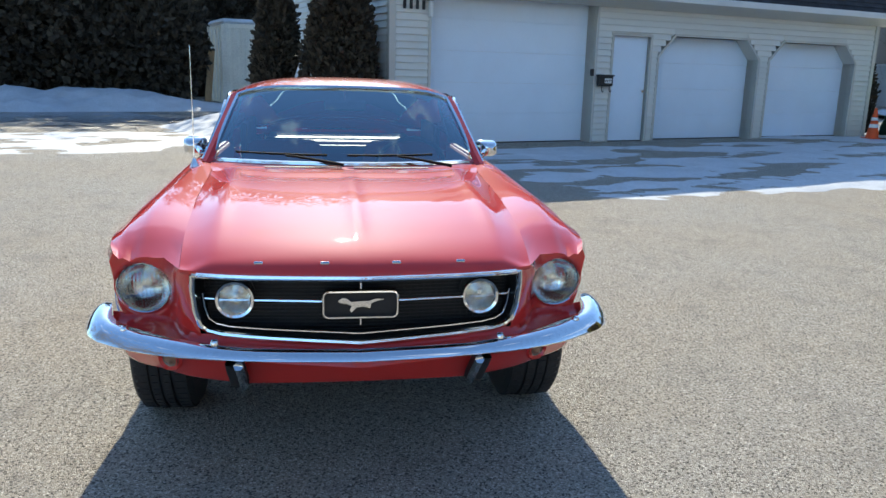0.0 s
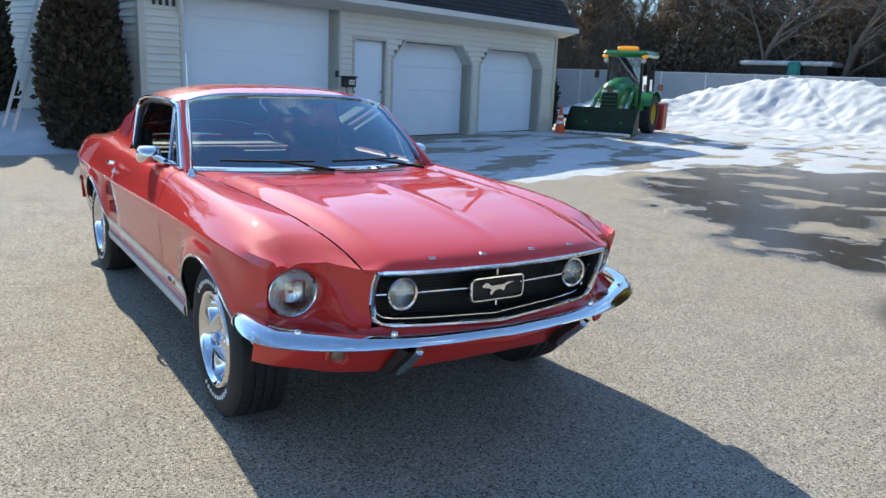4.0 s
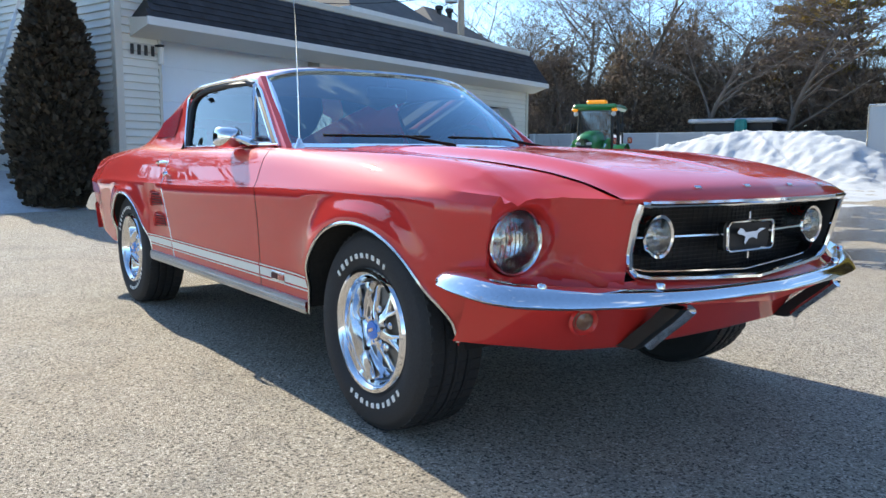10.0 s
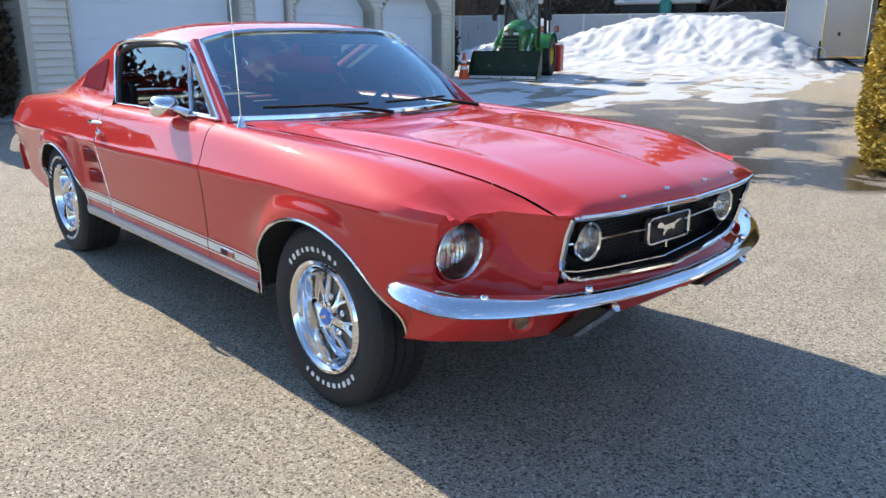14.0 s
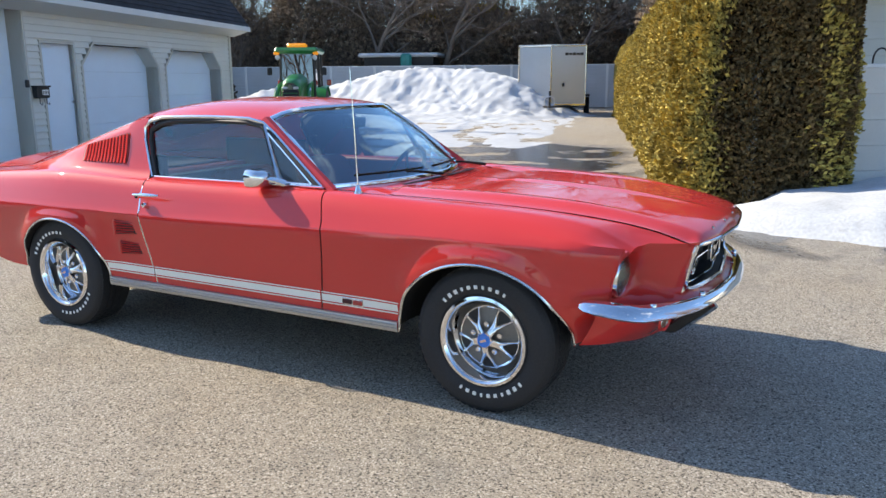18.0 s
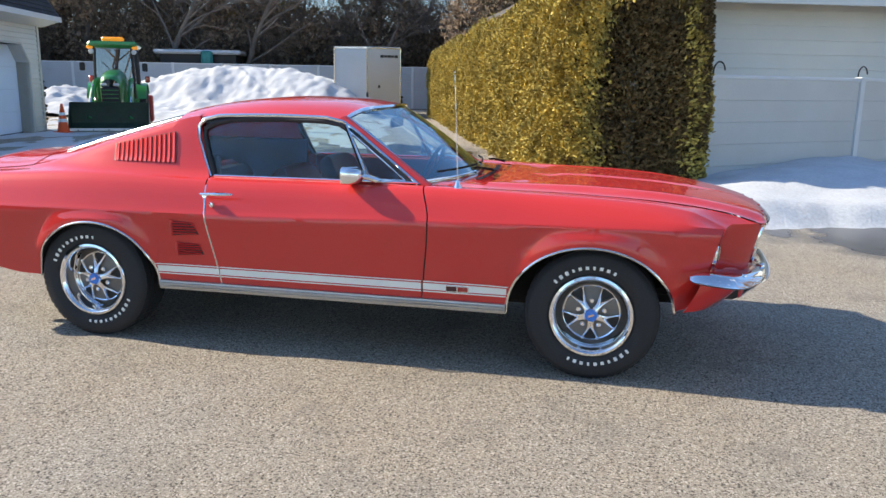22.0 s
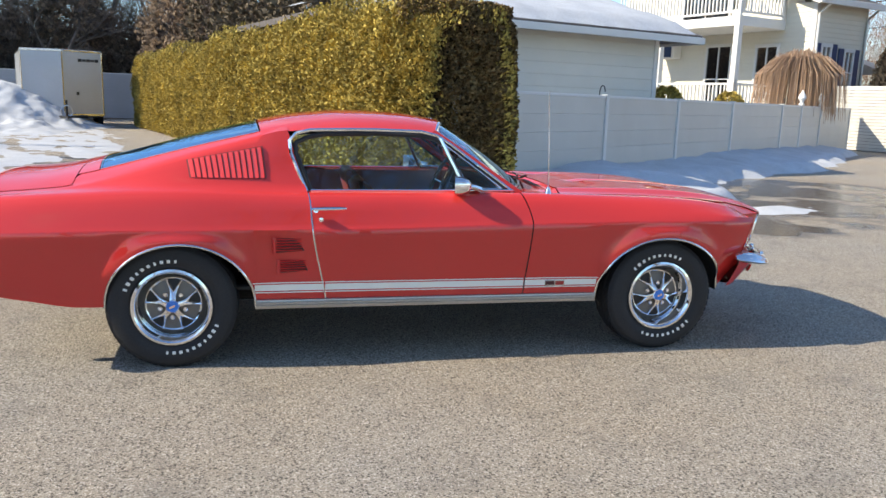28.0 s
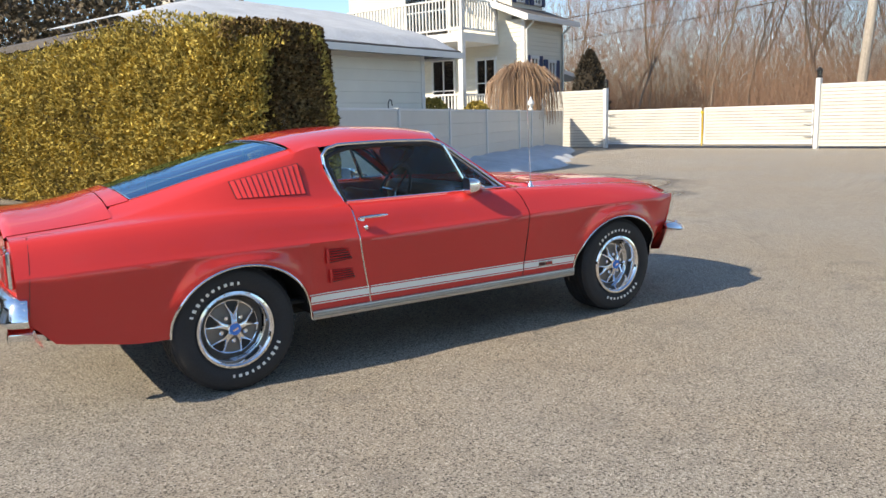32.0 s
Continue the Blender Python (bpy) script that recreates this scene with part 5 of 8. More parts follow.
rows = []
for i in range(13):
    u = i / 12
    rows.append([tuple(a * (1 - u) + b * u + (0.012 * math.sin(math.pi * u) if k != 1 else 0) for k, (a, b) in enumerate(zip(ws_base(t), ws_top(t)))) for t in np.linspace(-1, 1, 21)])
ws = grid_part("windshield", (rows,), WINDSHIELD, car, "clear curved windshield")
ws.visible_shadow = False
edge = rows[0] + [r[-1] for r in rows[1:]] + rows[-1][::-1][1:] + [r[0] for r in rows[::-1][1:]]
part("windshield_trim", Shape().tube([(x + 0.004, y, z + 0.002) for x, y, z in edge], 0.013, 6, False), CHROME, ws)
for sg in (-1, 1):
    a0, a1 = Vector((0.500, sg * 0.722, 0.925)), Vector((0.045, sg * 0.622, 1.232))
    rows = []
    for u in np.linspace(-0.04, 1.04, 12):
        p = a0.lerp(a1, u)
        rows.append([p + Vector(d) for d in ((0.018, -sg * 0.020, 0.010), (0.008, sg * 0.002, 0.010), (-0.015, sg * 0.008, -0.006), (-0.024, -sg * 0.012, -0.022), (0.006, -sg * 0.038, -0.012))])
    pil = part("windshield_pillar", Shape().grid(rows, loop_v=True), RED, car)
    # drip rail along the roof, from the pillar foot to the belt behind the door
    rail = [(0.470, sg * 0.732, 0.922), (0.30, sg * 0.694, 1.045), (0.12, sg * 0.652, 1.175), (0.04, sg * 0.640, 1.225), (-0.05, sg * 0.648, 1.245)]
    rail += [(x, sg * (R_W(x) + 0.006), R_Z(x) + 0.002) for x in (-0.15, -0.3, -0.45, -0.58, -0.66)]
    rail += [(-0.735, sg * 0.668, 1.222), (-0.768, sg * 0.678, 1.185), (-0.762, sg * 0.690, 1.12), (-0.715, sg * 0.718, 1.00), (-0.680, sg * 0.738, 0.922)]
    part("drip_rail", Shape().tube(rail, 0.010, 6), CHROME, roof, "bright drip rail")
    inner_rail = [(0.430, sg * 0.728, 0.930), (0.27, sg * 0.692, 1.045), (0.10, sg * 0.655, 1.165), (0.025, sg * 0.642, 1.208), (-0.06, sg * 0.642, 1.224), (-0.3, sg * 0.645, 1.230), (-0.58, sg * 0.648, 1.222), (-0.67, sg * 0.655, 1.203), (-0.735, sg * 0.665, 1.172), (-0.735, sg * 0.678, 1.12), (-0.69, sg * 0.712, 1.00), (-0.660, sg * 0.732, 0.925)]
    part("window_seal", Shape().tube(inner_rail, 0.014, 6), RUBBER_TRIM, roof)
    # door glass, quarter vent, divider
    def glass_front(z):
        return 0.20 - (z - 0.925) * 0.50

    def glass_w(z):
        return 0.728 - (z - 0.92) * 0.275
    rows = []
    for i in range(9):
        row = []
        for j in range(13):
            v = j / 12
            z0 = 0.915
            xr, xf = -0.668 - 0.0 * v, glass_front(0.92)
            u = i / 8
            ztop = 1.222
            z = z0 + v * (ztop - z0)
            xa = -0.662 - (z - 0.92) * 0.28
            row.append((xa + u * (glass_front(z) - xa), sg * glass_w(z), z))
        rows.append(row)
    dg = grid_part("door_window", (rows,), PANE, car, "clear door window")
    dg.visible_shadow = False
    part("window_divider", Shape().tube([(glass_front(0.915), sg * 0.732, 0.915), (glass_front(1.21), sg * 0.656, 1.21)], 0.011, 6), CHROME, dg)
    part("belt_moulding", Shape().tube([(-0.66, sg * 0.742, 0.926), (0.47, sg * 0.742, 0.932)], 0.006, 6), CHROME, dg)
    vg = Shape()
    vg.add([(glass_front(0.925) + 0.012, sg * 0.73, 0.925), (0.425, sg * 0.73, 0.925), (glass_front(1.20) + 0.010, sg * 0.657, 1.198)], [(0, 1, 2)])
    vw = part("vent_window", vg, PANE, car, "small triangular vent window", None)
    vw.visible_shadow = False
    tri_ = [Vector((glass_front(0.925) + 0.020, sg * 0.734, 0.940)), Vector((0.405, sg * 0.734, 0.940)), Vector((glass_front(1.19) + 0.016, sg * 0.662, 1.175))]
    part("vent_frame", Shape().tube(tri_ + tri_[:1], 0.007, 6, False), CHROME, vw)
    # handle, lock and door mirror
    h = Shape()
    wy = 0.872
    h.tube([(-0.640, sg * (wy - 0.01), 0.836), (-0.640, sg * (wy + 0.022), 0.840)], 0.014, 10)
    h.tube([(-0.660, sg * (wy + 0.022), 0.846), (-0.60, sg * (wy + 0.030), 0.849), (-0.52, sg * (wy + 0.028), 0.850), (-0.482, sg * (wy + 0.016), 0.849)], [0.008, 0.010, 0.009, 0.005], 8)
    part("door_handle", h, CHROME, car, "chrome door handle")
    part("door_lock", Shape().lathe([(0.0, 0.010), (0.012, 0.008), (0.015, 0.0), (0.015, -0.01)], pose(-0.612, sg * 0.872, 0.788, sg * -90 if sg > 0 else 90, 0, 0), 14), CHROME, car)
    mr = Shape()
    bx, bz = 0.215, 0.940
    mr.box((bx - 0.02, sg * 0.755, bz - 0.006), (0.165, 0.045, 0.014), 0.005)
    mr.tube([(bx + 0.05, sg * 0.765, bz), (bx + 0.010, sg * 0.790, bz + 0.016), (bx - 0.035, sg * 0.812, bz + 0.024)], [0.020, 0.015, 0.013], 8)
    mirror = part("door_mirror", mr, CHROME, car, "chrome door mirror on a stalk")
    mm = Matrix.Translation((bx - 0.075, sg * 0.822, bz + 0.026)) @ pose(0, 0, 0, 0, 0, sg * 12)
    head = Shape()
    hr = rounded(0.062, 0.047, 0.03, 4)
    head.grid([[mm @ Vector((dx, y * k, z * k)) for y, z in hr] for dx, k in ((-0.030, 0.93), (-0.028, 1.0), (0.01, 0.96), (0.045, 0.72), (0.062, 0.32), (0.064, 0.0))], loop_v=True)
    part("mirror_shell", head, CHROME, mirror)
    face = Shape()
    face.add([mm @ Vector((-0.029, y * 0.9, z * 0.9)) for y, z in hr], [tuple(range(len(hr)))])
    part("mirror_glass", face, CHROME, mirror, smooth=None)
# wipers and the aerial
for y0, y1 in ((-0.50, -0.02), (0.06, 0.52)):
    p0 = Vector((0.745, y1, 0.936))
    tip = Vector((0.645, y0 + 0.02, 0.962))
    a = part("wiper", Shape().tube([p0, p0.lerp(tip, 0.5) + Vector((0.01, 0, 0.022)), p0.lerp(tip, 0.62) + Vector((0, 0, 0.022))], [0.009, 0.006, 0.005], 6), WIPER, car, "black windshield wiper")
    part("wiper_blade", Shape().tube([Vector((0.665 - 0.205 * (y / 0.69) ** 2 + 0.020 - 0.018, y, 0.960 + 0.014)) for y in np.linspace(y0 - 0.06, y1 - 0.08, 8)], 0.006, 5), WIPER, a)
aer = part("aerial", Shape().lathe([(0.022, -0.01), (0.021, 0.006), (0.015, 0.016), (0.009, 0.036), (0.0, 0.042)], pose(0.676, -0.742, 0.916), 14), CHROME, car, "chrome whip aerial")
part("aerial_mast", Shape().tube([(0.676, -0.742, 0.940), (0.668, -0.742, 1.14), (0.658, -0.743, 1.34), (0.650, -0.744, 1.49)], [0.0034, 0.0028, 0.002, 0.0016], 6), CHROME, aer)

# underbody and cabin
part("underbody", Shape().box((-0.25, 0, 0.33), (3.3, 1.02, 0.12), 0.02), UNDER, car)
part("splash_pan", Shape().box((1.56, 0, 0.405), (0.54, 1.10, 0.05), 0.01), UNDER, car)
part("sill_box", Shape().box((0, 0, 0.35), (1.7, 1.60, 0.08), 0.02), UNDER, car)
part("fuel_tank", Shape().box((-1.95, 0, 0.44), (0.60, 1.40, 0.12), 0.03), UNDER, car)
part("radiator_shroud", Shape().box((1.80, 0, 0.44), (0.26, 1.00, 0.10), 0.03), UNDER, car)
for xx in (-AXLE, AXLE):
    part("axle", Shape().tube([(xx, -0.66, WR), (xx, 0.66, WR)], 0.045, 10), UNDER, car)
s = Shape()
s.box((-0.35, 0, 0.40), (2.0, 1.50, 0.03), 0.01)
s.box((-1.30, 0, 0.60), (0.5, 1.20, 0.5), 0.05)
s.box((-1.62, 0, 0.86), (0.55, 1.10, 0.04), 0.01)
part("cabin_floor", s, VINYL, car)
for sg in (-1, 1):
    part("door_card", Shape().box((-0.08, sg * 0.715, 0.66), (1.12, 0.03, 0.52), 0.01), INTERIOR_RED, car)
    part("quarter_trim", Shape().box((-1.05, sg * 0.64, 0.80), (0.75, 0.04, 0.46), 0.01), VINYL, car)
s = Shape()
s.grid([[(0.62 - 0.05 * (y / 0.7) ** 2 + dx, y, z) for dx, z in ((0.0, 0.915), (-0.10, 0.922), (-0.17, 0.905), (-0.19, 0.86), (-0.15, 0.72), (-0.10, 0.60))] for y in np.linspace(-0.68, 0.68, 17)])
dash = part("dashboard", s, VINYL, car, "black padded dashboard")
part("dash_cluster", Shape().box((0.452, 0.36, 0.83), (0.02, 0.40, 0.10), 0.01), TRIM, dash)
m = pose(0.28, 0.36, 0.86, 0, -66, 0)
ring = [m @ Vector((0.195 * math.cos(a), 0.195 * math.sin(a), 0)) for a in (2 * math.pi * k / 28 for k in range(29))]
sw = part("steering_wheel", Shape().tube(ring, 0.013, 8, False), VINYL, car, "thin black steering wheel")
for a in (90, 210, 330):
    part("spoke", Shape().tube([m @ Vector((0, 0, -0.02)), m @ Vector((0.19 * math.cos(radians(a)), 0.19 * math.sin(radians(a)), 0))], 0.010, 6), TRIM, sw)
part("column", Shape().tube([m @ Vector((0, 0, -0.01)), m @ Vector((0, 0, -0.30))], 0.03, 10), VINYL, sw)


def bucket_seat(y, x=0.0):
    seat = Shape()
    seat.grid([[(x + dx, y + 0.25 * t * (1 - 0.05 * abs(t)), z + 0.02 * t * t) for t in np.linspace(-1, 1, 9)] for dx, z in ((0.26, 0.46), (0.27, 0.54), (0.20, 0.585), (-0.05, 0.565), (-0.22, 0.56))])
    st = part("front_seat", seat, INTERIOR_RED, car, "dark red vinyl bucket seat", 60)
    rows = []
    for dx, z, k in ((-0.16, 0.54, 1.0), (-0.22, 0.70, 1.0), (-0.29, 0.85, 0.96), (-0.335, 0.93, 0.86), (-0.36, 0.955, 0.70), (-0.40, 0.955, 0.70), (-0.42, 0.92, 0.86), (-0.36, 0.70, 1.0), (-0.30, 0.52, 1.0)):
        rows.append([(x + dx + 0.02 * t * t, y + 0.25 * k * t, z) for t in np.linspace(-1, 1, 9)])
    part("seat_back", Shape().grid(rows), INTERIOR_RED, st, smooth=60)


bucket_seat(0.36)
bucket_seat(-0.36)
s = Shape()
s.grid([[(x, y, z) for y in np.linspace(-0.56, 0.56, 7)] for x, z in ((-0.62, 0.50), (-0.64, 0.58), (-0.95, 0.56), (-1.05, 0.60), (-1.18, 0.86), (-1.22, 0.88), (-1.30, 0.86))])
part("rear_seat", s, INTERIOR_RED, car, "dark red rear bench", 60)
mir = part("inside_mirror", Shape().box((0.155, 0.0, 1.198), (0.022, 0.235, 0.060), 0.01), BLACK, car, "inside rear-view mirror")
part("mirror_stem", Shape().tube([(0.165, 0, 1.225), (0.150, 0, 1.295)], 0.006, 6), TRIM, mir)


# ---- wheels ----
def wheel(x, sg):
    m = Matrix.Translation((x, sg * WY, WR)) @ pose(0, 0, 0, -90 * sg, 0, 0)      # local z points outwards
    dish = Shape().lathe([(0.144, 0.006), (0.142, 0.026), (0.136, 0.030), (0.10, 0.036), (0.06, 0.050), (0.0, 0.052)], m, 48)
    wh = part("wheel", dish, STEEL_GREY, car, "styled steel wheel with five forked chrome spokes")
    prof = [(0.196, -0.09), (0.215, -0.108), (0.262, -0.118), (0.300, -0.112), (0.318, -0.098), (0.327, -0.085), (0.3275, -0.045), (0.318, -0.043), (0.318, -0.037), (0.328, -0.035), (0.328, -0.003), (0.319, -0.001), (0.319, 0.005), (0.328, 0.007), (0.328, 0.037), (0.318, 0.039), (0.318, 0.045), (0.3275, 0.047), (0.327, 0.085), (0.318, 0.098), (0.305, 0.110), (0.298, 0.1125), (0.262, 0.118), (0.232, 0.114), (0.226, 0.110), (0.215, 0.108), (0.205, 0.098), (0.196, 0.085)]
    tyre = part("tyre", Shape().lathe(prof, m, 72), RUBBER, wh, "black rubber tyre with raised white marks", 28)
    lugs = Shape()
    for k in range(56):      # tread blocks on both shoulders
        a = 2 * math.pi * k / 56
        for h0, h1, tw in ((0.052, 0.094, 0.035), (-0.094, -0.052, -0.035), (0.012, 0.034, 0.02), (-0.034, -0.012, -0.02)):
            da = 0.036
            r1 = 0.3315 if abs(h0) < 0.05 else 0.3305
            q = [(r1, a + tw, h0), (r1, a + da * 2 + tw * 0, h0), (r1 - (0.004 if abs(h1) > 0.09 else 0), a + da * 2, h1), (r1 - (0.004 if abs(h1) > 0.09 else 0), a, h1)]
            b = [(0.322, t, h) for _, t, h in q]
            lugs.add([m @ Vector((r * math.cos(t), r * math.sin(t), h)) for r, t, h in q + b], [(0, 1, 2, 3), (0, 4, 5, 1), (1, 5, 6, 2), (2, 6, 7, 3), (3, 7, 4, 0)])
    tagged(part("tread", lugs, RUBBER, wh, smooth=None), kind="stuff")
    part("trim_ring", Shape().lathe([(0.206, 0.088), (0.208, 0.104), (0.202, 0.114), (0.190, 0.117), (0.181, 0.110), (0.176, 0.096), (0.172, 0.070), (0.163, 0.036), (0.152, 0.010), (0.143, 0.004)], m, 56), CHROME, wh, "chrome trim ring")
    part("rim_barrel", Shape().lathe([(0.2, -0.095), (0.175, -0.08), (0.17, 0.02)], m, 40), UNDER, wh)
    part("dish_edge", Shape().lathe([(0.143, 0.024), (0.1425, 0.033), (0.139, 0.0365), (0.1345, 0.034), (0.134, 0.028)], m, 48), CHROME, wh)
    turn = radians(54 if x > 0 else 87)
    for k in range(5):
        a0 = 2 * math.pi * k / 5 + turn
        sp = Shape()
        for fork in (-1, 1):
            rows = []
            for r, off, wd, h in ((0.028, 0.0, 0.019, 0.080), (0.050, 0.001, 0.016, 0.075), (0.070, 0.006, 0.0115, 0.067), (0.092, 0.0185, 0.0070, 0.058), (0.116, 0.0300, 0.0058, 0.049), (0.137, 0.0390, 0.0080, 0.040)):
                row = []
                for d, dh in ((-1, -0.014), (-0.8, 0.003), (0, 0.007), (0.8, 0.003), (1, -0.014)):
                    p = Vector((r, fork * off + d * wd, h + dh))
                    row.append(m @ (Matrix.Rotation(a0, 4, "Z") @ p))
                rows.append(row)
            sp.grid(rows)
        part("spoke", sp, CHROME, wh, smooth=60)
        dk = Shape()      # dark slot between the fork's two arms
        dk.add([m @ (Matrix.Rotation(a0, 4, "Z") @ Vector(p)) for p in ((0.078, 0.0, 0.050), (0.126, -0.030, 0.039), (0.137, -0.024, 0.036), (0.1385, 0.0, 0.036), (0.137, 0.024, 0.036), (0.126, 0.030, 0.039))], [(0, 1, 2, 3, 4, 5)])
        part("slot", dk, BLACK, wh, smooth=None)
        am = m @ Matrix.Rotation(a0 + math.pi / 5, 4, "Z") @ Matrix.Translation((0.066, 0, 0.052))
        part("lug_nut", Shape().lathe([(0.013, 0.0), (0.013, 0.016), (0.008, 0.022), (0.0, 0.023)], am, 8), CHROME, wh, smooth=30)
    part("centre_cap", Shape().lathe([(0.040, 0.062), (0.040, 0.088), (0.034, 0.096), (0.030, 0.094)], m, 5), CHROME, wh, smooth=20)
    cap = part("cap_disc", Shape().lathe([(0.031, 0.092), (0.029, 0.099), (0.0, 0.101)], m, 24), BLUE_CAP, wh, "blue enamel centre disc")
    part("cap_mark", Shape().box((0, 0, 0.102), (0.030, 0.010, 0.002), 0, m @ Matrix.Rotation(0.4, 4, "Z")), TRIM, cap, smooth=None)
    # raised marks: plain blocks in two arcs
    for mid in ((radians(101), radians(-78)) if x > 0 else (radians(120), radians(-61))):
        for k in range(10):
            tall = k in (0, 1, 2)
            lm = m @ Matrix.Rotation(mid - (k - 4.5) * 0.140, 4, "Z") @ Matrix.Translation((0.243, 0, 0.1165)) @ pose(0, 0, 0, 0, -4, 0)
            part("raised_mark", Shape().box((0, 0, 0), (0.021 if tall else 0.017, 0.017 if k % 3 else 0.012, 0.005), 0.002, lm), LETTER, tyre, smooth=None)
    return wh


for xx in (-AXLE, AXLE):
    for sg in (-1, 1):
        wheel(xx, sg)

# ---- plants ----
CEDAR_GOLD = material("golden_cedar", (0.52, 0.395, 0.10), 0.75, spec=0.2, var=0.25, scale=1.6, fine=9, bump=0.0, island=0.45, tint=(0.21, 0.16, 0.045))
# near-black: the shade deep inside the foliage, put into the core's colour
CEDAR_CORE_SHADE = material("cedar_inner_shade", (0.036, 0.027, 0.017), 0.95, var=0.3, scale=3, fine=20, bump=0.3)
# dark brown that also carries the shade of the cedar wall's unlit side
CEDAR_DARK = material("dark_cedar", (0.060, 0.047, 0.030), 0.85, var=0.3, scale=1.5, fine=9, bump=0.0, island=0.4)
THICKET = material("dry_evergreen", (0.37, 0.285, 0.21), 0.85, var=0.3, scale=0.3, fine=4, bump=0.0, island=0.45)
CONIFER = material("winter_conifer", (0.15, 0.115, 0.07), 0.85, var=0.3, scale=0.3, fine=4, bump=0.0, island=0.45)
PINE = material("yellowed_pine", (0.40, 0.28, 0.065), 0.8, var=0.3, scale=0.6, fine=5, bump=0.0, island=0.35)
BARK = material("grey_bark", (0.20, 0.16, 0.13), 0.9, var=0.3, scale=3, fine=30, bump=0.5, stretch=(1, 1, 0.25))
TWIG = material("bare_twigs", (0.23, 0.175, 0.14), 0.9, var=0.2, scale=1, fine=10, bump=0.0, island=0.25)
TWIG_TAN = material("tan_twigs", (0.27, 0.165, 0.112), 0.9, var=0.2, scale=1, fine=10, bump=0.0, island=0.3)
# brown foliage, darkened for the shade on the hedge's end
CEDAR_END_SHADE = material("shade_brown_cedar", (0.21, 0.145, 0.062), 0.85, spec=0.15, var=0.3, scale=2.0, fine=12, bump=0.0, island=0.45, tint=(0.07, 0.05, 0.028))


def let_light_through(ma, share):
    """Thin needles and dry leaves pass on part of the light that falls on their far side."""
    n, l = ma.node_tree.nodes, ma.node_tree.links
    p = n["Principled BSDF"]
    tr, mx = n.new("ShaderNodeBsdfTranslucent"), n.new("ShaderNodeMixShader")
    l.new(p.inputs["Base Color"].links[0].from_socket, tr.inputs["Color"])
    mx.inputs["Fac"].default_value = share
    l.new(p.outputs["BSDF"], mx.inputs[1])
    l.new(tr.outputs["BSDF"], mx.inputs[2])
    l.new(mx.outputs["Shader"], n["Material Output"].inputs["Surface"])


let_light_through(THICKET, 0.55)
let_light_through(PINE, 0.40)
STRAW = material("weeping_straw_twigs", (0.33, 0.215, 0.14), 0.85, var=0.2, scale=2, fine=20, bump=0.0, island=0.3)


def sprays(pts, normals, size, rng, lean=0.6, per=2, slim=1.0):
    """Small flat leaf sprays: pointed four-corner blades set about the given points."""
    n = len(pts)
    pts, normals = np.asarray(pts), np.asarray(normals)
    v_all, f_all = [], []
    for k in range(per):
        d = normals + lean * rng.normal(size=(n, 3)) + np.array([0, 0, 0.35])
        d /= np.linalg.norm(d, axis=1)[:, None]
        side = np.cross(d, rng.normal(size=(n, 3)))
        side /= np.linalg.norm(side, axis=1)[:, None] + 1e-9
        ln = size * rng.uniform(0.6, 1.35, (n, 1))
        wd = ln * slim * rng.uniform(0.22, 0.40, (n, 1))
        base = pts - d * ln * 0.35
        v = np.stack([base, base + d * ln * 0.55 + side * wd, base + d * ln, base + d * ln * 0.55 - side * wd], 1).reshape(-1, 3)
        i = np.arange(n)[:, None] * 4 + np.arange(4) + k * n * 4
        v_all.append(v)
        f_all.append(i)
    return np.concatenate(v_all), np.concatenate(f_all)


def leaf_mesh(name, v, f, mat):
    me = bpy.data.meshes.new(name)
    me.vertices.add(len(v))
    me.vertices.foreach_set("co", v.astype(np.float32).ravel())
    me.loops.add(f.size)
    me.loops.foreach_set("vertex_index", f.astype(np.int32).ravel())
    me.polygons.add(len(f))
    me.polygons.foreach_set("loop_start", np.arange(0, f.size, 4, dtype=np.int32))
    me.update(calc_edges=True)
    me.validate()
    me.materials.append(mat)
    return me


def foliage(name, v, f, mat, parent=None, label=""):
    ob = new(name, leaf_mesh(name, v, f, mat))
    ob.parent = parent
    if label:
        tagged(ob, label)
    return ob


# the clipped golden hedge: one long body with rounded shoulders and a rounded near end
HU0, HU1, HV0, HV1, HH = 4.85, 29.0, 2.46, 4.54, 2.98


def hedge_point(u, a):
    """A point and normal of the hedge skin; u along it, a from 0 (yard foot) over the top to 1 (garden foot)."""
    half, mid = (HV1 - HV0) / 2, (HV0 + HV1) / 2 + 0.015 * (u - HU0)
    end = max(0.0, 1 - (u - HU0) / 0.80)
    half = half * math.sqrt(max(0.02, 1 - end ** 2.6 * 0.62))
    top = HH - 0.30 * end ** 2 + 0.12 * math.sin(u * 0.9) + 0.10 * fbm(u * 0.7, a * 2, 3.0, 3) - 0.10 * smoothstep(14, 15.2, u)
    pw = 4.5
    th = math.pi * (1 - a)
    cx, sz = math.cos(th), math.sin(th)
    v = mid + half * math.copysign(abs(cx) ** (2 / pw), cx)
    z = top * abs(sz) ** (2 / pw)
    nv = math.copysign(abs(cx) ** (2 - 2 / pw), cx)
    nz = abs(sz) ** (2 - 2 / pw)
    bulge = 0.12 * fbm(u * 0.8, z * 0.9, a * 3, 4) + 0.08 * fbm(u * 4, z * 4, a * 5, 3) - 0.20 * math.exp(-((u - 13.6) / 0.16) ** 2)
    return v, z, nv, nz, bulge


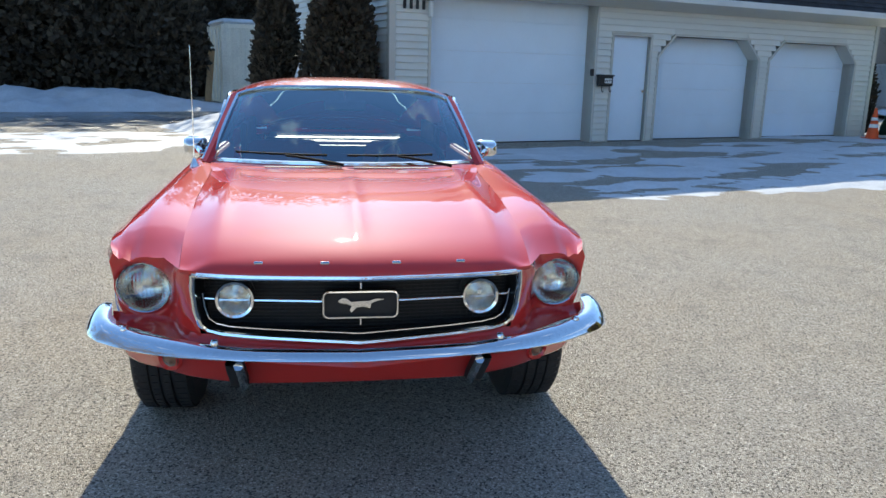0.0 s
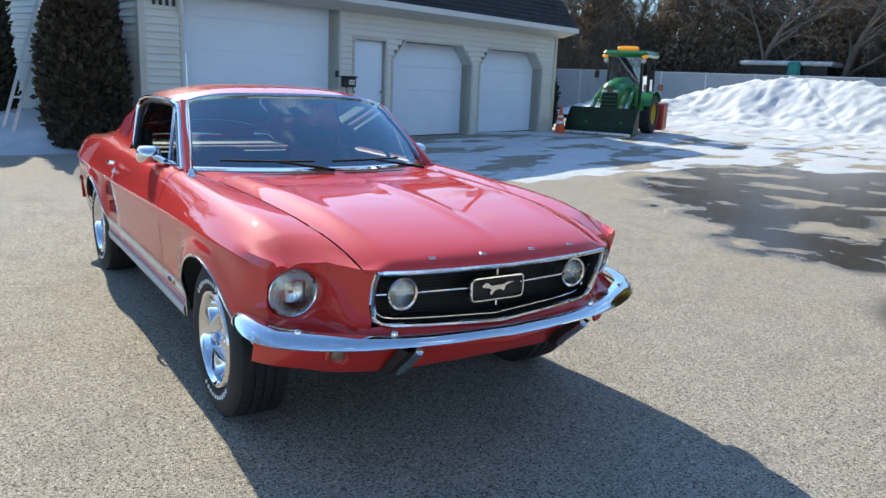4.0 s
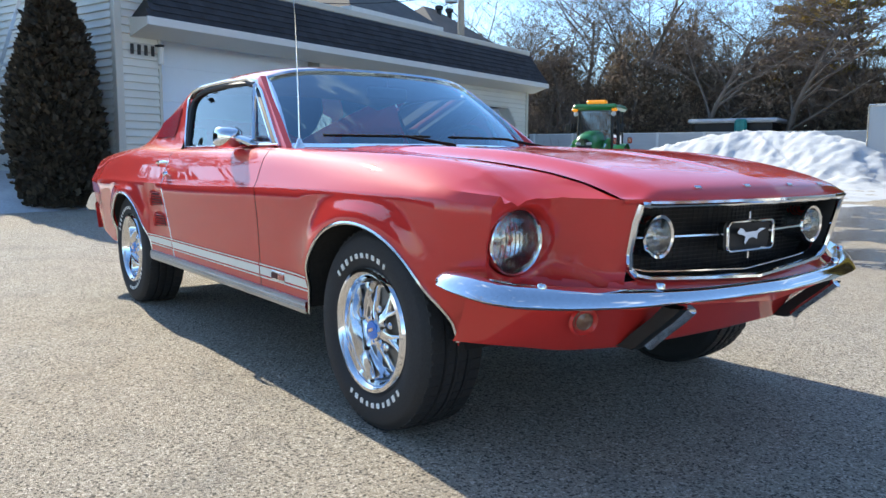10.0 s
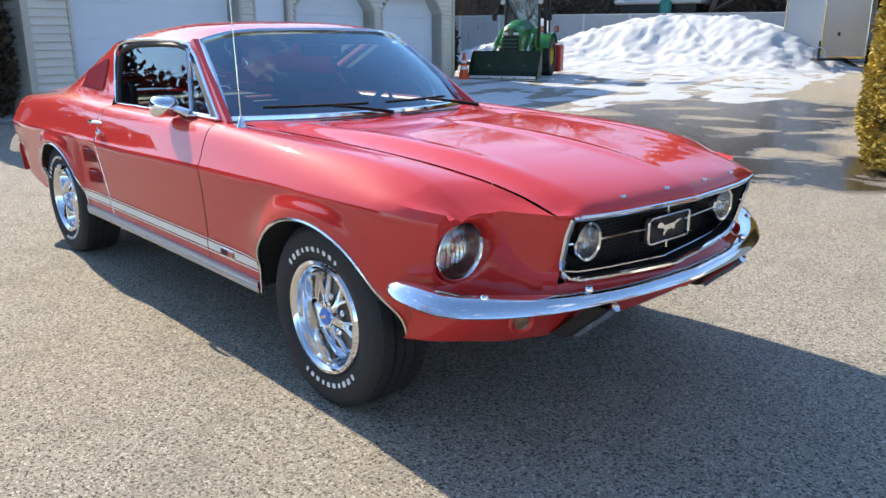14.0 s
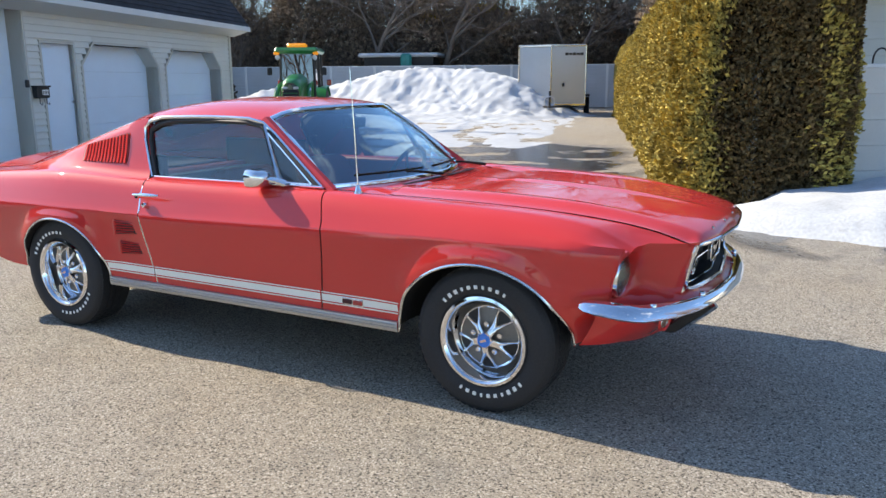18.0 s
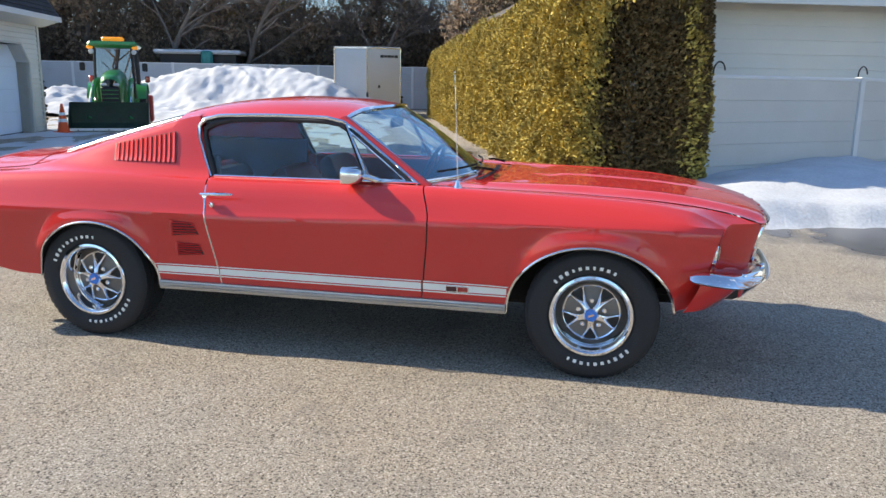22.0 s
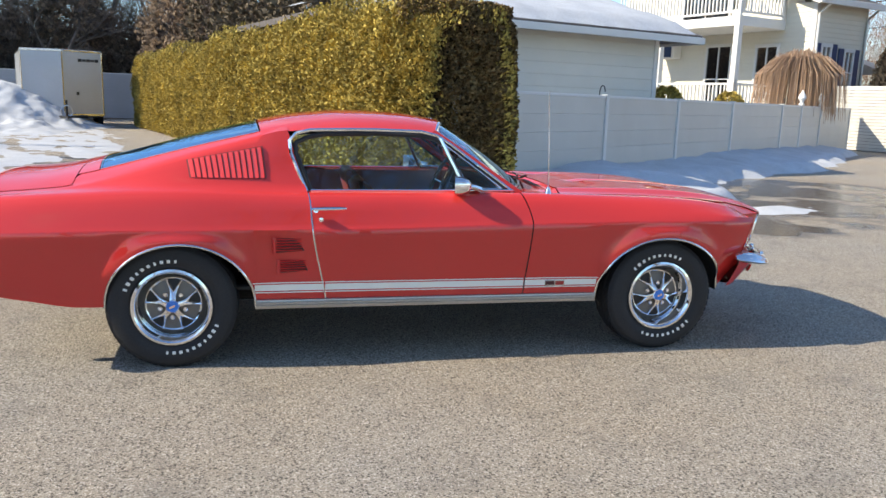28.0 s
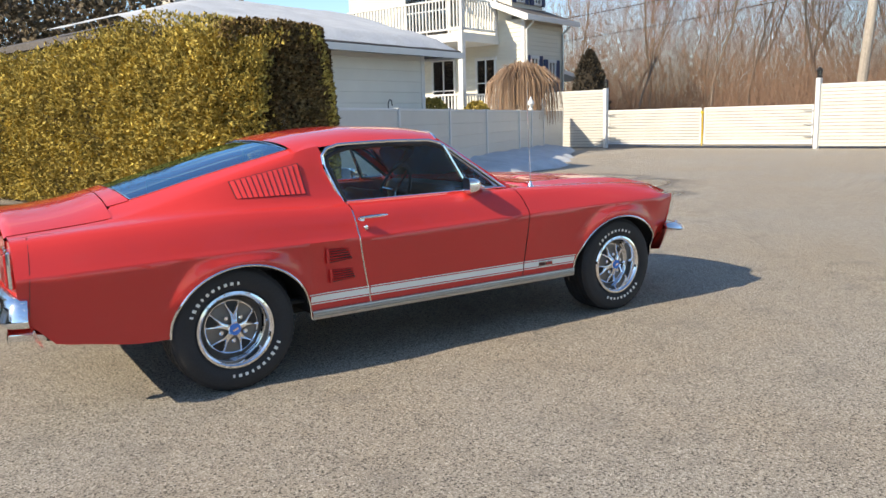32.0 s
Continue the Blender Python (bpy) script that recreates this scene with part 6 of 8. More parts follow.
hedge = thing("cedar_hedge", "tall clipped golden-green cedar hedge with rounded end", "hedge")
rows = []
for u in [HU0 + 0.25, HU0 + 0.32, HU0 + 0.42, HU0 + 0.56, HU0 + 0.75, *np.linspace(HU0 + 1.0, HU1, 64)]:
    row = []
    for a in np.linspace(0.0, 1.0, 25):
        v, z, nv, nz, b = hedge_point(u, a)
        mid = (HV0 + HV1) / 2 + 0.015 * (u - HU0)
        row.append(yard(u, mid + (v - mid) * 0.85 + nv * b, max(0.0, z * 0.93 + nz * b - 0.03)))
    rows.append(row)
s = Shape().grid(rows)
s.f.append(tuple(range(25)))
part("inner_core", s, CEDAR_CORE_SHADE, hedge, smooth=60)
nrng = np.random.default_rng(11)
P, N = [], []
cells = [(HU0, HU0 + 1.0), (HU0 + 1.0, 8.5), (8.5, 15), (15, HU1)]
for ua, ub in cells:
    dens = 2300 if ua < 6 else (1050 if ua < 17 else 420)
    for _k in range(int((ub - ua) * 6.6 * dens * (1.5 if ua < 5 else 1))):
        u, a = nrng.uniform(ua, ub), nrng.uniform(0.0, 1.0)
        # even out along the profile: most length lies on the two faces
        th = a
        if nrng.random() < 0.86:
            zt = nrng.uniform(0.02, 0.93)
            sz = zt ** 2.25
            th = math.asin(min(1, sz)) / math.pi
            if nrng.random() < (0.25 if ua > 5.5 else 0.45):
                th = 1 - th
        v, z, nv, nz, b = hedge_point(u, th)
        # thin the gold sprays where darker brown ones stand for the end's shade
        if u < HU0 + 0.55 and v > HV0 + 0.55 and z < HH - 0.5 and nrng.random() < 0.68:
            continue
        b += 0.04 - abs(nrng.normal(0, 0.13))
        nn = yard(-0.5 if u < HU0 + 0.9 else 0.0, nv, nz)
        p = yard(u, v + nv * b, max(0.02, z + nz * b))
        P.append(p)
        N.append(nn)
v, f = sprays(P, N, 0.066, nrng, 0.75, 2, 0.72)
foliage("leaf_spray", v, f, CEDAR_GOLD, hedge, "golden-green scale leaf sprays")
# the hedge end away from the sun, its shade put in as brown sprays
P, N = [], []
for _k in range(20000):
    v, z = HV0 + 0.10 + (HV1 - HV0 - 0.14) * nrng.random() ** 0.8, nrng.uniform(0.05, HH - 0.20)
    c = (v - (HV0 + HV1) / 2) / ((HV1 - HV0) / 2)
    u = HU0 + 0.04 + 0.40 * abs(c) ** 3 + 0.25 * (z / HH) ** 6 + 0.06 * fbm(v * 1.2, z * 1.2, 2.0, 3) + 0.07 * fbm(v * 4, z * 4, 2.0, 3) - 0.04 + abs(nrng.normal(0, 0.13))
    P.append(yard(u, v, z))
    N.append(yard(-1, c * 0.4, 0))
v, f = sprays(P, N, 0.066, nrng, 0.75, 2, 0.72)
foliage("shaded_end_spray", v, f, CEDAR_END_SHADE, hedge, "brown sprays on the hedge end, its shade put into their colour")


def columnar_cedar(name, label, u, v_, r, h, mat, size=0.10, count=5200, seed=1, skirt=0.06):
    g = np.random.default_rng(seed)
    base = yard(u, v_, 0)
    z0 = ground_z(base.x, base.y)
    ob = thing(name, label, "tree", Matrix.Translation((base.x, base.y, z0)))
    part("trunk", Shape().tube([(0, 0, -0.05), (0.02, 0, h * 0.5), (0, 0, h * 0.93)], [0.08, 0.05, 0.015], 7), BARK, ob)
    prof = curve((0, 0.72), (0.12, 0.95), (0.35, 1.0), (0.65, 0.78), (0.85, 0.45), (0.97, 0.12), (1.0, 0.0))
    part("inner_core", Shape().lathe([(max(0.01, r * 0.86 * prof(t)), skirt + t * (h - skirt) * 0.98) for t in np.linspace(0, 1, 14)], Matrix.Identity(4), 16), CEDAR_CORE_SHADE, ob)
    t = g.random(count) ** 0.85
    a = g.uniform(0, 2 * math.pi, count)
    rr = np.array([r * prof(x) for x in t]) * (1 + 0.10 * np.sin(a * 5 + t * 9)) + g.normal(0, 0.04, count)
    P = np.stack([rr * np.cos(a), rr * np.sin(a), skirt + t * (h - skirt)], 1)
    N = np.stack([np.cos(a), np.sin(a), 0.5 + 0 * a], 1)
    v, f = sprays(P, N, size, g, 0.5, 2)
    foliage("crown", v, f, mat, ob)
    return ob


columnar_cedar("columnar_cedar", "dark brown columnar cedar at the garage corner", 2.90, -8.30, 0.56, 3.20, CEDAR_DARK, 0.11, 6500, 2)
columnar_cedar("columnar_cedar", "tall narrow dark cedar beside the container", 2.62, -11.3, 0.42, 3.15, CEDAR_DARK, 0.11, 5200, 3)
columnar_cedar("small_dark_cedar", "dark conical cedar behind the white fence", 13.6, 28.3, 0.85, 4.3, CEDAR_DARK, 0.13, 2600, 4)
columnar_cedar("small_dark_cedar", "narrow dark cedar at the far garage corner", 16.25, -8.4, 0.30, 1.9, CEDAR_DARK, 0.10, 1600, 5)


def bush_wall(name, label, boxes, mat, size, seed, kind="stuff"):
    """Loose masses of foliage: (u, v, half length, half depth, height, count) each."""
    g = np.random.default_rng(seed)
    P, N = [], []
    for u, v_, hu, hv, h, n in boxes:
        for _ in range(n):
            d = g.normal(size=3)
            d /= np.linalg.norm(d)
            k = 0.72 + 0.32 * g.random()
            z = h * (0.5 + 0.5 * d[2] * k)
            lump = 1 + 0.22 * fbm(d[0] * 2 + u, d[1] * 2, d[2] * 2 + v_, 3)
            pw = yard(u + d[0] * hu * k * lump, v_ + d[1] * hv * k * lump, max(0.05, z * lump))
            P.append(pw)
            N.append(yard(d[0], d[1], d[2]))
    v, f = sprays(P, N, size, g, 0.8, 2)
    ob = foliage(name, v, f, mat)
    return tagged(ob, label, "trees", kind=kind)


bush_wall("dark_cedar_wall", "tall dark cedar wall behind the snow bank, its shade put into the colour", [(-16 + 1.75 * k, -21.6 + 0.3 * math.sin(k * 2.1), 1.6, 1.1, 4.3 + 0.3 * math.sin(k * 1.7), 2600) for k in range(11)] + [(2.6 + 1.8 * k, -27.5, 1.8, 1.4, 11.0, 2000) for k in range(5)], CEDAR_DARK, 0.24, 21)
# solid near-black blocks that stand for the shade within the wall
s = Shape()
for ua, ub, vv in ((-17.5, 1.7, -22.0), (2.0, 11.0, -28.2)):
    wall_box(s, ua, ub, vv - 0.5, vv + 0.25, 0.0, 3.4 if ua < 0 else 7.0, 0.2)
tagged(part("cedar_wall_shade_core", s, CEDAR_CORE_SHADE, smooth=None), "near-black blocks inside the cedar wall, its inner shade as colour", "trees", kind="stuff")
th = []
for k in range(22):
    v0 = -23 + 1.55 * k
    th.append((42.8 + 1.8 * math.sin(k * 2.3), v0, 1.7, 1.6, 6.2 + 1.6 * math.sin(k * 1.3) + (1.5 if 3 < k < 9 else 0), 2600))
for k in range(9):
    th.append((33.5 + 1.6 * math.sin(k * 1.9), 5.5 + 2.0 * k, 1.7, 1.6, 7.0 + 1.2 * math.sin(k * 2.7), 1900))
bush_wall("brown_conifers", "tall winter-browned conifers behind the golden hedge", [(17.0, 10.4, 1.7, 1.5, 5.9, 2200), (16.6, 7.6, 1.7, 1.5, 5.4, 2200), (19.4, 7.8, 1.8, 1.6, 6.1, 2200), (22.2, 7.4, 1.8, 1.5, 6.0, 2000), (25.2, 7.0, 1.9, 1.6, 6.6, 2000), (28.4, 7.2, 1.9, 1.6, 6.6, 2000), (31.0, 6.8, 1.9, 1.6, 7.2, 2000)], CONIFER, 0.19, 27)
bush_wall("evergreen_thicket", "dull brown-green evergreen thicket behind the yard fence", th, THICKET, 0.24, 22)


def bare_tree(seed, h, r0, spread=0.9, levels=4, up=0.35, droop=0.0):
    """Trunk with limbs, and its fine twigs, as two shapes."""
    g = random.Random(seed)
    wood, twig = Shape(), Shape()

    def grow(p, d, ln, r, lv):
        n = 4 if lv < 2 else 3
        pts, q, dd = [p.copy()], p.copy(), d.copy()
        for _ in range(n):
            dd = (dd + Vector((g.gauss(0, 0.16), g.gauss(0, 0.16), g.gauss(0, 0.10) + 0.05 * up - droop * lv * 0.12))).normalized()
            q = q + dd * (ln / n)
            pts.append(q.copy())
        rs = [r * (1 - 0.62 * k / n) for k in range(n + 1)]
        (wood if lv < 2 else twig).tube(pts, rs, 6 if lv == 0 else (5 if lv == 1 else 3), False)
        if lv >= levels:
            return
        kids = (10, 7, 5, 4)[lv]
        for c in range(kids):
            t = (0.28 + 0.72 * (c + g.random()) / kids) if lv == 0 else g.uniform(0.2, 1.0)
            k = min(n - 1, int(t * n))
            b = pts[k].lerp(pts[k + 1], t * n - k)
            a = g.uniform(0, 2 * math.pi)
            side = Vector((math.cos(a), math.sin(a), 0))
            nd = (dd * (1 - spread * 0.45) + side * spread * 0.75 + Vector((0, 0, up * 0.6))).normalized()
            grow(b, nd, ln * g.uniform(0.42, 0.66) * (1.15 if lv == 0 else 1), max(0.008, r * (1 - 0.62 * t) * g.uniform(0.45, 0.62)), lv + 1)

    grow(Vector((0, 0, -0.1)), Vector((0, 0, 1)), h * 0.72, r0, 0)
    return wood, twig


def tree_thing(name, label, seed, h, r0, mat=TWIG, **kw):
    ob = thing(name, label, "tree")
    w, t = bare_tree(seed, h, r0, **kw)
    part("trunk", w, BARK, ob, smooth=60, flip=True)
    part("crown", t, mat, ob, smooth=60, flip=True)
    return ob


def place(ob, u, v_, turn=0, sc=1.0):
    p = yard(u, v_)
    ob.matrix_basis = Matrix.Translation(p) @ Matrix.Rotation(turn, 4, "Z") @ Matrix.Scale(sc, 4)


kinds = [tree_thing("bare_tree", "leafless grey deciduous tree behind the fence", 31, 13.0, 0.17, droop=0.15),
         tree_thing("bare_tree", "leafless spreading tree with fine drooping twigs", 32, 11.0, 0.19, spread=1.1, droop=0.35),
         tree_thing("bare_tree", "slender leafless tree of the wood", 33, 14.0, 0.055, mat=TWIG_TAN, spread=0.34, up=1.3),
         tree_thing("bare_tree", "tall leafless tan-twigged tree of the wood", 34, 17.0, 0.085, mat=TWIG_TAN, spread=0.40, up=1.2)]
spots = [[(46.0, -24.1), (44.0, -24.6), (47.0, -20.5), (-17.0, -4.0), (-19.0, 6.5), (-22.0, 14.0), (-16.0, 1.5), (-18.5, -9.0), (-17.5, -14.5), (-20.0, 2.0), (-21.5, -6.0), (-19.5, 10.5), (45.5, -17.6), (46.0, -27.0), (41.5, -15.5), (40.8, -9.0), (42.0, 3.0), (43.0, -3.5), (45.5, -13.5), (46.0, 7.0), (33.5, 11.0), (37.0, 17.0)],
         [(39.6, -10.6), (39.8, -18.5), (39.2, 0.6), (34.0, 8.0), (40.0, -6.5), (38.0, 12.5), (43.0, -21.0)],
         [(9.0, 36.0), (3.0, 39.5), (-2.0, 37.5), (13.5, 43.0), (6.0, 45.0), (-8.0, 43.0), (16.0, 38.0), (0.0, 47.0), (20.0, 46.0), (11.0, 50.0), (-5.0, 51.0)],
         [(6.5, 38.5), (-0.5, 41.0), (12.0, 39.0), (17.5, 43.5), (3.5, 49.0), (-11.0, 40.0), (9.0, 46.5), (-7.0, 47.0), (14.5, 52.0), (22.0, 41.0)]]
trng = random.Random(5)
for ob, ps in zip(kinds, spots):
    for k, (u, v_) in enumerate(ps):
        if k == 0:
            place(ob, u, v_, 0.3)
        else:
            c = copy_thing(ob, Matrix.Identity(4))
            place(c, u, v_, trng.uniform(0, 6.28), trng.uniform(0.8, 1.12))
# thin saplings and brush that close the wood: fine upright twigs in many layers
def twig_cloud(name, label, boxes, mat, seed):
    """Upright slivers of twig: (u0, u1, v0, v1, height, count, length, width) each."""
    g = np.random.default_rng(seed)
    vs, fs, n0 = [], [], 0
    for u0, u1, v0, v1, h, n, ln, wd in boxes:
        u, v_, t = g.uniform(u0, u1, n), g.uniform(v0, v1, n), g.random(n) ** 1.35
        base = np.stack([u * UX + v_ * VX, u * UY + v_ * VY, t * h * (0.75 + 0.25 * np.sin(u * 1.3) * np.sin(v_ * 0.9))], 1)
        d = g.normal(size=(n, 3)) * np.array([0.42, 0.42, 0.25]) + np.array([0, 0, 0.8])
        d /= np.linalg.norm(d, axis=1)[:, None]
        side = np.cross(d, g.normal(size=(n, 3)))
        side /= np.linalg.norm(side, axis=1)[:, None]
        lens = ln * g.uniform(0.5, 1.5, (n, 1)) * (1.2 - 0.5 * t[:, None])
        w = wd * g.uniform(0.4, 1.4, (n, 1)) * (1.3 - 0.7 * t[:, None])
        q = np.stack([base - side * w, base + d * lens - side * w * 0.2, base + d * lens + side * w * 0.2, base + side * w], 1).reshape(-1, 3)
        vs.append(q)
        fs.append(np.arange(n)[:, None] * 4 + np.arange(4) + n0)
        n0 += n * 4
    return tagged(foliage(name, np.concatenate(vs), np.concatenate(fs), mat), label, "brush", kind="stuff")


twig_cloud("sapling_brush", "dense tan leafless brush and saplings of the wood", [(-22, 9.5, 31, 40, 5.0, 42000, 1.0, 0.006), (-22, 30, 38, 56, 13.0, 100000, 1.3, 0.008), (-26, 34, 56, 66, 18.0, 70000, 1.8, 0.012)], TWIG_TAN, 8)
twig_cloud("fence_brush", "tangled leafless brush behind the yard fence", [(40.9, 49, -28, 14, 9.0, 90000, 1.6, 0.013), (30, 40, 6, 24, 7.0, 24000, 1.5, 0.015), (38.2, 42, -28, -18, 5.5, 8000, 1.4, 0.013)], TWIG, 9)
g = random.Random(8)
# the yellowed pine
pine = thing("pine_tree", "tall pine with flat yellowed layers of needles", "tree", Matrix.Translation(yard(44.5, -5.6)))
part("trunk", Shape().tube([(0, 0, -0.1), (0.1, 0, 6), (0.0, 0.1, 11), (0, 0, 15.5)], [0.30, 0.24, 0.13, 0.03], 8), BARK, pine)
gp = np.random.default_rng(15)
P, N = [], []
for k in range(46):
    z = 4.5 + 10.6 * (k / 46) + gp.normal(0, 0.15)
    a = k * 2.4 + gp.normal(0, 0.3)
    ln = (3.5 * (1 - (z - 4.5) / 12.5) + 0.5) * gp.uniform(0.7, 1.1)
    tip = Vector((ln * math.cos(a), ln * math.sin(a), z + 0.05 * ln))
    part("limb", Shape().tube([(0, 0, z - 0.1), tip * 0.5 + Vector((0, 0, z * 0.5 - 0.05)), tip], [0.05, 0.03, 0.01], 5), BARK, pine)
    for _k in range(150):
        t = gp.uniform(0.3, 1.0)
        P.append((tip.x * t + gp.normal(0, 0.32), tip.y * t + gp.normal(0, 0.32), z + 0.05 * ln * t + gp.normal(0, 0.10)))
        N.append((math.cos(a), math.sin(a), 0.4))
v, f = sprays(P, N, 0.30, gp, 0.8, 2)
foliage("needles", v, f, PINE, pine)
# weeping ornamental tree behind the white fence
weep = thing("weeping_tree", "straw-coloured leafless weeping ornamental tree", "tree", Matrix.Translation((16.55, 18.85, 0.05)) @ Matrix.Scale(1.10, 4))
part("trunk", Shape().tube([(0, 0, 0), (0.05, 0, 1.2), (0, 0, 2.6)], [0.09, 0.07, 0.05], 7), BARK, weep)
s = Shape()
for _ in range(760):
    a, r = g.uniform(0, 6.283), g.uniform(0.3, 1.42)
    top = 3.05 - 0.15 * r * r + g.gauss(0, 0.06)
    x, y = math.cos(a), math.sin(a)
    s.tube([(0.1 * x, 0.1 * y, 2.5), (0.55 * r * x, 0.55 * r * y, top), (0.92 * r * x, 0.92 * r * y, top - 0.45), (r * x, r * y, g.uniform(0.9, 1.6))], [0.010, 0.009, 0.0075, 0.005], 3, False)
tagged(part("twig_curtain", s, STRAW, weep, smooth=None, flip=True), kind="stuff")
for u, v_ in ((8.95, 11.4), (10.65, 15.6)):
    b = yard(u, v_, 0)
    g2 = np.random.default_rng(int(u * 10))
    ob = thing("round_shrub", "small golden clipped shrub behind the white fence", "shrub", Matrix.Translation(b), "shrubs")
    a, t = g2.uniform(0, 6.283, 900), g2.random(900)
    rr = 0.42 * np.sqrt(1 - (t * 0.98) ** 2) + g2.normal(0, 0.02, 900)
    v, f = sprays(np.stack([rr * np.cos(a), rr * np.sin(a), 1.25 + 0.62 * t], 1), np.stack([np.cos(a), np.sin(a), t], 1), 0.09, g2, 0.5, 2)
    foliage("leaves", v, f, CEDAR_GOLD, ob)
    part("planter", Shape().lathe([(0.0, 0.0), (0.26, 0.0), (0.34, 1.24), (0.30, 1.26), (0.0, 1.22)], Matrix.Identity(4), 14), FENCE_GREY, ob)

# ---- fences and gate ----
GREEN = material("tractor_green", (0.015, 0.20, 0.045), 0.35, coat=0.5, var=0.12, scale=4, fine=60, bump=0.02)
BUCKET = material("bucket_dark_green", (0.012, 0.035, 0.016), 0.5, var=0.3, scale=4, fine=40, bump=0.05)
YELLOW = material("wheel_yellow", (0.75, 0.52, 0.02), 0.4, coat=0.3, var=0.1, scale=5, fine=60, bump=0.02)
ORANGE = material("beacon_orange", (0.95, 0.32, 0.01), 0.3, coat=0.5, var=0.08, scale=8, fine=60, bump=0.02)
CONE_ORANGE = material("cone_orange", (0.85, 0.11, 0.02), 0.55, var=0.12, scale=6, fine=60, bump=0.05)
ORANGE.node_tree.nodes["Principled BSDF"].inputs["Emission Color"].default_value = (1.0, 0.36, 0.02, 1)
ORANGE.node_tree.nodes["Principled BSDF"].inputs["Emission Strength"].default_value = 0.25
RED_BLOWER = material("blower_red", (0.42, 0.025, 0.02), 0.45, var=0.15, scale=4, fine=50, bump=0.03)
TRAILER_SKIN = material("trailer_aluminium", (0.46, 0.49, 0.52), 0.36, metal=0.5, var=0.06, scale=0.8, fine=40, bump=0.02)
CREAM = material("container_cream", (0.68, 0.64, 0.54), 0.55, var=0.12, scale=0.8, fine=25, bump=0.06)
WOOD = material("raw_plank_wood", (0.34, 0.21, 0.10), 0.75, var=0.2, scale=3, fine=50, bump=0.2, stretch=(1, 1, 0.15))
ALU = material("ladder_aluminium", (0.62, 0.63, 0.64), 0.35, metal=0.9, var=0.08, scale=5, fine=80, bump=0.02)
YELLOW_SIDING = material("pale_yellow_siding", (0.66, 0.63, 0.53), 0.55, var=0.05, scale=0.8, fine=60, bump=0.03, each=0.02)
BLUE_SHUTTER = material("navy_shutter", (0.02, 0.045, 0.12), 0.5, var=0.15, scale=4, fine=60, bump=0.05)
ROOF_GREY = material("grey_house_shingle", (0.115, 0.105, 0.10), 0.9, var=0.2, scale=1.2, fine=18, bump=0.3)
HOUSE_TAUPE = material("taupe_siding", (0.42, 0.38, 0.33), 0.6, var=0.08, scale=0.6, fine=20, bump=0.05)
POLE_WOOD = material("weathered_pole", (0.40, 0.35, 0.29), 0.85, var=0.2, scale=2, fine=40, bump=0.3, stretch=(1, 1, 0.2))
TEAL = material("teal_tarp", (0.02, 0.25, 0.22), 0.5, var=0.2, scale=2, fine=20, bump=0.2)


def line_frame(p0, p1):
    """Local x along the line from p0 to p1, y to its left, z up; origin at p0."""
    d = Vector((p1[0] - p0[0], p1[1] - p0[1], 0)).normalized()
    return Matrix(((d.x, -d.y, 0, p0[0]), (d.y, d.x, 0, p0[1]), (0, 0, 1, 0), (0, 0, 0, 1)))


def board_fence(name, label, p0, p1, posts, z0, z1, board, mat, post_mat, post=0.11, cap=True, rise=0.0, rail=True, gap=0.0006):
    m = line_frame(p0, p1)
    ob = thing(name, label, "fence", kind="structure")
    for a in posts:
        s = Shape()
        zt = z1 + rise + 0.03
        s.box((a, 0, (z0 + zt) / 2), (post, post, zt - z0), 0.006, m)
        if cap:
            s.box((a, 0, zt + 0.012), (post + 0.035, post + 0.035, 0.024), 0.008, m)
        part("post", s, post_mat, ob)
    for a, b in zip(posts, posts[1:]):
        n = max(1, round((z1 - z0) / board))
        h = (z1 - z0) / n
        for k in range(n):
            s = Shape()
            zb = z0 + k * h
            s.box(((a + b) / 2, 0, zb + h / 2), (b - a - post, 0.037, h - gap), 0.007, m)
            part("board", s, mat, ob, smooth=None)
        if rail:
            part("top_rail", Shape().box(((a + b) / 2, 0, z1 + 0.015), (b - a - post, 0.06, 0.05), 0.008, m), post_mat, ob, smooth=None)
    return ob


FP0, FP1 = (5.08, 8.64), (20.25, 20.79)
FD = Vector((0.7805, 0.6251, 0))
white_fence = board_fence("white_fence", "low white vinyl fence with wide boards behind the snow", (FP0[0] - 4.4 * FD.x, FP0[1] - 4.4 * FD.y), FP1, [0.0, 4.45, 7.75, 11.15, 15.3, 17.3, 19.6, 23.8], 0.05, 1.56, 0.30, FENCE_VINYL, WHITE_PAINT, 0.10)
wm = line_frame((FP0[0] - 3.0 * FD.x, FP0[1] - 3.0 * FD.y), FP1)
for a in (15.9, 18.2):
    s = Shape().lathe([(0.0, 0.46), (0.03, 0.43), (0.05, 0.36), (0.10, 0.30), (0.12, 0.20), (0.06, 0.12), (0.05, 0.06), (0.09, 0.02), (0.09, 0.0)], wm @ Matrix.Translation((a, 0, 1.62)), 14)
    part("post_finial", s, WHITE_PAINT, white_fence)
for a in (0.35, 3.45, 15.2):
    hk = [wm @ Vector((a, 0.35, 0.0)), wm @ Vector((a, 0.35, 1.65))] + [wm @ Vector((a + 0.11 - 0.11 * math.cos(t), 0.35, 1.65 + 0.14 * math.sin(t))) for t in np.linspace(0.3, 3.0, 8)]
    ob = part("plant_hook", Shape().tube(hk, 0.011, 6), BLACK)
    tagged(ob, "black iron shepherd's hook behind the white fence", "hook", "plant hooks")
corner_panel = board_fence("tall_fence_panel", "tall white clapboard fence panel at the gate", yard(14.6, 26.2), yard(11.72, 26.2), [0.0, 2.86], 0.04, 2.38, 0.12, FENCE_VINYL, WHITE_PAINT, 0.10, gap=0.011)
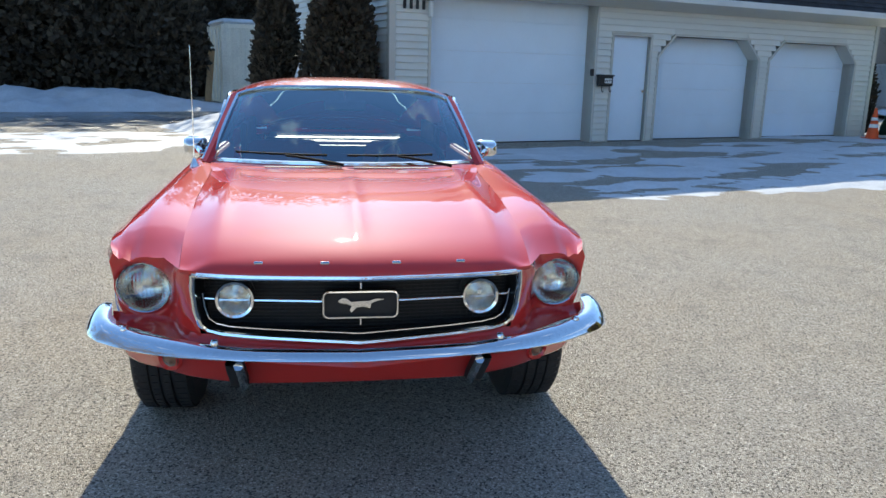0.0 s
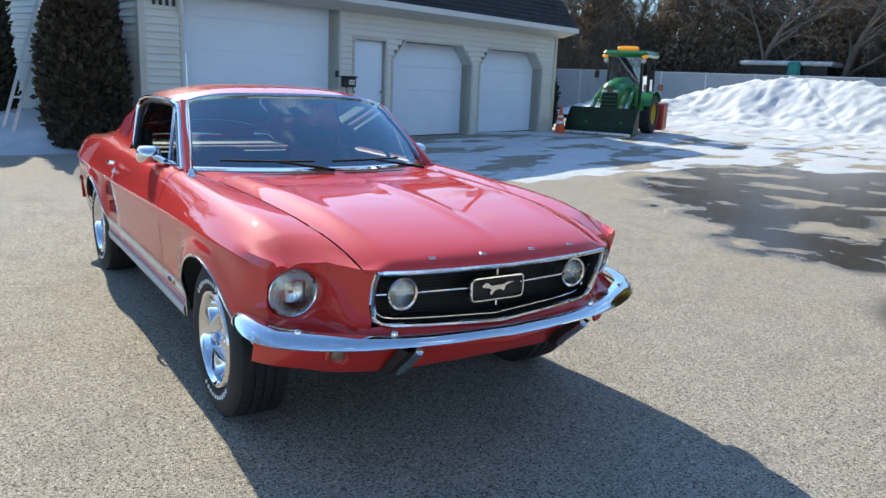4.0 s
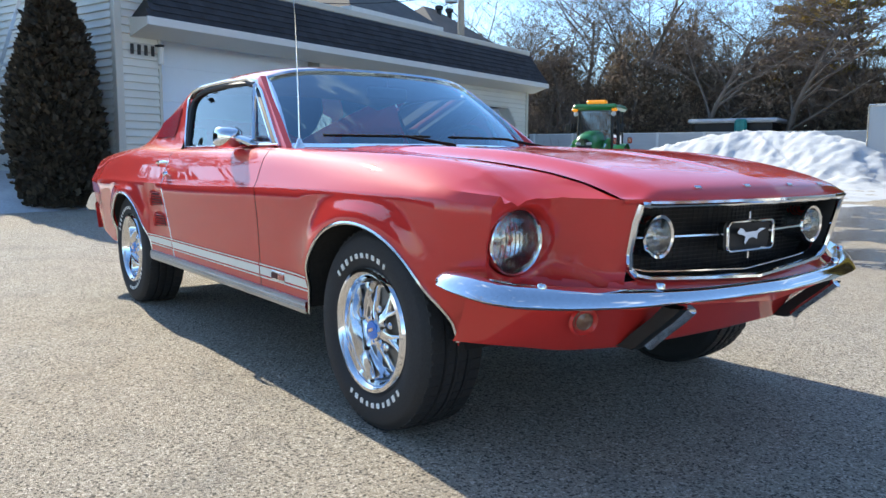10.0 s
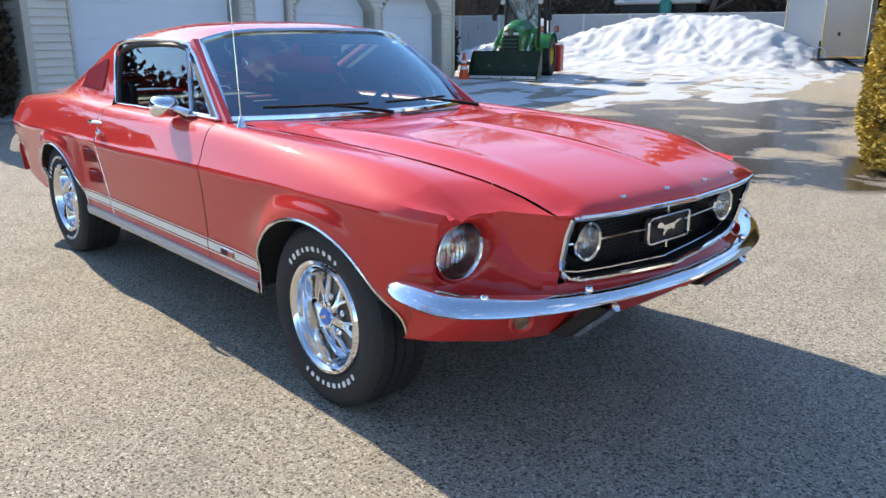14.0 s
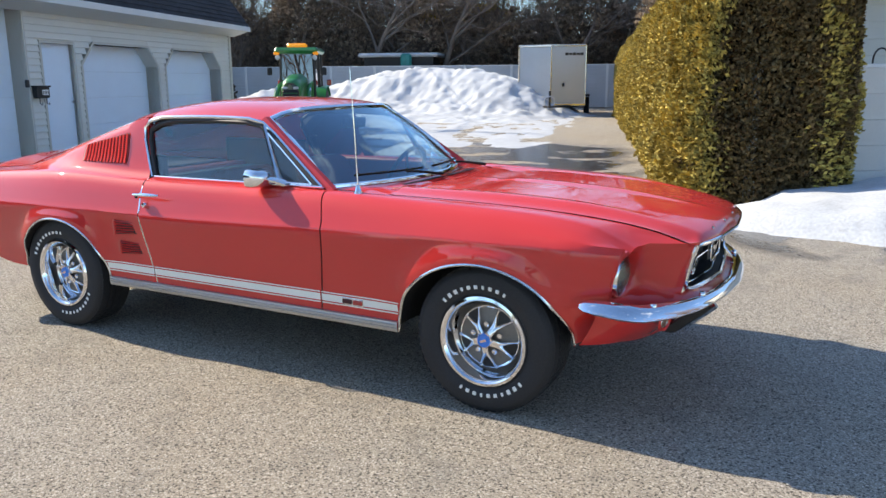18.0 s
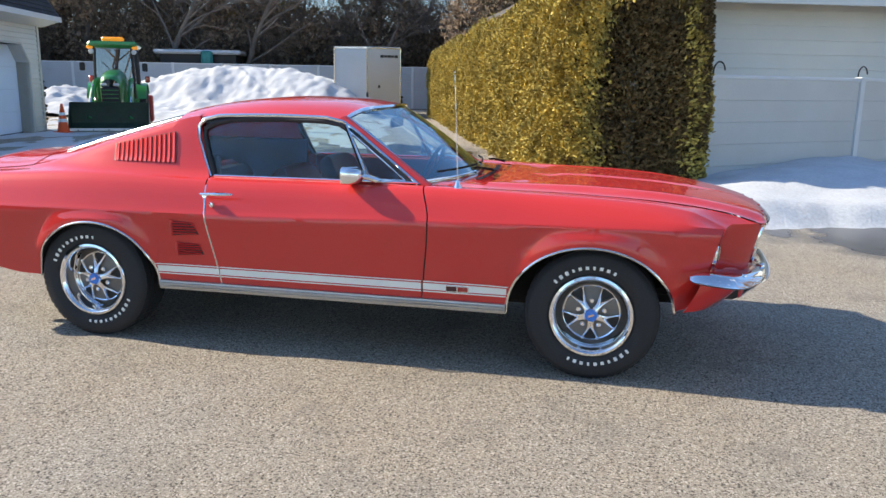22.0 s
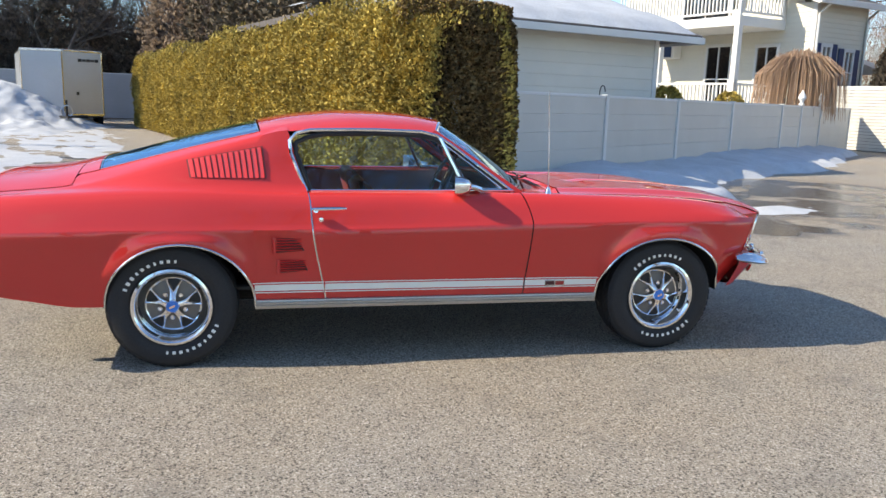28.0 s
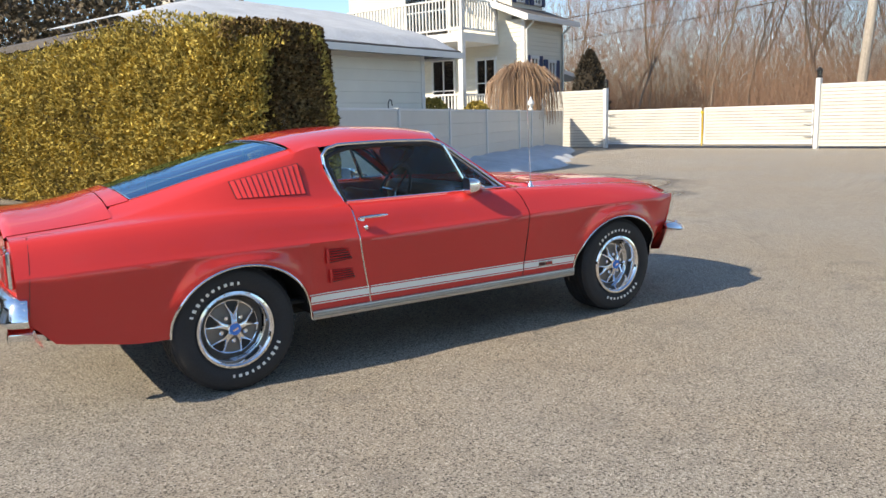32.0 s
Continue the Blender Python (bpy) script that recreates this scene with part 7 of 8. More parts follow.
right_panel = board_fence("tall_fence_panel", "tall white clapboard fence beside the gate", yard(3.44, 26.2), yard(-11.0, 26.2), [0.0, 2.5, 5.0, 7.5, 10.0, 12.5], 0.08, 2.22, 0.12, FENCE_VINYL, WHITE_PAINT, 0.10, gap=0.011)
gate = thing("double_gate", "closed white clapboard double driveway gate", "gate", kind="structure")
for ua, ub, hinge in ((11.58, 7.62, 11.58), (7.52, 3.58, 3.58)):
    m = line_frame(yard(ua, 26.2), yard(ub, 26.2))
    w = ua - ub
    leaf = part("gate_frame", Shape().box((0.03, 0, 0.86), (0.06, 0.05, 1.36), 0.006, m).box((w - 0.03, 0, 0.86), (0.06, 0.05, 1.36), 0.006, m).box((w / 2, 0, 0.19), (w, 0.05, 0.06), 0.006, m).box((w / 2, 0, 1.53), (w, 0.05, 0.06), 0.006, m), WHITE_PAINT, gate)
    for k in range(11):
        part("gate_board", Shape().box((w / 2, 0, 0.28 + 0.116 * k), (w - 0.12, 0.034, 0.105), 0.010, m), FENCE_VINYL, leaf, smooth=None)
    for z in (0.42, 0.86, 1.34):
        xh = 0.0 if hinge == ua else w
        sg = 1 if hinge == ua else -1
        part("strap_hinge", Shape().prism([(xh, z - 0.04), (xh + sg * 0.34, z - 0.012), (xh + sg * 0.34, z + 0.012), (xh, z + 0.04)], 0.012, m @ Matrix(((1, 0, 0, 0), (0, 0, 1, -0.040), (0, 1, 0, 0), (0, 0, 0, 1)))), ROCKER, leaf, smooth=None)
for u in (11.70, 3.46):
    p = yard(u, 26.2)
    gpz = thing("gate_post", "tall white gate post topped by a small black lantern", "post", Matrix.Translation(p), "gate posts")
    part("shaft", Shape().box((0, 0, 1.22), (0.16, 0.16, 2.50), 0.01), WHITE_PAINT, gpz)
    lan = part("lantern", Shape().lathe([(0.03, 2.47), (0.10, 2.49), (0.10, 2.51), (0.075, 2.53), (0.095, 2.72), (0.12, 2.74), (0.05, 2.82), (0.0, 2.86)], Matrix.Identity(4), 6), BLACK, gpz, "small black lantern", None)
    part("lantern_glass", Shape().box((0, 0, 2.625), (0.13, 0.13, 0.15), 0.01), HOUSE_PANE, lan)
part("latch_rod", Shape().tube([yard(7.57, 26.16, 0.10), yard(7.57, 26.16, 1.40)], 0.022, 6).box((0, 0, 0), (0.12, 0.08, 0.12), 0.01, Matrix.Translation(yard(7.57, 26.14, 1.38))), YELLOW, gate)
yard_fence = board_fence("yard_fence", "long grey board fence behind the snow heap", yard(37.7, -32), yard(37.7, 5.2), [k * 2.48 for k in range(16)], 0.05, 2.20, 0.18, FENCE_GREY, WHITE_PAINT, 0.12)

# ---- the annex with its snow-covered roof ----
annex = thing("annex", "small cream-sided outbuilding with a snowy low roof", "shed", kind="structure")
AU, AV0, AV1, AZ = 8.60, -1.0, 10.70, 2.86
s = Shape()
wall_box(s, AU + 0.02, AU + 5.5, 3.2, AV1 - 0.02, 0, AZ)
part("wall", s, SIDING, annex, smooth=None)
z = 0.05
while z < AZ - 0.1:
    s = Shape()
    h = 0.245
    pr = [(0.0, 0.0), (0.02, 0.004), (0.02, 0.012), (0.004, h), (0.0, h)]
    s.grid([[YM @ Vector((v_, AU + 0.02 - d, z + q)) for d, q in pr] for v_ in (3.2, AV1 - 0.11)])
    part("siding_board", s, SIDING, annex, smooth=None)
    z += h
s = Shape()
wall_box(s, AU - 0.01, AU + 0.10, AV1 - 0.11, AV1 + 0.02, 0, AZ, 0.006)
part("corner_trim", s, WHITE_PAINT, annex)
s = Shape()
pts = ((AU - 0.55, 2.86), (AU - 0.55, 2.98), (AU + 2.7, 3.95), (AU + 6.0, 2.98), (AU + 6.0, 2.86))
ends = [[YM @ Vector((v_ + (3.6 if k == 2 and v_ < 4 else 0), u, z)) for k, (u, z) in enumerate(pts)] for v_ in (3.0, AV1 + 0.75)]      # hipped towards the hedge
s.grid(ends)
s.add(ends[0] + ends[1], [(1, 2, 3), (0, 1, 3, 4), (5, 6, 7, 8, 9), (0, 4, 9, 5)])
part("roof", s, ROOF_GREY, annex, smooth=None)
s = Shape()
wall_box(s, AU - 0.60, AU - 0.55, 2.95, AV1 + 0.80, 2.80, 2.94, 0.006)
wall_box(s, AU - 0.60, AU + 6.0, AV1 + 0.75, AV1 + 0.80, 2.80, 2.94, 0.006)
part("fascia", s, WHITE_PAINT, annex)
s = Shape()
rows = []
for v_ in np.linspace(3.0, AV1 + 0.62, 40):
    row = []
    for t in np.linspace(0, 1, 16):
        u = AU - 0.50 + 0.10 * fbm(v_ * 1.2, 0, 3.0, 3) + t * 3.3
        lift = 0.17 * min(1, t * 9) * min(1, (AV1 + 0.72 - v_) * 5) + 0.03 * fbm(v_ * 1.5, t * 4, 1.0, 3)
        row.append(YM @ Vector((v_, u, 2.985 + min((u - AU + 0.55) * 0.298, (v_ - 3.0) * 0.27) + lift * (1 if t > 0 else 0))))
    rows.append(row)
s.grid(rows)
tagged(part("roof_snow", s, SNOW, annex, smooth=60), "thick snow blanket on the roof")

# ---- the house with its balcony ----
house = thing("house", "two-storey pale yellow house with white balcony and snowy eaves", "house", kind="structure")
HU, HVW, HVR = 10.5, 18.4, 20.9
s = Shape()
wall_box(s, HU + 0.02, HU + 7.5, HVW + 0.02, HVR, 0, 4.55)
wall_box(s, HU + 0.8, HU + 8.5, HVW + 0.5, HVR - 0.05, 4.5, 8.2)
part("wall", s, YELLOW_SIDING, house, smooth=None)
z = 1.2
while z < 4.5:
    s = Shape()
    pr = [(0.0, 0.0), (0.018, 0.004), (0.018, 0.012), (0.004, 0.14), (0.0, 0.14)]
    s.grid([[YM @ Vector((HVW + 0.02 - d, u, z + q)) for d, q in pr] for u in (HU + 0.1, HU + 7.4)])
    s.grid([[YM @ Vector((v_, HU + 0.02 - d, z + q)) for d, q in pr] for v_ in (HVW + 0.1, HVR - 0.05)])
    part("siding_board", s, YELLOW_SIDING, house, smooth=None)
    z += 0.14
s = Shape()
wall_box(s, HU - 0.01, HU + 0.12, HVW - 0.01, HVW + 0.12, 0, 4.55, 0.006)
part("corner_trim", s, WHITE_PAINT, house)
# lower roof: a gable whose eave runs along the shaded side
s = Shape()
for ua, ub in ((HU - 0.40, HU + 3.3),):
    a = [YM @ Vector(p) for p in ((HVW - 0.45, ua, 4.46), (HVR + 0.35, ua, 4.46), (HVR + 0.35, ub, 5.9), (HVW - 0.45, ub, 5.9), (HVW - 0.45, ua, 4.60), (HVR + 0.35, ua, 4.60), (HVR + 0.35, ub, 6.04), (HVW - 0.45, ub, 6.04))]
    s.add(a, [(0, 1, 2, 3), (4, 7, 6, 5), (0, 4, 5, 1), (0, 3, 7, 4), (1, 5, 6, 2)])
part("lower_roof", s, ROOF_GREY, house, smooth=None)
s = Shape()
wall_box(s, HU - 0.46, HU - 0.40, HVW - 0.5, HVR + 0.4, 4.44, 4.62, 0.01)
part("gutter", s, WHITE_PAINT, house)
part("downspout", Shape().tube([yard(HU - 0.36, HVW + 0.05, 4.46), yard(HU - 0.05, HVW + 0.06, 4.2), yard(HU - 0.05, HVW + 0.06, 0.3)], 0.04, 8), WHITE_PAINT, house)
part("downspout", Shape().tube([yard(HU - 0.36, HVR - 0.1, 4.46), yard(HU - 0.05, HVR - 0.1, 4.2), yard(HU - 0.05, HVR - 0.1, 0.3)], 0.04, 8), ROCKER, house)
s = Shape()
a = [YM @ Vector(p) for p in ((HVW + 0.1, HU + 0.4, 8.1), (HVR + 0.3, HU + 0.4, 8.1), (HVR + 0.3, HU + 8.9, 8.1), (HVW + 0.1, HU + 8.9, 8.1), (HVW + 1.5, HU + 2.4, 9.6), (HVW + 1.5, HU + 7, 9.6))]
s.add(a, [(0, 1, 2, 3), (0, 4, 1), (1, 4, 5, 2), (2, 5, 3), (3, 5, 4, 0)])
part("upper_roof", s, ROOF_GREY, house, smooth=None)
# white gable board that rises left from the corner over the balcony
s = Shape()
s.prism([(HU - 0.4, 4.42), (HU + 3.2, 5.85), (HU + 3.2, 6.05), (HU - 0.4, 4.64)], 0.05, YM @ Matrix(((0, 0, 1, HVW - 0.50), (1, 0, 0, 0), (0, 1, 0, 0), (0, 0, 0, 1))))
part("gable_board", s, WHITE_PAINT, house, smooth=None)


def house_window(face, a, z0, w, h, shutters=True, host=None):
    """A sash window on the shaded side ("u" face) or the sunny side ("v" face)."""
    if face == "u":
        base = YM @ Matrix.Translation((a, HU + 0.01 if host is None else host, 0)) @ Matrix(((1, 0, 0, 0), (0, 0, -1, 0), (0, 1, 0, 0), (0, 0, 0, 1)))
    else:
        base = YM @ Matrix.Translation((HVW + 0.01 if host is None else host, a, 0)) @ Matrix(((0, 0, -1, 0), (1, 0, 0, 0), (0, 1, 0, 0), (0, 0, 0, 1)))
    win = part("window", Shape().box((0, z0 + h / 2, -0.02), (w, h, 0.05), 0, base), BLACK, house, smooth=None)
    fr = Shape()
    for cx, cz, sx, sz in ((-w / 2, z0 + h / 2, 0.07, h + 0.07), (w / 2, z0 + h / 2, 0.07, h + 0.07), (0, z0, w, 0.07), (0, z0 + h, w + 0.1, 0.10), (0, z0 + h / 2, w, 0.04), (0, z0 + h / 2, 0.03, h)):
        fr.box((cx, cz, 0.03), (sx, sz, 0.07), 0.006, base)
    part("window_frame", fr, WHITE_PAINT, win)
    part("pane", Shape().box((0, z0 + h / 2, 0.018), (w - 0.06, h - 0.06, 0.008), 0, base), HOUSE_PANE, win, smooth=None)
    if shutters:
        for sg in (-1, 1):
            sh = part("shutter", Shape().box((sg * (w / 2 + 0.17), z0 + h / 2, 0.03), (0.24, h + 0.1, 0.05), 0.008, base), BLUE_SHUTTER, win)
            for k in range(7):
                part("shutter_slat", Shape().box((sg * (w / 2 + 0.17), z0 + h * (k + 0.5) / 7, 0.058), (0.18, 0.05, 0.012), 0, base), BLUE_SHUTTER, sh, smooth=None)


house_window("u", 18.98, 2.05, 0.44, 1.30)
house_window("u", 20.10, 1.95, 0.44, 1.30)
house_window("u", 19.35, 5.25, 0.44, 1.15, True, HU + 0.79)
house_window("u", 20.45, 5.25, 0.40, 1.15, True, HU + 0.79)
house_window("v", 12.05, 1.75, 0.78, 1.62, False)
house_window("v", 13.9, 1.30, 1.0, 2.15, False)
house_window("v", 14.6, 4.15, 2.0, 2.05, False)
# air conditioner, porch and balcony
ac = part("air_conditioner", Shape().box((0, 0, 0), (0.42, 0.72, 0.46), 0.03, YM @ Matrix.Translation((HVW - 0.2, 15.9, 3.30))), WHITE_PAINT, house, "white window air conditioner")
part("ac_grille", Shape().box((0, 0, 0), (0.02, 0.56, 0.36), 0.01, YM @ Matrix.Translation((HVW - 0.42, 15.9, 3.30))), BLUE_SHUTTER, ac)
balcony = thing("balcony", "white balcony with slatted railings on square posts", "balcony", kind="structure")
BU0, BU1, BV0 = 11.5, 16.6, 16.35
s = Shape()
wall_box(s, BU0, BU1, BV0, HVW, 3.80, 4.08, 0.01)
part("deck", s, WHITE_PAINT, balcony)
s = Shape()
wall_box(s, BU0, BU1 + 3, BV0 + 0.1, HVW, 1.05, 1.20, 0.01)
part("porch_floor", s, FENCE_GREY, balcony)
for u, v_ in ((BU0 + 0.09, BV0 + 0.09), (14.6, BV0 + 0.09), (BU1 - 0.1, BV0 + 0.09)):
    s = Shape()
    wall_box(s, u - 0.09, u + 0.09, v_ - 0.09, v_ + 0.09, 0, 3.82, 0.01)
    part("post", s, WHITE_PAINT, balcony)
for z0 in (4.08, 1.20):
    zt = z0 + (1.05 if z0 > 3 else 0.95)
    for a, b, ax in ((BU0, BU1, "u"), (BV0, HVW, "v")):
        for zz in (z0 + 0.12, zt):
            s = Shape()
            if ax == "u":
                wall_box(s, a, b, BV0 + 0.02, BV0 + 0.09, zz - 0.03, zz + 0.03, 0.006)
            else:
                wall_box(s, BU0 + 0.02, BU0 + 0.09, a, b, zz - 0.03, zz + 0.03, 0.006)
            part("rail", s, WHITE_PAINT, balcony, smooth=None)
        n = int((b - a) / 0.14)
        for k in range(n):
            c = a + (k + 0.5) * (b - a) / n
            s = Shape()
            if ax == "u":
                wall_box(s, c - 0.02, c + 0.02, BV0 + 0.035, BV0 + 0.075, z0 + 0.12, zt)
            else:
                wall_box(s, BU0 + 0.035, BU0 + 0.075, c - 0.02, c + 0.02, z0 + 0.12, zt)
            part("baluster", s, WHITE_PAINT, balcony, smooth=None)
    s = Shape()
    wall_box(s, BU0, BU0 + 0.11, BV0, BV0 + 0.11, z0, zt + 0.12, 0.008)
    wall_box(s, BU0, BU0 + 0.11, HVW - 0.15, HVW - 0.04, z0, zt + 0.12, 0.008)
    part("newel", s, WHITE_PAINT, balcony)
cupola = part("cupola", Shape().box((0, 0, 0), (0.7, 0.9, 1.5), 0.02, YM @ Matrix.Translation((9.5, 16.8, 5.0))), WHITE_PAINT, annex, "white louvred roof cupola")
for k in range(7):
    part("louvre_slat", Shape().box((0, 0, 0), (0.04, 0.70, 0.05), 0.004, YM @ Matrix.Translation((9.14, 16.8, 4.82 + 0.12 * k)) @ pose(0, 0, 0, 0, 25, 0)), SIDING_TRIM, cupola, smooth=None)
    part("louvre_slat", Shape().box((0, 0, 0), (0.52, 0.04, 0.05), 0.004, YM @ Matrix.Translation((9.5, 16.34, 4.82 + 0.12 * k)) @ pose(0, 0, 0, -25, 0, 0)), SIDING_TRIM, cupola, smooth=None)
cap = [YM @ Vector((9.5 + a, 16.8 + b, 5.75)) for a, b in ((-0.5, -0.6), (0.5, -0.6), (0.5, 0.6), (-0.5, 0.6))] + [YM @ Vector((9.5, 16.8, 6.25))]
part("cupola_roof", Shape().add(cap, [(3, 2, 1, 0), (0, 1, 4), (1, 2, 4), (2, 3, 4), (3, 0, 4)]), ROOF_GREY, cupola, smooth=None)
porch = thing("side_porch", "small snowy porch roof at the back of the house", "porch", kind="structure")
s = Shape()
a = [YM @ Vector(p) for p in ((HVR + 0.1, 11.6, 3.3), (HVR + 3.4, 11.6, 2.75), (HVR + 3.4, 15, 2.75), (HVR + 0.1, 15, 3.3), (HVR + 0.1, 11.6, 3.45), (HVR + 3.4, 11.6, 2.9), (HVR + 3.4, 15, 2.9), (HVR + 0.1, 15, 3.45))]
s.add(a, [(0, 1, 2, 3), (4, 7, 6, 5), (0, 4, 5, 1), (1, 5, 6, 2)])
part("roof", s, WHITE_PAINT, porch, smooth=None)
for u in (11.75, 14.8):
    s = Shape()
    wall_box(s, u - 0.07, u + 0.07, HVR + 3.15, HVR + 3.29, 0, 2.8, 0.01)
    part("post", s, WHITE_PAINT, porch)
# the house stands behind the white fence, a third larger and farther off than drawn above
HC = Vector((-1.9, -4.8, 1.4))
for ob in (house, balcony, porch):
    ob.matrix_basis = Matrix.Translation(HC) @ Matrix.Scale(1.36, 4) @ Matrix.Translation(-HC)

# ---- tractor ----
def tractor():
    m0 = Matrix.Translation((-11.75, 14.65, 0.10)) @ Matrix.Rotation(math.atan2(-1.45, 0.78), 4, "Z")
    t = thing("compact_tractor", "green compact tractor with loader bucket and orange beacon", "tractor", m0)
    # local x forward (towards the bucket), y left
    s = Shape()
    prof = [(-0.28, 0.62), (-0.30, 0.98), (-0.24, 1.10), (-0.12, 1.15), (0.12, 1.15), (0.24, 1.10), (0.30, 0.98), (0.28, 0.62)]
    s.grid([[(x, y * k, 0.62 + (z - 0.62) * q * 1.62) for y, z in prof] for x, k, q in ((0.05, 1.0, 1.08), (0.6, 0.98, 1.04), (1.05, 0.92, 0.94), (1.22, 0.84, 0.86), (1.27, 0.70, 0.78))])
    bonnet = part("bonnet", s, GREEN, t, "", 50)
    s = Shape().box((1.25, 0, 0.82), (0.10, 0.46, 0.58), 0.03)
    gr = part("radiator_grille", s, BLACK, t)
    for k in range(5):
        part("grille_bar", Shape().box((1.305, 0, 0.62 + 0.10 * k), (0.015, 0.40, 0.02), 0.004), GREEN, gr)
    for y in (-0.15, 0.15):
        part("headlight", Shape().box((1.27, y, 1.16), (0.06, 0.15, 0.07), 0.02), WHITE_PAINT, t)
    part("chassis", Shape().box((0.1, 0, 0.52), (2.2, 0.34, 0.26), 0.04), BLACK, t)
    part("cab_floor", Shape().box((-0.55, 0, 0.72), (1.15, 1.15, 0.16), 0.04), GREEN, t)
    for x, y in ((0.08, -0.50), (0.08, 0.50), (-1.10, -0.54), (-1.10, 0.54), (-0.55, -0.56), (-0.55, 0.56)):
        part("cab_pillar", Shape().tube([(x, y, 0.78), (x - 0.06 * (x > 0), y * 0.93, 2.12)], 0.035, 6), BLACK, t)
    part("cab_roof", Shape().box((-0.50, 0, 2.20), (1.45, 1.26, 0.17), 0.07), GREEN, t)
    gl = part("windscreen", Shape().add([(0.09, -0.46, 0.95), (0.09, 0.46, 0.95), (0.03, 0.43, 2.10), (0.03, -0.43, 2.10)], [(0, 1, 2, 3)]), HOUSE_PANE, t, smooth=None)
    gl.visible_shadow = False
    gb = part("rear_glass", Shape().add([(-1.12, -0.50, 0.95), (-1.12, 0.50, 0.95), (-1.08, 0.46, 2.10), (-1.08, -0.46, 2.10)], [(0, 1, 2, 3)]), HOUSE_PANE, t, smooth=None)
    gb.visible_shadow = False
    part("rear_panel", Shape().box((-1.12, 0, 0.86), (0.06, 1.06, 0.30), 0.02), BLACK, t)
    for y in (-0.54, 0.54):
        g_ = part("side_glass", Shape().add([(0.05, y, 0.9), (-1.06, y, 0.9), (-1.06, y * 0.94, 2.1), (0.0, y * 0.94, 2.1)], [(0, 1, 2, 3)]), HOUSE_PANE, t, smooth=None)
        g_.visible_shadow = False
    part("seat", Shape().box((-0.62, 0, 1.02), (0.42, 0.46, 0.14), 0.05).box((-0.82, 0, 1.32), (0.12, 0.44, 0.50), 0.05), BLACK, t)
    wm_ = pose(-0.18, 0, 1.36, 0, -60, 0)
    part("steering_wheel", Shape().tube([wm_ @ Vector((0.18 * math.cos(a), 0.18 * math.sin(a), 0)) for a in np.linspace(0, 6.283, 17)], 0.018, 6, False).tube([wm_ @ Vector((0, 0, 0)), wm_ @ Vector((0, 0, -0.4))], 0.03, 6), BLACK, t)
    part("light_bar", Shape().box((-0.10, 0, 2.34), (0.24, 0.56, 0.13), 0.04), ORANGE, t, "orange beacon bar")
    for y in (-0.56, 0.56):
        part("marker_lamp", Shape().box((0.16, y, 2.12), (0.10, 0.16, 0.09), 0.03), ORANGE, t)
        part("work_lamp", Shape().lathe([(0.0, 0.03), (0.06, 0.02), (0.07, 0.0), (0.05, -0.05)], pose(0.16, y * 0.95, 2.01, 0, 90, 0), 10), WHITE_PAINT, t)
    part("wiper", Shape().tube([(0.10, -0.30, 1.75), (0.11, 0.10, 1.35)], 0.012, 4), BLACK, t)
    for x, r, w, y in ((-0.72, 0.56, 0.30, 0.58), (0.98, 0.33, 0.22, 0.52)):
        for sg in (-1, 1):
            m = pose(x, sg * y, r, -90 * sg, 0, 0)
            h = w / 2
            wl_ = part("wheel", Shape().lathe([(0.0, h * 0.2), (r * 0.2, h * 0.25), (r * 0.30, h * 0.05), (r * 0.50, h * 0.1), (r * 0.58, h * 0.8)], m, 24), YELLOW, t, "yellow wheel")
            part("tyre", Shape().lathe([(r * 0.55, -h), (r * 0.75, -h * 1.1), (r * 0.93, -h), (r * 0.96, -h * 0.8), (r * 0.96, h * 0.8), (r * 0.93, h), (r * 0.75, h * 1.1), (r * 0.55, h)], m, 28), RUBBER, wl_)
            for k in range(18):
                for s2 in (-1, 1):
                    a = 2 * math.pi * (k + 0.25 * s2) / 18
                    lm = m @ Matrix.Rotation(a, 4, "Z") @ Matrix.Translation((r * 0.97, 0, s2 * h * 0.5)) @ pose(0, 0, 0, s2 * 35, 0, 0)
                    part("tread_lug", Shape().box((0, 0, 0), (r * 0.07, 0.035, h * 1.05), 0.004, lm), RUBBER, wl_, smooth=None)
    for sg in (-1, 1):
        s = Shape()
        s.grid([[(-0.72 + 0.66 * math.cos(a), sg * y, 0.56 + 0.64 * math.sin(a)) for y in (0.42, 0.76)] for a in np.linspace(0.35, 2.6, 10)])
        part("mudguard", s, GREEN, t)
        arm = part("loader_arm", Shape().tube([(0.12, sg * 0.42, 1.28), (0.55, sg * 0.44, 1.22), (1.05, sg * 0.46, 0.92), (1.62, sg * 0.48, 0.30)], 0.065, 6), GREEN, t)
        part("loader_mast", Shape().box((0.14, sg * 0.42, 0.92), (0.16, 0.09, 0.78), 0.02), GREEN, t)
        part("hydraulic_ram", Shape().tube([(0.20, sg * 0.44, 0.72), (0.95, sg * 0.46, 0.90)], 0.03, 6).tube([(0.75, sg * 0.47, 1.15), (1.60, sg * 0.48, 0.52)], 0.028, 6), TRIM, arm)
        part("door_mirror", Shape().box((0.12, sg * 0.78, 1.62), (0.05, 0.14, 0.22), 0.02), BLACK, t)
    s = Shape()
    bp = [(1.66, 0.72), (1.62, 0.46), (1.64, 0.22), (1.78, 0.08), (2.12, 0.04), (2.12, 0.02), (1.74, 0.05), (1.60, 0.20), (1.58, 0.46), (1.62, 0.73)]
    s.grid([[(x, y, z) for x, z in bp] for y in (-0.92, 0.92)])
    bucket = part("bucket", s, BUCKET, t, "dark green loader bucket", 40)
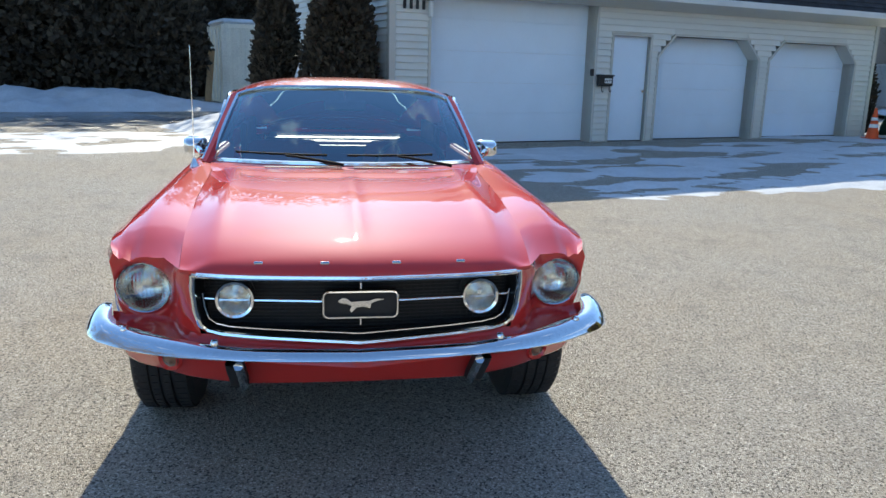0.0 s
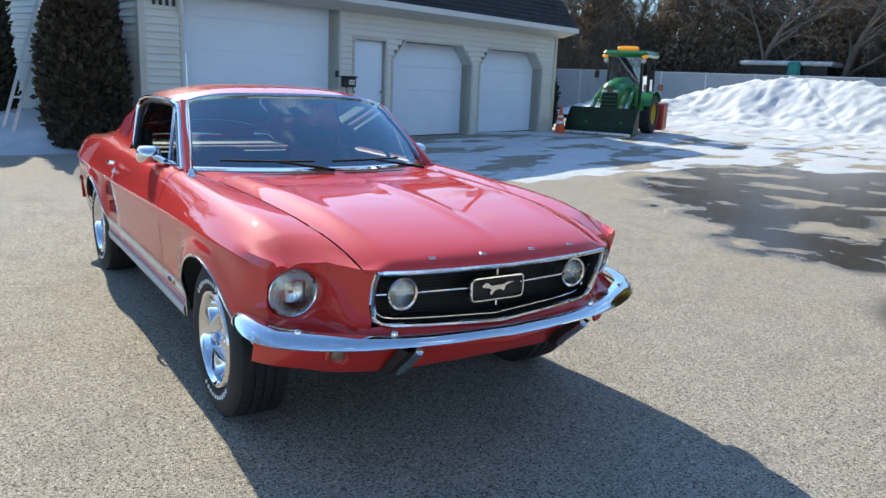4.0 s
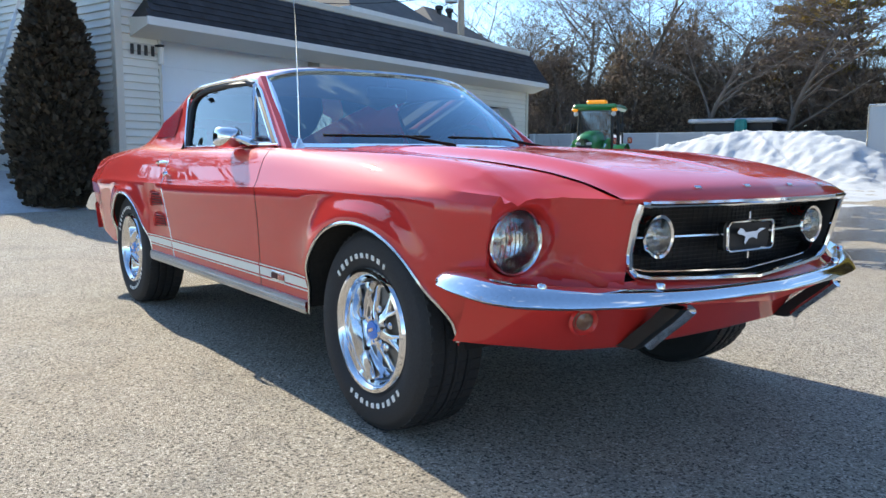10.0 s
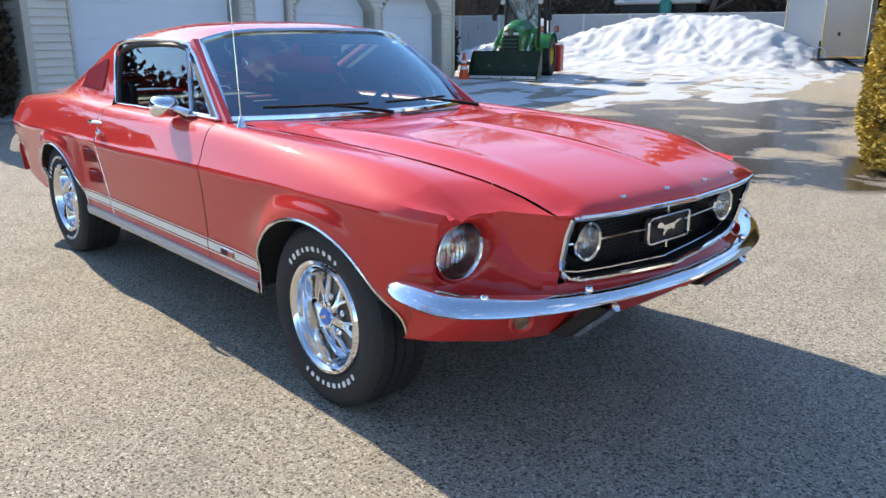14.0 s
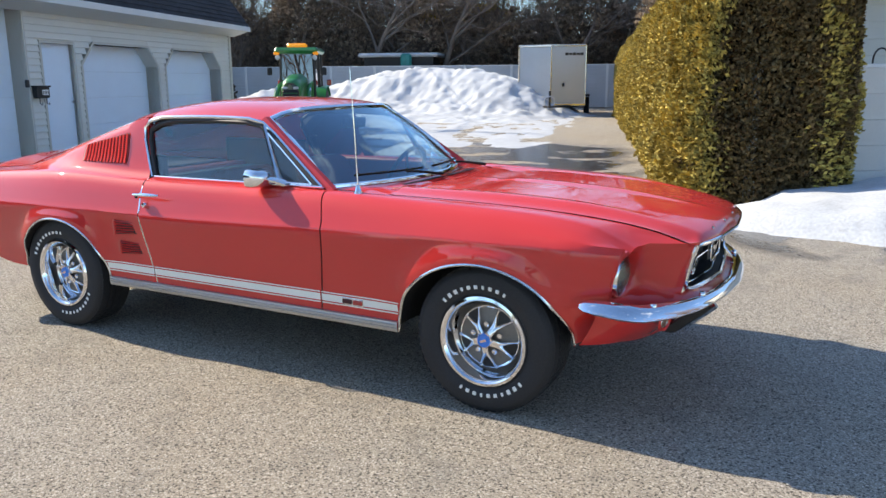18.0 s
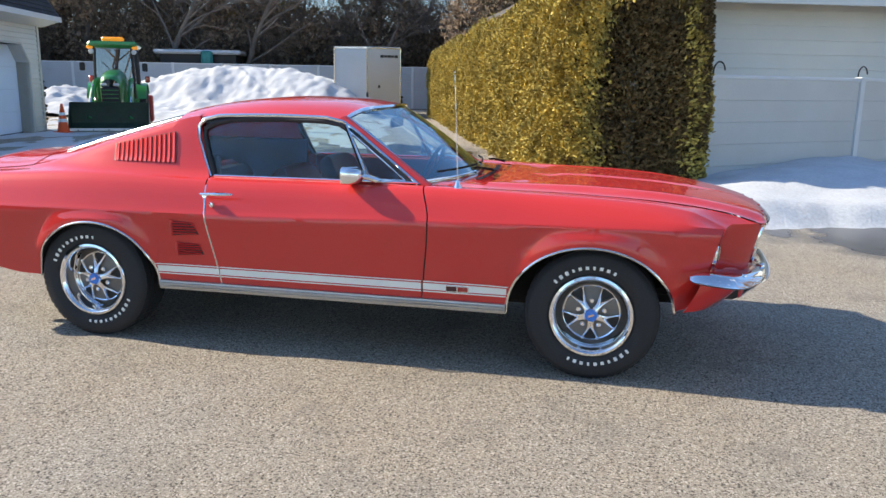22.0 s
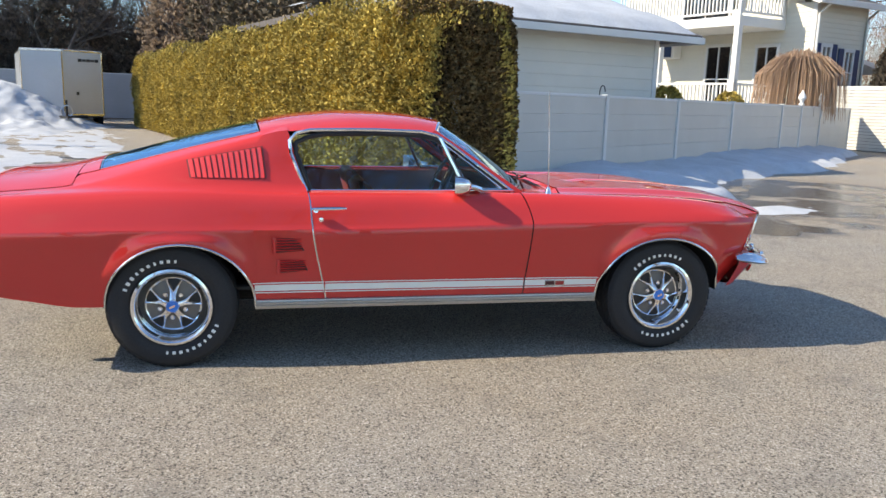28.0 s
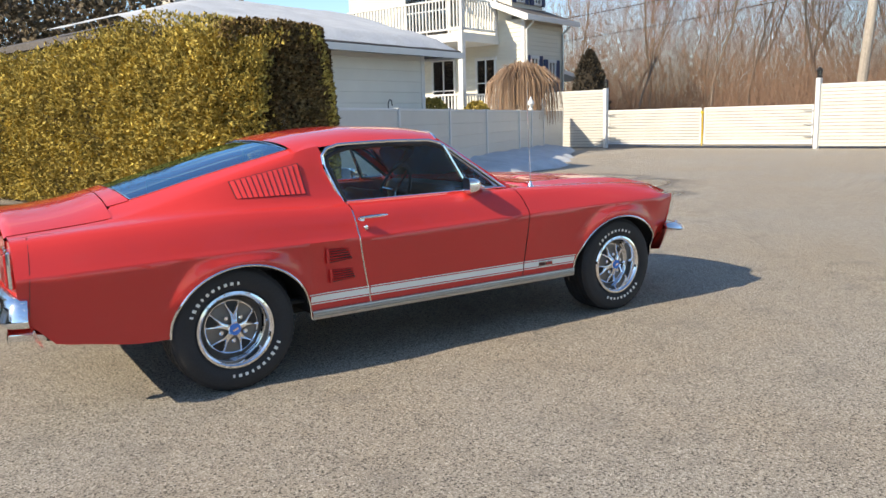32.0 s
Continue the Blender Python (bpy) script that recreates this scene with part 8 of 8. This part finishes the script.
    for y in (-0.925, 0.925):
        s = Shape().prism([(1.60, 0.72), (1.58, 0.20), (1.76, 0.05), (2.10, 0.03), (2.02, 0.30), (1.70, 0.70)], 0.02, Matrix(((1, 0, 0, 0), (0, 0, 1, y), (0, 1, 0, 0), (0, 0, 0, 1))))
        part("bucket_side", s, BUCKET, bucket)
    part("cutting_edge", Shape().box((2.08, 0, 0.05), (0.05, 1.80, 0.11), 0.008), ALU, bucket)
    for k in range(5):
        part("edge_bolt", Shape().lathe([(0.018, 0.0), (0.018, 0.012), (0.0, 0.014)], pose(2.106, -0.7 + 0.35 * k, 0.06, 0, 90, 0), 8), BLACK, bucket)
    bl = part("snow_blower", Shape().box((-1.75, 0, 0.46), (0.55, 1.62, 0.78), 0.05), RED_BLOWER, t, "red rear snow blower")
    part("blower_chute", Shape().tube([(-1.6, 0.1, 0.85), (-1.6, 0.15, 1.35), (-1.48, 0.42, 1.46)], 0.10, 8), RED_BLOWER, bl)
    for y in (-0.74, 0.74):
        part("tail_lamp", Shape().box((-1.15, y, 1.30), (0.10, 0.14, 0.18), 0.03), RED_LENS, t)


tractor()

# ---- trailer ----
def trailer():
    t = thing("cargo_trailer", "enclosed silver cargo trailer with a vee nose", "trailer", kind="")
    out = [(-1.10, 28.15), (0.22, 27.65), (1.58, 27.95), (1.58, 32.6), (-1.10, 32.6)]
    for (v0, u0), (v1, u1) in zip(out, out[1:] + out[:1]):
        a, b = YM @ Vector((v0, u0, 0)), YM @ Vector((v1, u1, 0))
        m = line_frame(a, b)
        ln = (b - a).length
        part("side_panel", Shape().box((ln / 2, 0.02, 1.62), (ln - 0.02, 0.04, 2.28), 0.004, m), TRAILER_SKIN, t, smooth=None)
        part("edge_trim", Shape().box((ln / 2, 0.0, 2.77), (ln + 0.03, 0.05, 0.07), 0.008, m), TRIM, t, smooth=None)
        part("edge_trim", Shape().box((ln / 2, 0.0, 0.47), (ln + 0.03, 0.05, 0.09), 0.008, m), TRIM, t, smooth=None)
        part("corner_post", Shape().box((0, 0, 1.62), (0.05, 0.05, 2.3), 0.01, m), TRIM, t)
    part("roof", Shape().prism([(v_, u) for v_, u in out], 0.05, YM @ Matrix.Translation((0, 0, 2.77))), WHITE_PAINT, t, smooth=None)
    part("floor", Shape().prism([(v_, u) for v_, u in out], 0.06, YM @ Matrix.Translation((0, 0, 0.40))), BLACK, t, smooth=None)
    # drawbar with jack and coupling
    part("drawbar", Shape().tube([yard(28.4, -0.9, 0.42), yard(26.5, 0.22, 0.42), yard(28.4, 1.35, 0.42)], 0.05, 4), BLACK, t)
    jack = part("jack", Shape().tube([yard(26.85, 0.22, 0.06), yard(26.85, 0.22, 1.02)], 0.045, 8), BLACK, t)
    part("jack_foot", Shape().box((0, 0, 0.06), (0.2, 0.2, 0.03), 0.005, Matrix.Translation(yard(26.85, 0.22, 0))), ALU, jack)
    ringp = [yard(26.80, 0.22 + 0.20 * math.cos(a), 0.62 + 0.20 * math.sin(a)) for a in np.linspace(0, 6.283, 15)]
    part("spare_ring", Shape().tube(ringp, 0.025, 5, False), ALU, t)
    for k in range(5):
        part("mark_bar", Shape().box((0, 0, 0), (0.13, 0.012, 0.11 - 0.02 * (k % 2)), 0, line_frame(YM @ Vector((0.22, 27.65, 0)), YM @ Vector((1.58, 27.95, 0))) @ Matrix.Translation((0.62 + 0.15 * k, -0.005, 2.45))), BLACK, t, smooth=None)
    part("vent_cap", Shape().box((0, 0, 0), (0.09, 0.03, 0.12), 0.01, line_frame(YM @ Vector((0.22, 27.65, 0)), YM @ Vector((1.58, 27.95, 0))) @ Matrix.Translation((0.5, -0.01, 1.25))), BLACK, t)
    for v_ in (-1.18, 1.66):
        for u in (30.0, 30.85):
            m = YM @ Matrix.Translation((v_, u, 0.36)) @ pose(0, 0, 0, 0, 90 if v_ > 0 else -90, 0)
            w = part("wheel", Shape().lathe([(0.0, 0.05), (0.17, 0.04), (0.2, 0.08)], m, 20), ALU, t)
            part("tyre", Shape().lathe([(0.19, -0.1), (0.28, -0.12), (0.355, -0.10), (0.36, 0.0), (0.355, 0.10), (0.28, 0.12), (0.19, 0.1)], m, 24), RUBBER, w)
        part("fender", Shape().box((0, 0, 0), (0.26, 2.0, 0.08), 0.02, YM @ Matrix.Translation((v_, 30.4, 0.80))), BLACK, t)
    tagged(t, kind="")


trailer()

# ---- small things at the garage ----
def fix(name, label, category, shape, mat, at=None, group=""):
    ob = part(name, shape, mat)
    if at is not None:
        ob.matrix_basis = at
    return tagged(ob, label, category, group)


p = yard(15.30, -7.28)
cone = thing("traffic_cone", "orange traffic cone with two pale bands at the garage corner", "traffic cone", Matrix.Translation((p.x, p.y, 0.10)))
part("body", Shape().lathe([(0.14, 0.03), (0.115, 0.17), (0.04, 0.62), (0.025, 0.70), (0.0, 0.70)], Matrix.Identity(4), 20), CONE_ORANGE, cone)
part("base", Shape().box((0, 0, 0.018), (0.36, 0.36, 0.036), 0.01), CONE_ORANGE, cone)
for z0, z1 in ((0.26, 0.34), (0.42, 0.49)):
    part("band", Shape().lathe([(0.115 - (z0 - 0.17) * 0.167 + 0.003, z0), (0.115 - (z1 - 0.17) * 0.167 + 0.003, z1)], Matrix.Identity(4), 20), LETTER, cone)
mb = thing("mailbox", "black wall mailbox with a pale number plate", "mailbox")
m = YM @ Matrix.Translation((WALL_V + 0.07, 8.02, 1.27))
part("box", Shape().box((0, 0, 0), (0.12, 0.32, 0.20), 0.02, m), BLACK, mb)
part("lid", Shape().box((0.01, 0, 0.10), (0.15, 0.34, 0.03), 0.01, m), BLACK, mb)
part("number_plate", Shape().box((0.063, 0.03, 0.0), (0.006, 0.16, 0.09), 0.0, m), LETTER, mb, smooth=None)
for k in range(4):
    part("plate_bar", Shape().box((0.068, -0.03 + 0.04 * k, 0.0), (0.004, 0.016, 0.05), 0.0, m), BLACK, mb, smooth=None)
for y in (-0.09, 0.09):
    part("paper_hook", Shape().tube([m @ Vector((0.03, y, -0.10)), m @ Vector((0.03, y, -0.19)), m @ Vector((0.07, y, -0.21)), m @ Vector((0.08, y, -0.17))], 0.008, 5), BLACK, mb)
fix("door_keypad", "small black keypad beside the big garage door", "keypad", Shape().box((WALL_V + 0.05, 7.72, 1.42), (0.05, 0.07, 0.13), 0.01, YM), BLACK)
for k in range(4):
    fix("house_number_bar", "plain dark bar of the house number on the siding", "number", Shape().box((WALL_V + 0.03, 3.86 + 0.115 * k, 2.44), (0.012, 0.055, 0.15), 0.003, YM), BLACK, group="house number")
wl_ = thing("wall_lamp", "white wall lamp beside the big garage door", "lamp")
part("lamp_body", Shape().box((WALL_V + 0.06, 4.32, 2.38), (0.10, 0.07, 0.27), 0.02, YM), WHITE_PAINT, wl_)
part("lamp_cap", Shape().box((WALL_V + 0.07, 4.30, 2.53), (0.12, 0.10, 0.03), 0.01, YM), BLACK, wl_)
fl = thing("flood_lamp", "frosted flood lamp on a bracket at the parapet", "lamp")
part("bracket", Shape().tube([yard(GU0, -9.4, 3.4), yard(3.3, -9.3, 3.55)], 0.025, 6), ALU, fl)
part("bowl", Shape().lathe([(0.0, 0.12), (0.10, 0.10), (0.16, 0.0), (0.13, -0.14), (0.0, -0.16)], Matrix.Translation(yard(3.2, -9.3, 3.55)), 14), WHITE_PAINT, fl)
ladder = thing("extension_ladder", "aluminium extension ladder leaning on the garage side", "ladder")
l0, l1 = yard(2.25, -9.75, 0.12), yard(3.66, -9.75, 4.35)
for off in (-0.2, 0.2):
    o = yard(0, off)
    part("rail", Shape().tube([l0 + o, l1 + o], 0.035, 4), ALU, ladder)
for k in range(15):
    q = l0.lerp(l1, (k + 0.6) / 15.2)
    part("rung", Shape().tube([q + yard(0, -0.2), q + yard(0, 0.2)], 0.018, 6), ALU, ladder)
cont = thing("shipping_container", "cream corrugated storage container with snow on top", "container")
CU0, CU1, CV0, CV1 = 3.55, 9.6, -23.95, -21.55
s = Shape()
wall_box(s, CU0 + 0.05, CU1, CV0, CV1 - 0.05, 0.15, 2.60)
part("shell", s, CREAM, cont, smooth=None)
rows = []
for k in range(89):
    u = CU0 + 0.1 + (CU1 - CU0 - 0.2) * k / 88
    d = 0.0 if k % 4 < 2 else 0.035
    rows.append([YM @ Vector((CV1 - d, u, 0.25)), YM @ Vector((CV1 - d, u, 2.52))])
part("corrugated_side", Shape().grid(rows), CREAM, cont, smooth=None)
for z in (0.20, 2.57):
    s = Shape()
    wall_box(s, CU0 + 0.1, CU1, CV1 - 0.08, CV1 + 0.01, z - 0.07, z + 0.07, 0.01)
    part("side_rail", s, CREAM, cont)
for k in range(2):
    va, vb = CV0 + 0.05 + k * 1.16, CV0 + 1.18 + k * 1.16
    s = Shape()
    wall_box(s, CU0, CU0 + 0.05, va, vb, 0.22, 2.52, 0.01)
    dr = part("door", s, CREAM, cont)
    for q in (0.3, 0.8):
        part("lock_rod", Shape().tube([yard(CU0 - 0.03, va + q, 0.25), yard(CU0 - 0.03, va + q, 2.5)], 0.018, 6), ALU, dr)
for v_ in (CV0, CV1 - 0.1):
    s = Shape()
    wall_box(s, CU0 - 0.02, CU0 + 0.1, v_, v_ + 0.1, 0.12, 2.62, 0.01)
    part("corner_post", s, CREAM, cont)
s = Shape()
wall_box(s, CU0, CU1, CV0, CV1, 2.60, 2.80, 0.09)
part("top_snow", s, SNOW, cont)
part("placard", Shape().box((CV1 + 0.012, CU0 + 1.15, 0.95), (0.01, 0.28, 0.28), 0.0, YM), LETTER, cont, smooth=None)
fix("leaning_plank", "raw wooden plank leaning on the container", "plank", Shape().box((0, 0, 0.85), (0.05, 0.20, 1.7), 0.006, Matrix.Translation(yard(2.95, -21.1, 0.1)) @ pose(0, 0, 0, -7, -4, 18)), WOOD)

# ---- houses, pole and shed beyond the garage ----
def hip_house(u, v_, hu, hv, eave, apex, ridge, label, roof=ROOF_GREY):
    ob = thing("neighbour_house", label, "house", kind="structure")
    s = Shape()
    wall_box(s, u - hu, u + hu, v_ - hv, v_ + hv, 0, eave)
    part("wall", s, HOUSE_TAUPE, ob, smooth=None)
    e = 0.5
    s = Shape()
    a = [YM @ Vector(p) for p in ((v_ - hv - e, u - hu - e, eave), (v_ + hv + e, u - hu - e, eave), (v_ + hv + e, u + hu + e, eave), (v_ - hv - e, u + hu + e, eave), (v_, u - ridge, apex), (v_, u + ridge, apex))]
    s.add(a, [(0, 1, 2, 3), (0, 1, 4), (1, 2, 5, 4), (2, 3, 5), (3, 0, 4, 5)])
    part("roof", s, roof, ob, smooth=None)
    s = Shape()
    for ua, ub, va, vb in ((u - hu - e, u + hu + e, v_ + hv + e, v_ + hv + e + 0.05), (u - hu - e - 0.05, u - hu - e, v_ - hv - e, v_ + hv + e)):
        wall_box(s, ua, ub, va, vb, eave - 0.2, eave + 0.02)
    part("gutter", s, WHITE_PAINT, ob, smooth=None)
    for k in range(2):
        part("roof_vent", Shape().lathe([(0.16, 0), (0.16, 0.5), (0.26, 0.55), (0.26, 0.75), (0.0, 0.82)], YM @ Matrix.Translation((v_ + 0.6, u + 0.3 + 1.1 * k, apex - 0.7)), 10), BLACK, ob)
    for k in (-0.5, 0.4):
        w = part("window", Shape().box((v_ + hv + 0.01, u + hu * k, eave - 1.5), (0.06, 1.2, 1.1), 0, YM), WHITE_PAINT, ob, smooth=None)
        part("pane", Shape().box((v_ + hv + 0.04, u + hu * k, eave - 1.5), (0.02, 1.0, 0.9), 0, YM), HOUSE_PANE, w, smooth=None)
    return ob


hip_house(12.5, -24.5, 4.2, 3.5, 7.6, 9.9, 1.5, "grey-sided two-storey house with hip roof behind the garage")
hip_house(22.0, -30.5, 3.4, 3.4, 8.3, 11.6, 0.3, "brown hip-roofed house behind the garage")
hip_house(29.3, -26.8, 3.3, 3.3, 8.0, 10.9, 0.4, "taupe hip-roofed house with two roof vents")
hip_house(36.5, -26.5, 3.4, 3.3, 7.4, 10.0, 0.5, "taupe hip-roofed house beside the utility pole")
pl_ = thing("utility_pole", "weathered utility pole with a grey transformer can", "pole")
pp = yard(21.9, -14.2)
part("shaft", Shape().tube([(pp.x, pp.y, 0), (pp.x, pp.y, 10.5)], [0.15, 0.11], 10), POLE_WOOD, pl_)
part("transformer", Shape().lathe([(0.0, 0.0), (0.24, 0.02), (0.24, 0.75), (0.2, 0.82), (0.0, 0.84)], Matrix.Translation((pp.x - 0.1, pp.y - 0.40, 6.6)), 14), ROCKER, pl_)
part("crossarm", Shape().box((pp.x, pp.y, 8.6), (0.1, 1.6, 0.1), 0.01), POLE_WOOD, pl_)
for k, (a, b, sag) in enumerate(((Vector((pp.x, pp.y - 0.6, 8.5)), yard(8, -30, 8.6), 0.8), (Vector((pp.x, pp.y, 7.0)), yard(4.2, -16, 5.6), 0.9), (Vector((pp.x, pp.y + 0.5, 8.6)), yard(50, -12, 9.0), 0.9))):
    ob = part("overhead_wire", Shape().tube([a.lerp(b, t) - Vector((0, 0, sag * 4 * t * (1 - t))) for t in np.linspace(0, 1, 13)], 0.018, 4), BLACK, pl_)
# pole beside the wood, with its wires
p2 = thing("utility_pole", "pale leaning utility pole at the wood's edge", "pole")
q = yard(3.12, 30.6)
part("shaft", Shape().tube([(q.x, q.y, 0), (q.x + 0.75, q.y - 0.45, 10.5)], [0.20, 0.15], 10), POLE_WOOD, p2)
for z, du in ((7.3, 0.0), (8.6, 0.4), (6.2, -0.3)):
    a, b = Vector((q.x + 0.25, q.y - 0.15, z)), yard(45, 32 + du, z - 0.6)
    part("overhead_wire", Shape().tube([a.lerp(b, t) - Vector((0, 0, 1.1 * 4 * t * (1 - t))) for t in np.linspace(0, 1, 13)], 0.02, 4), BLACK, p2)
shed = thing("low_shed", "low dark shed with snow on its roof behind the fence", "shed", kind="structure")
s = Shape()
wall_box(s, 38.6, 40.6, -10.5, -6.6, 0, 2.72)
part("wall", s, BLACK, shed, smooth=None)
s = Shape()
wall_box(s, 38.3, 40.9, -10.8, -6.3, 2.72, 2.94, 0.08)
part("roof_snow", s, SNOW, shed)
s = Shape()
wall_box(s, 38.1, 38.4, -8.35, -7.75, 1.0, 2.90, 0.1)
part("tarp", s, TEAL, shed, "teal tarpaulin")
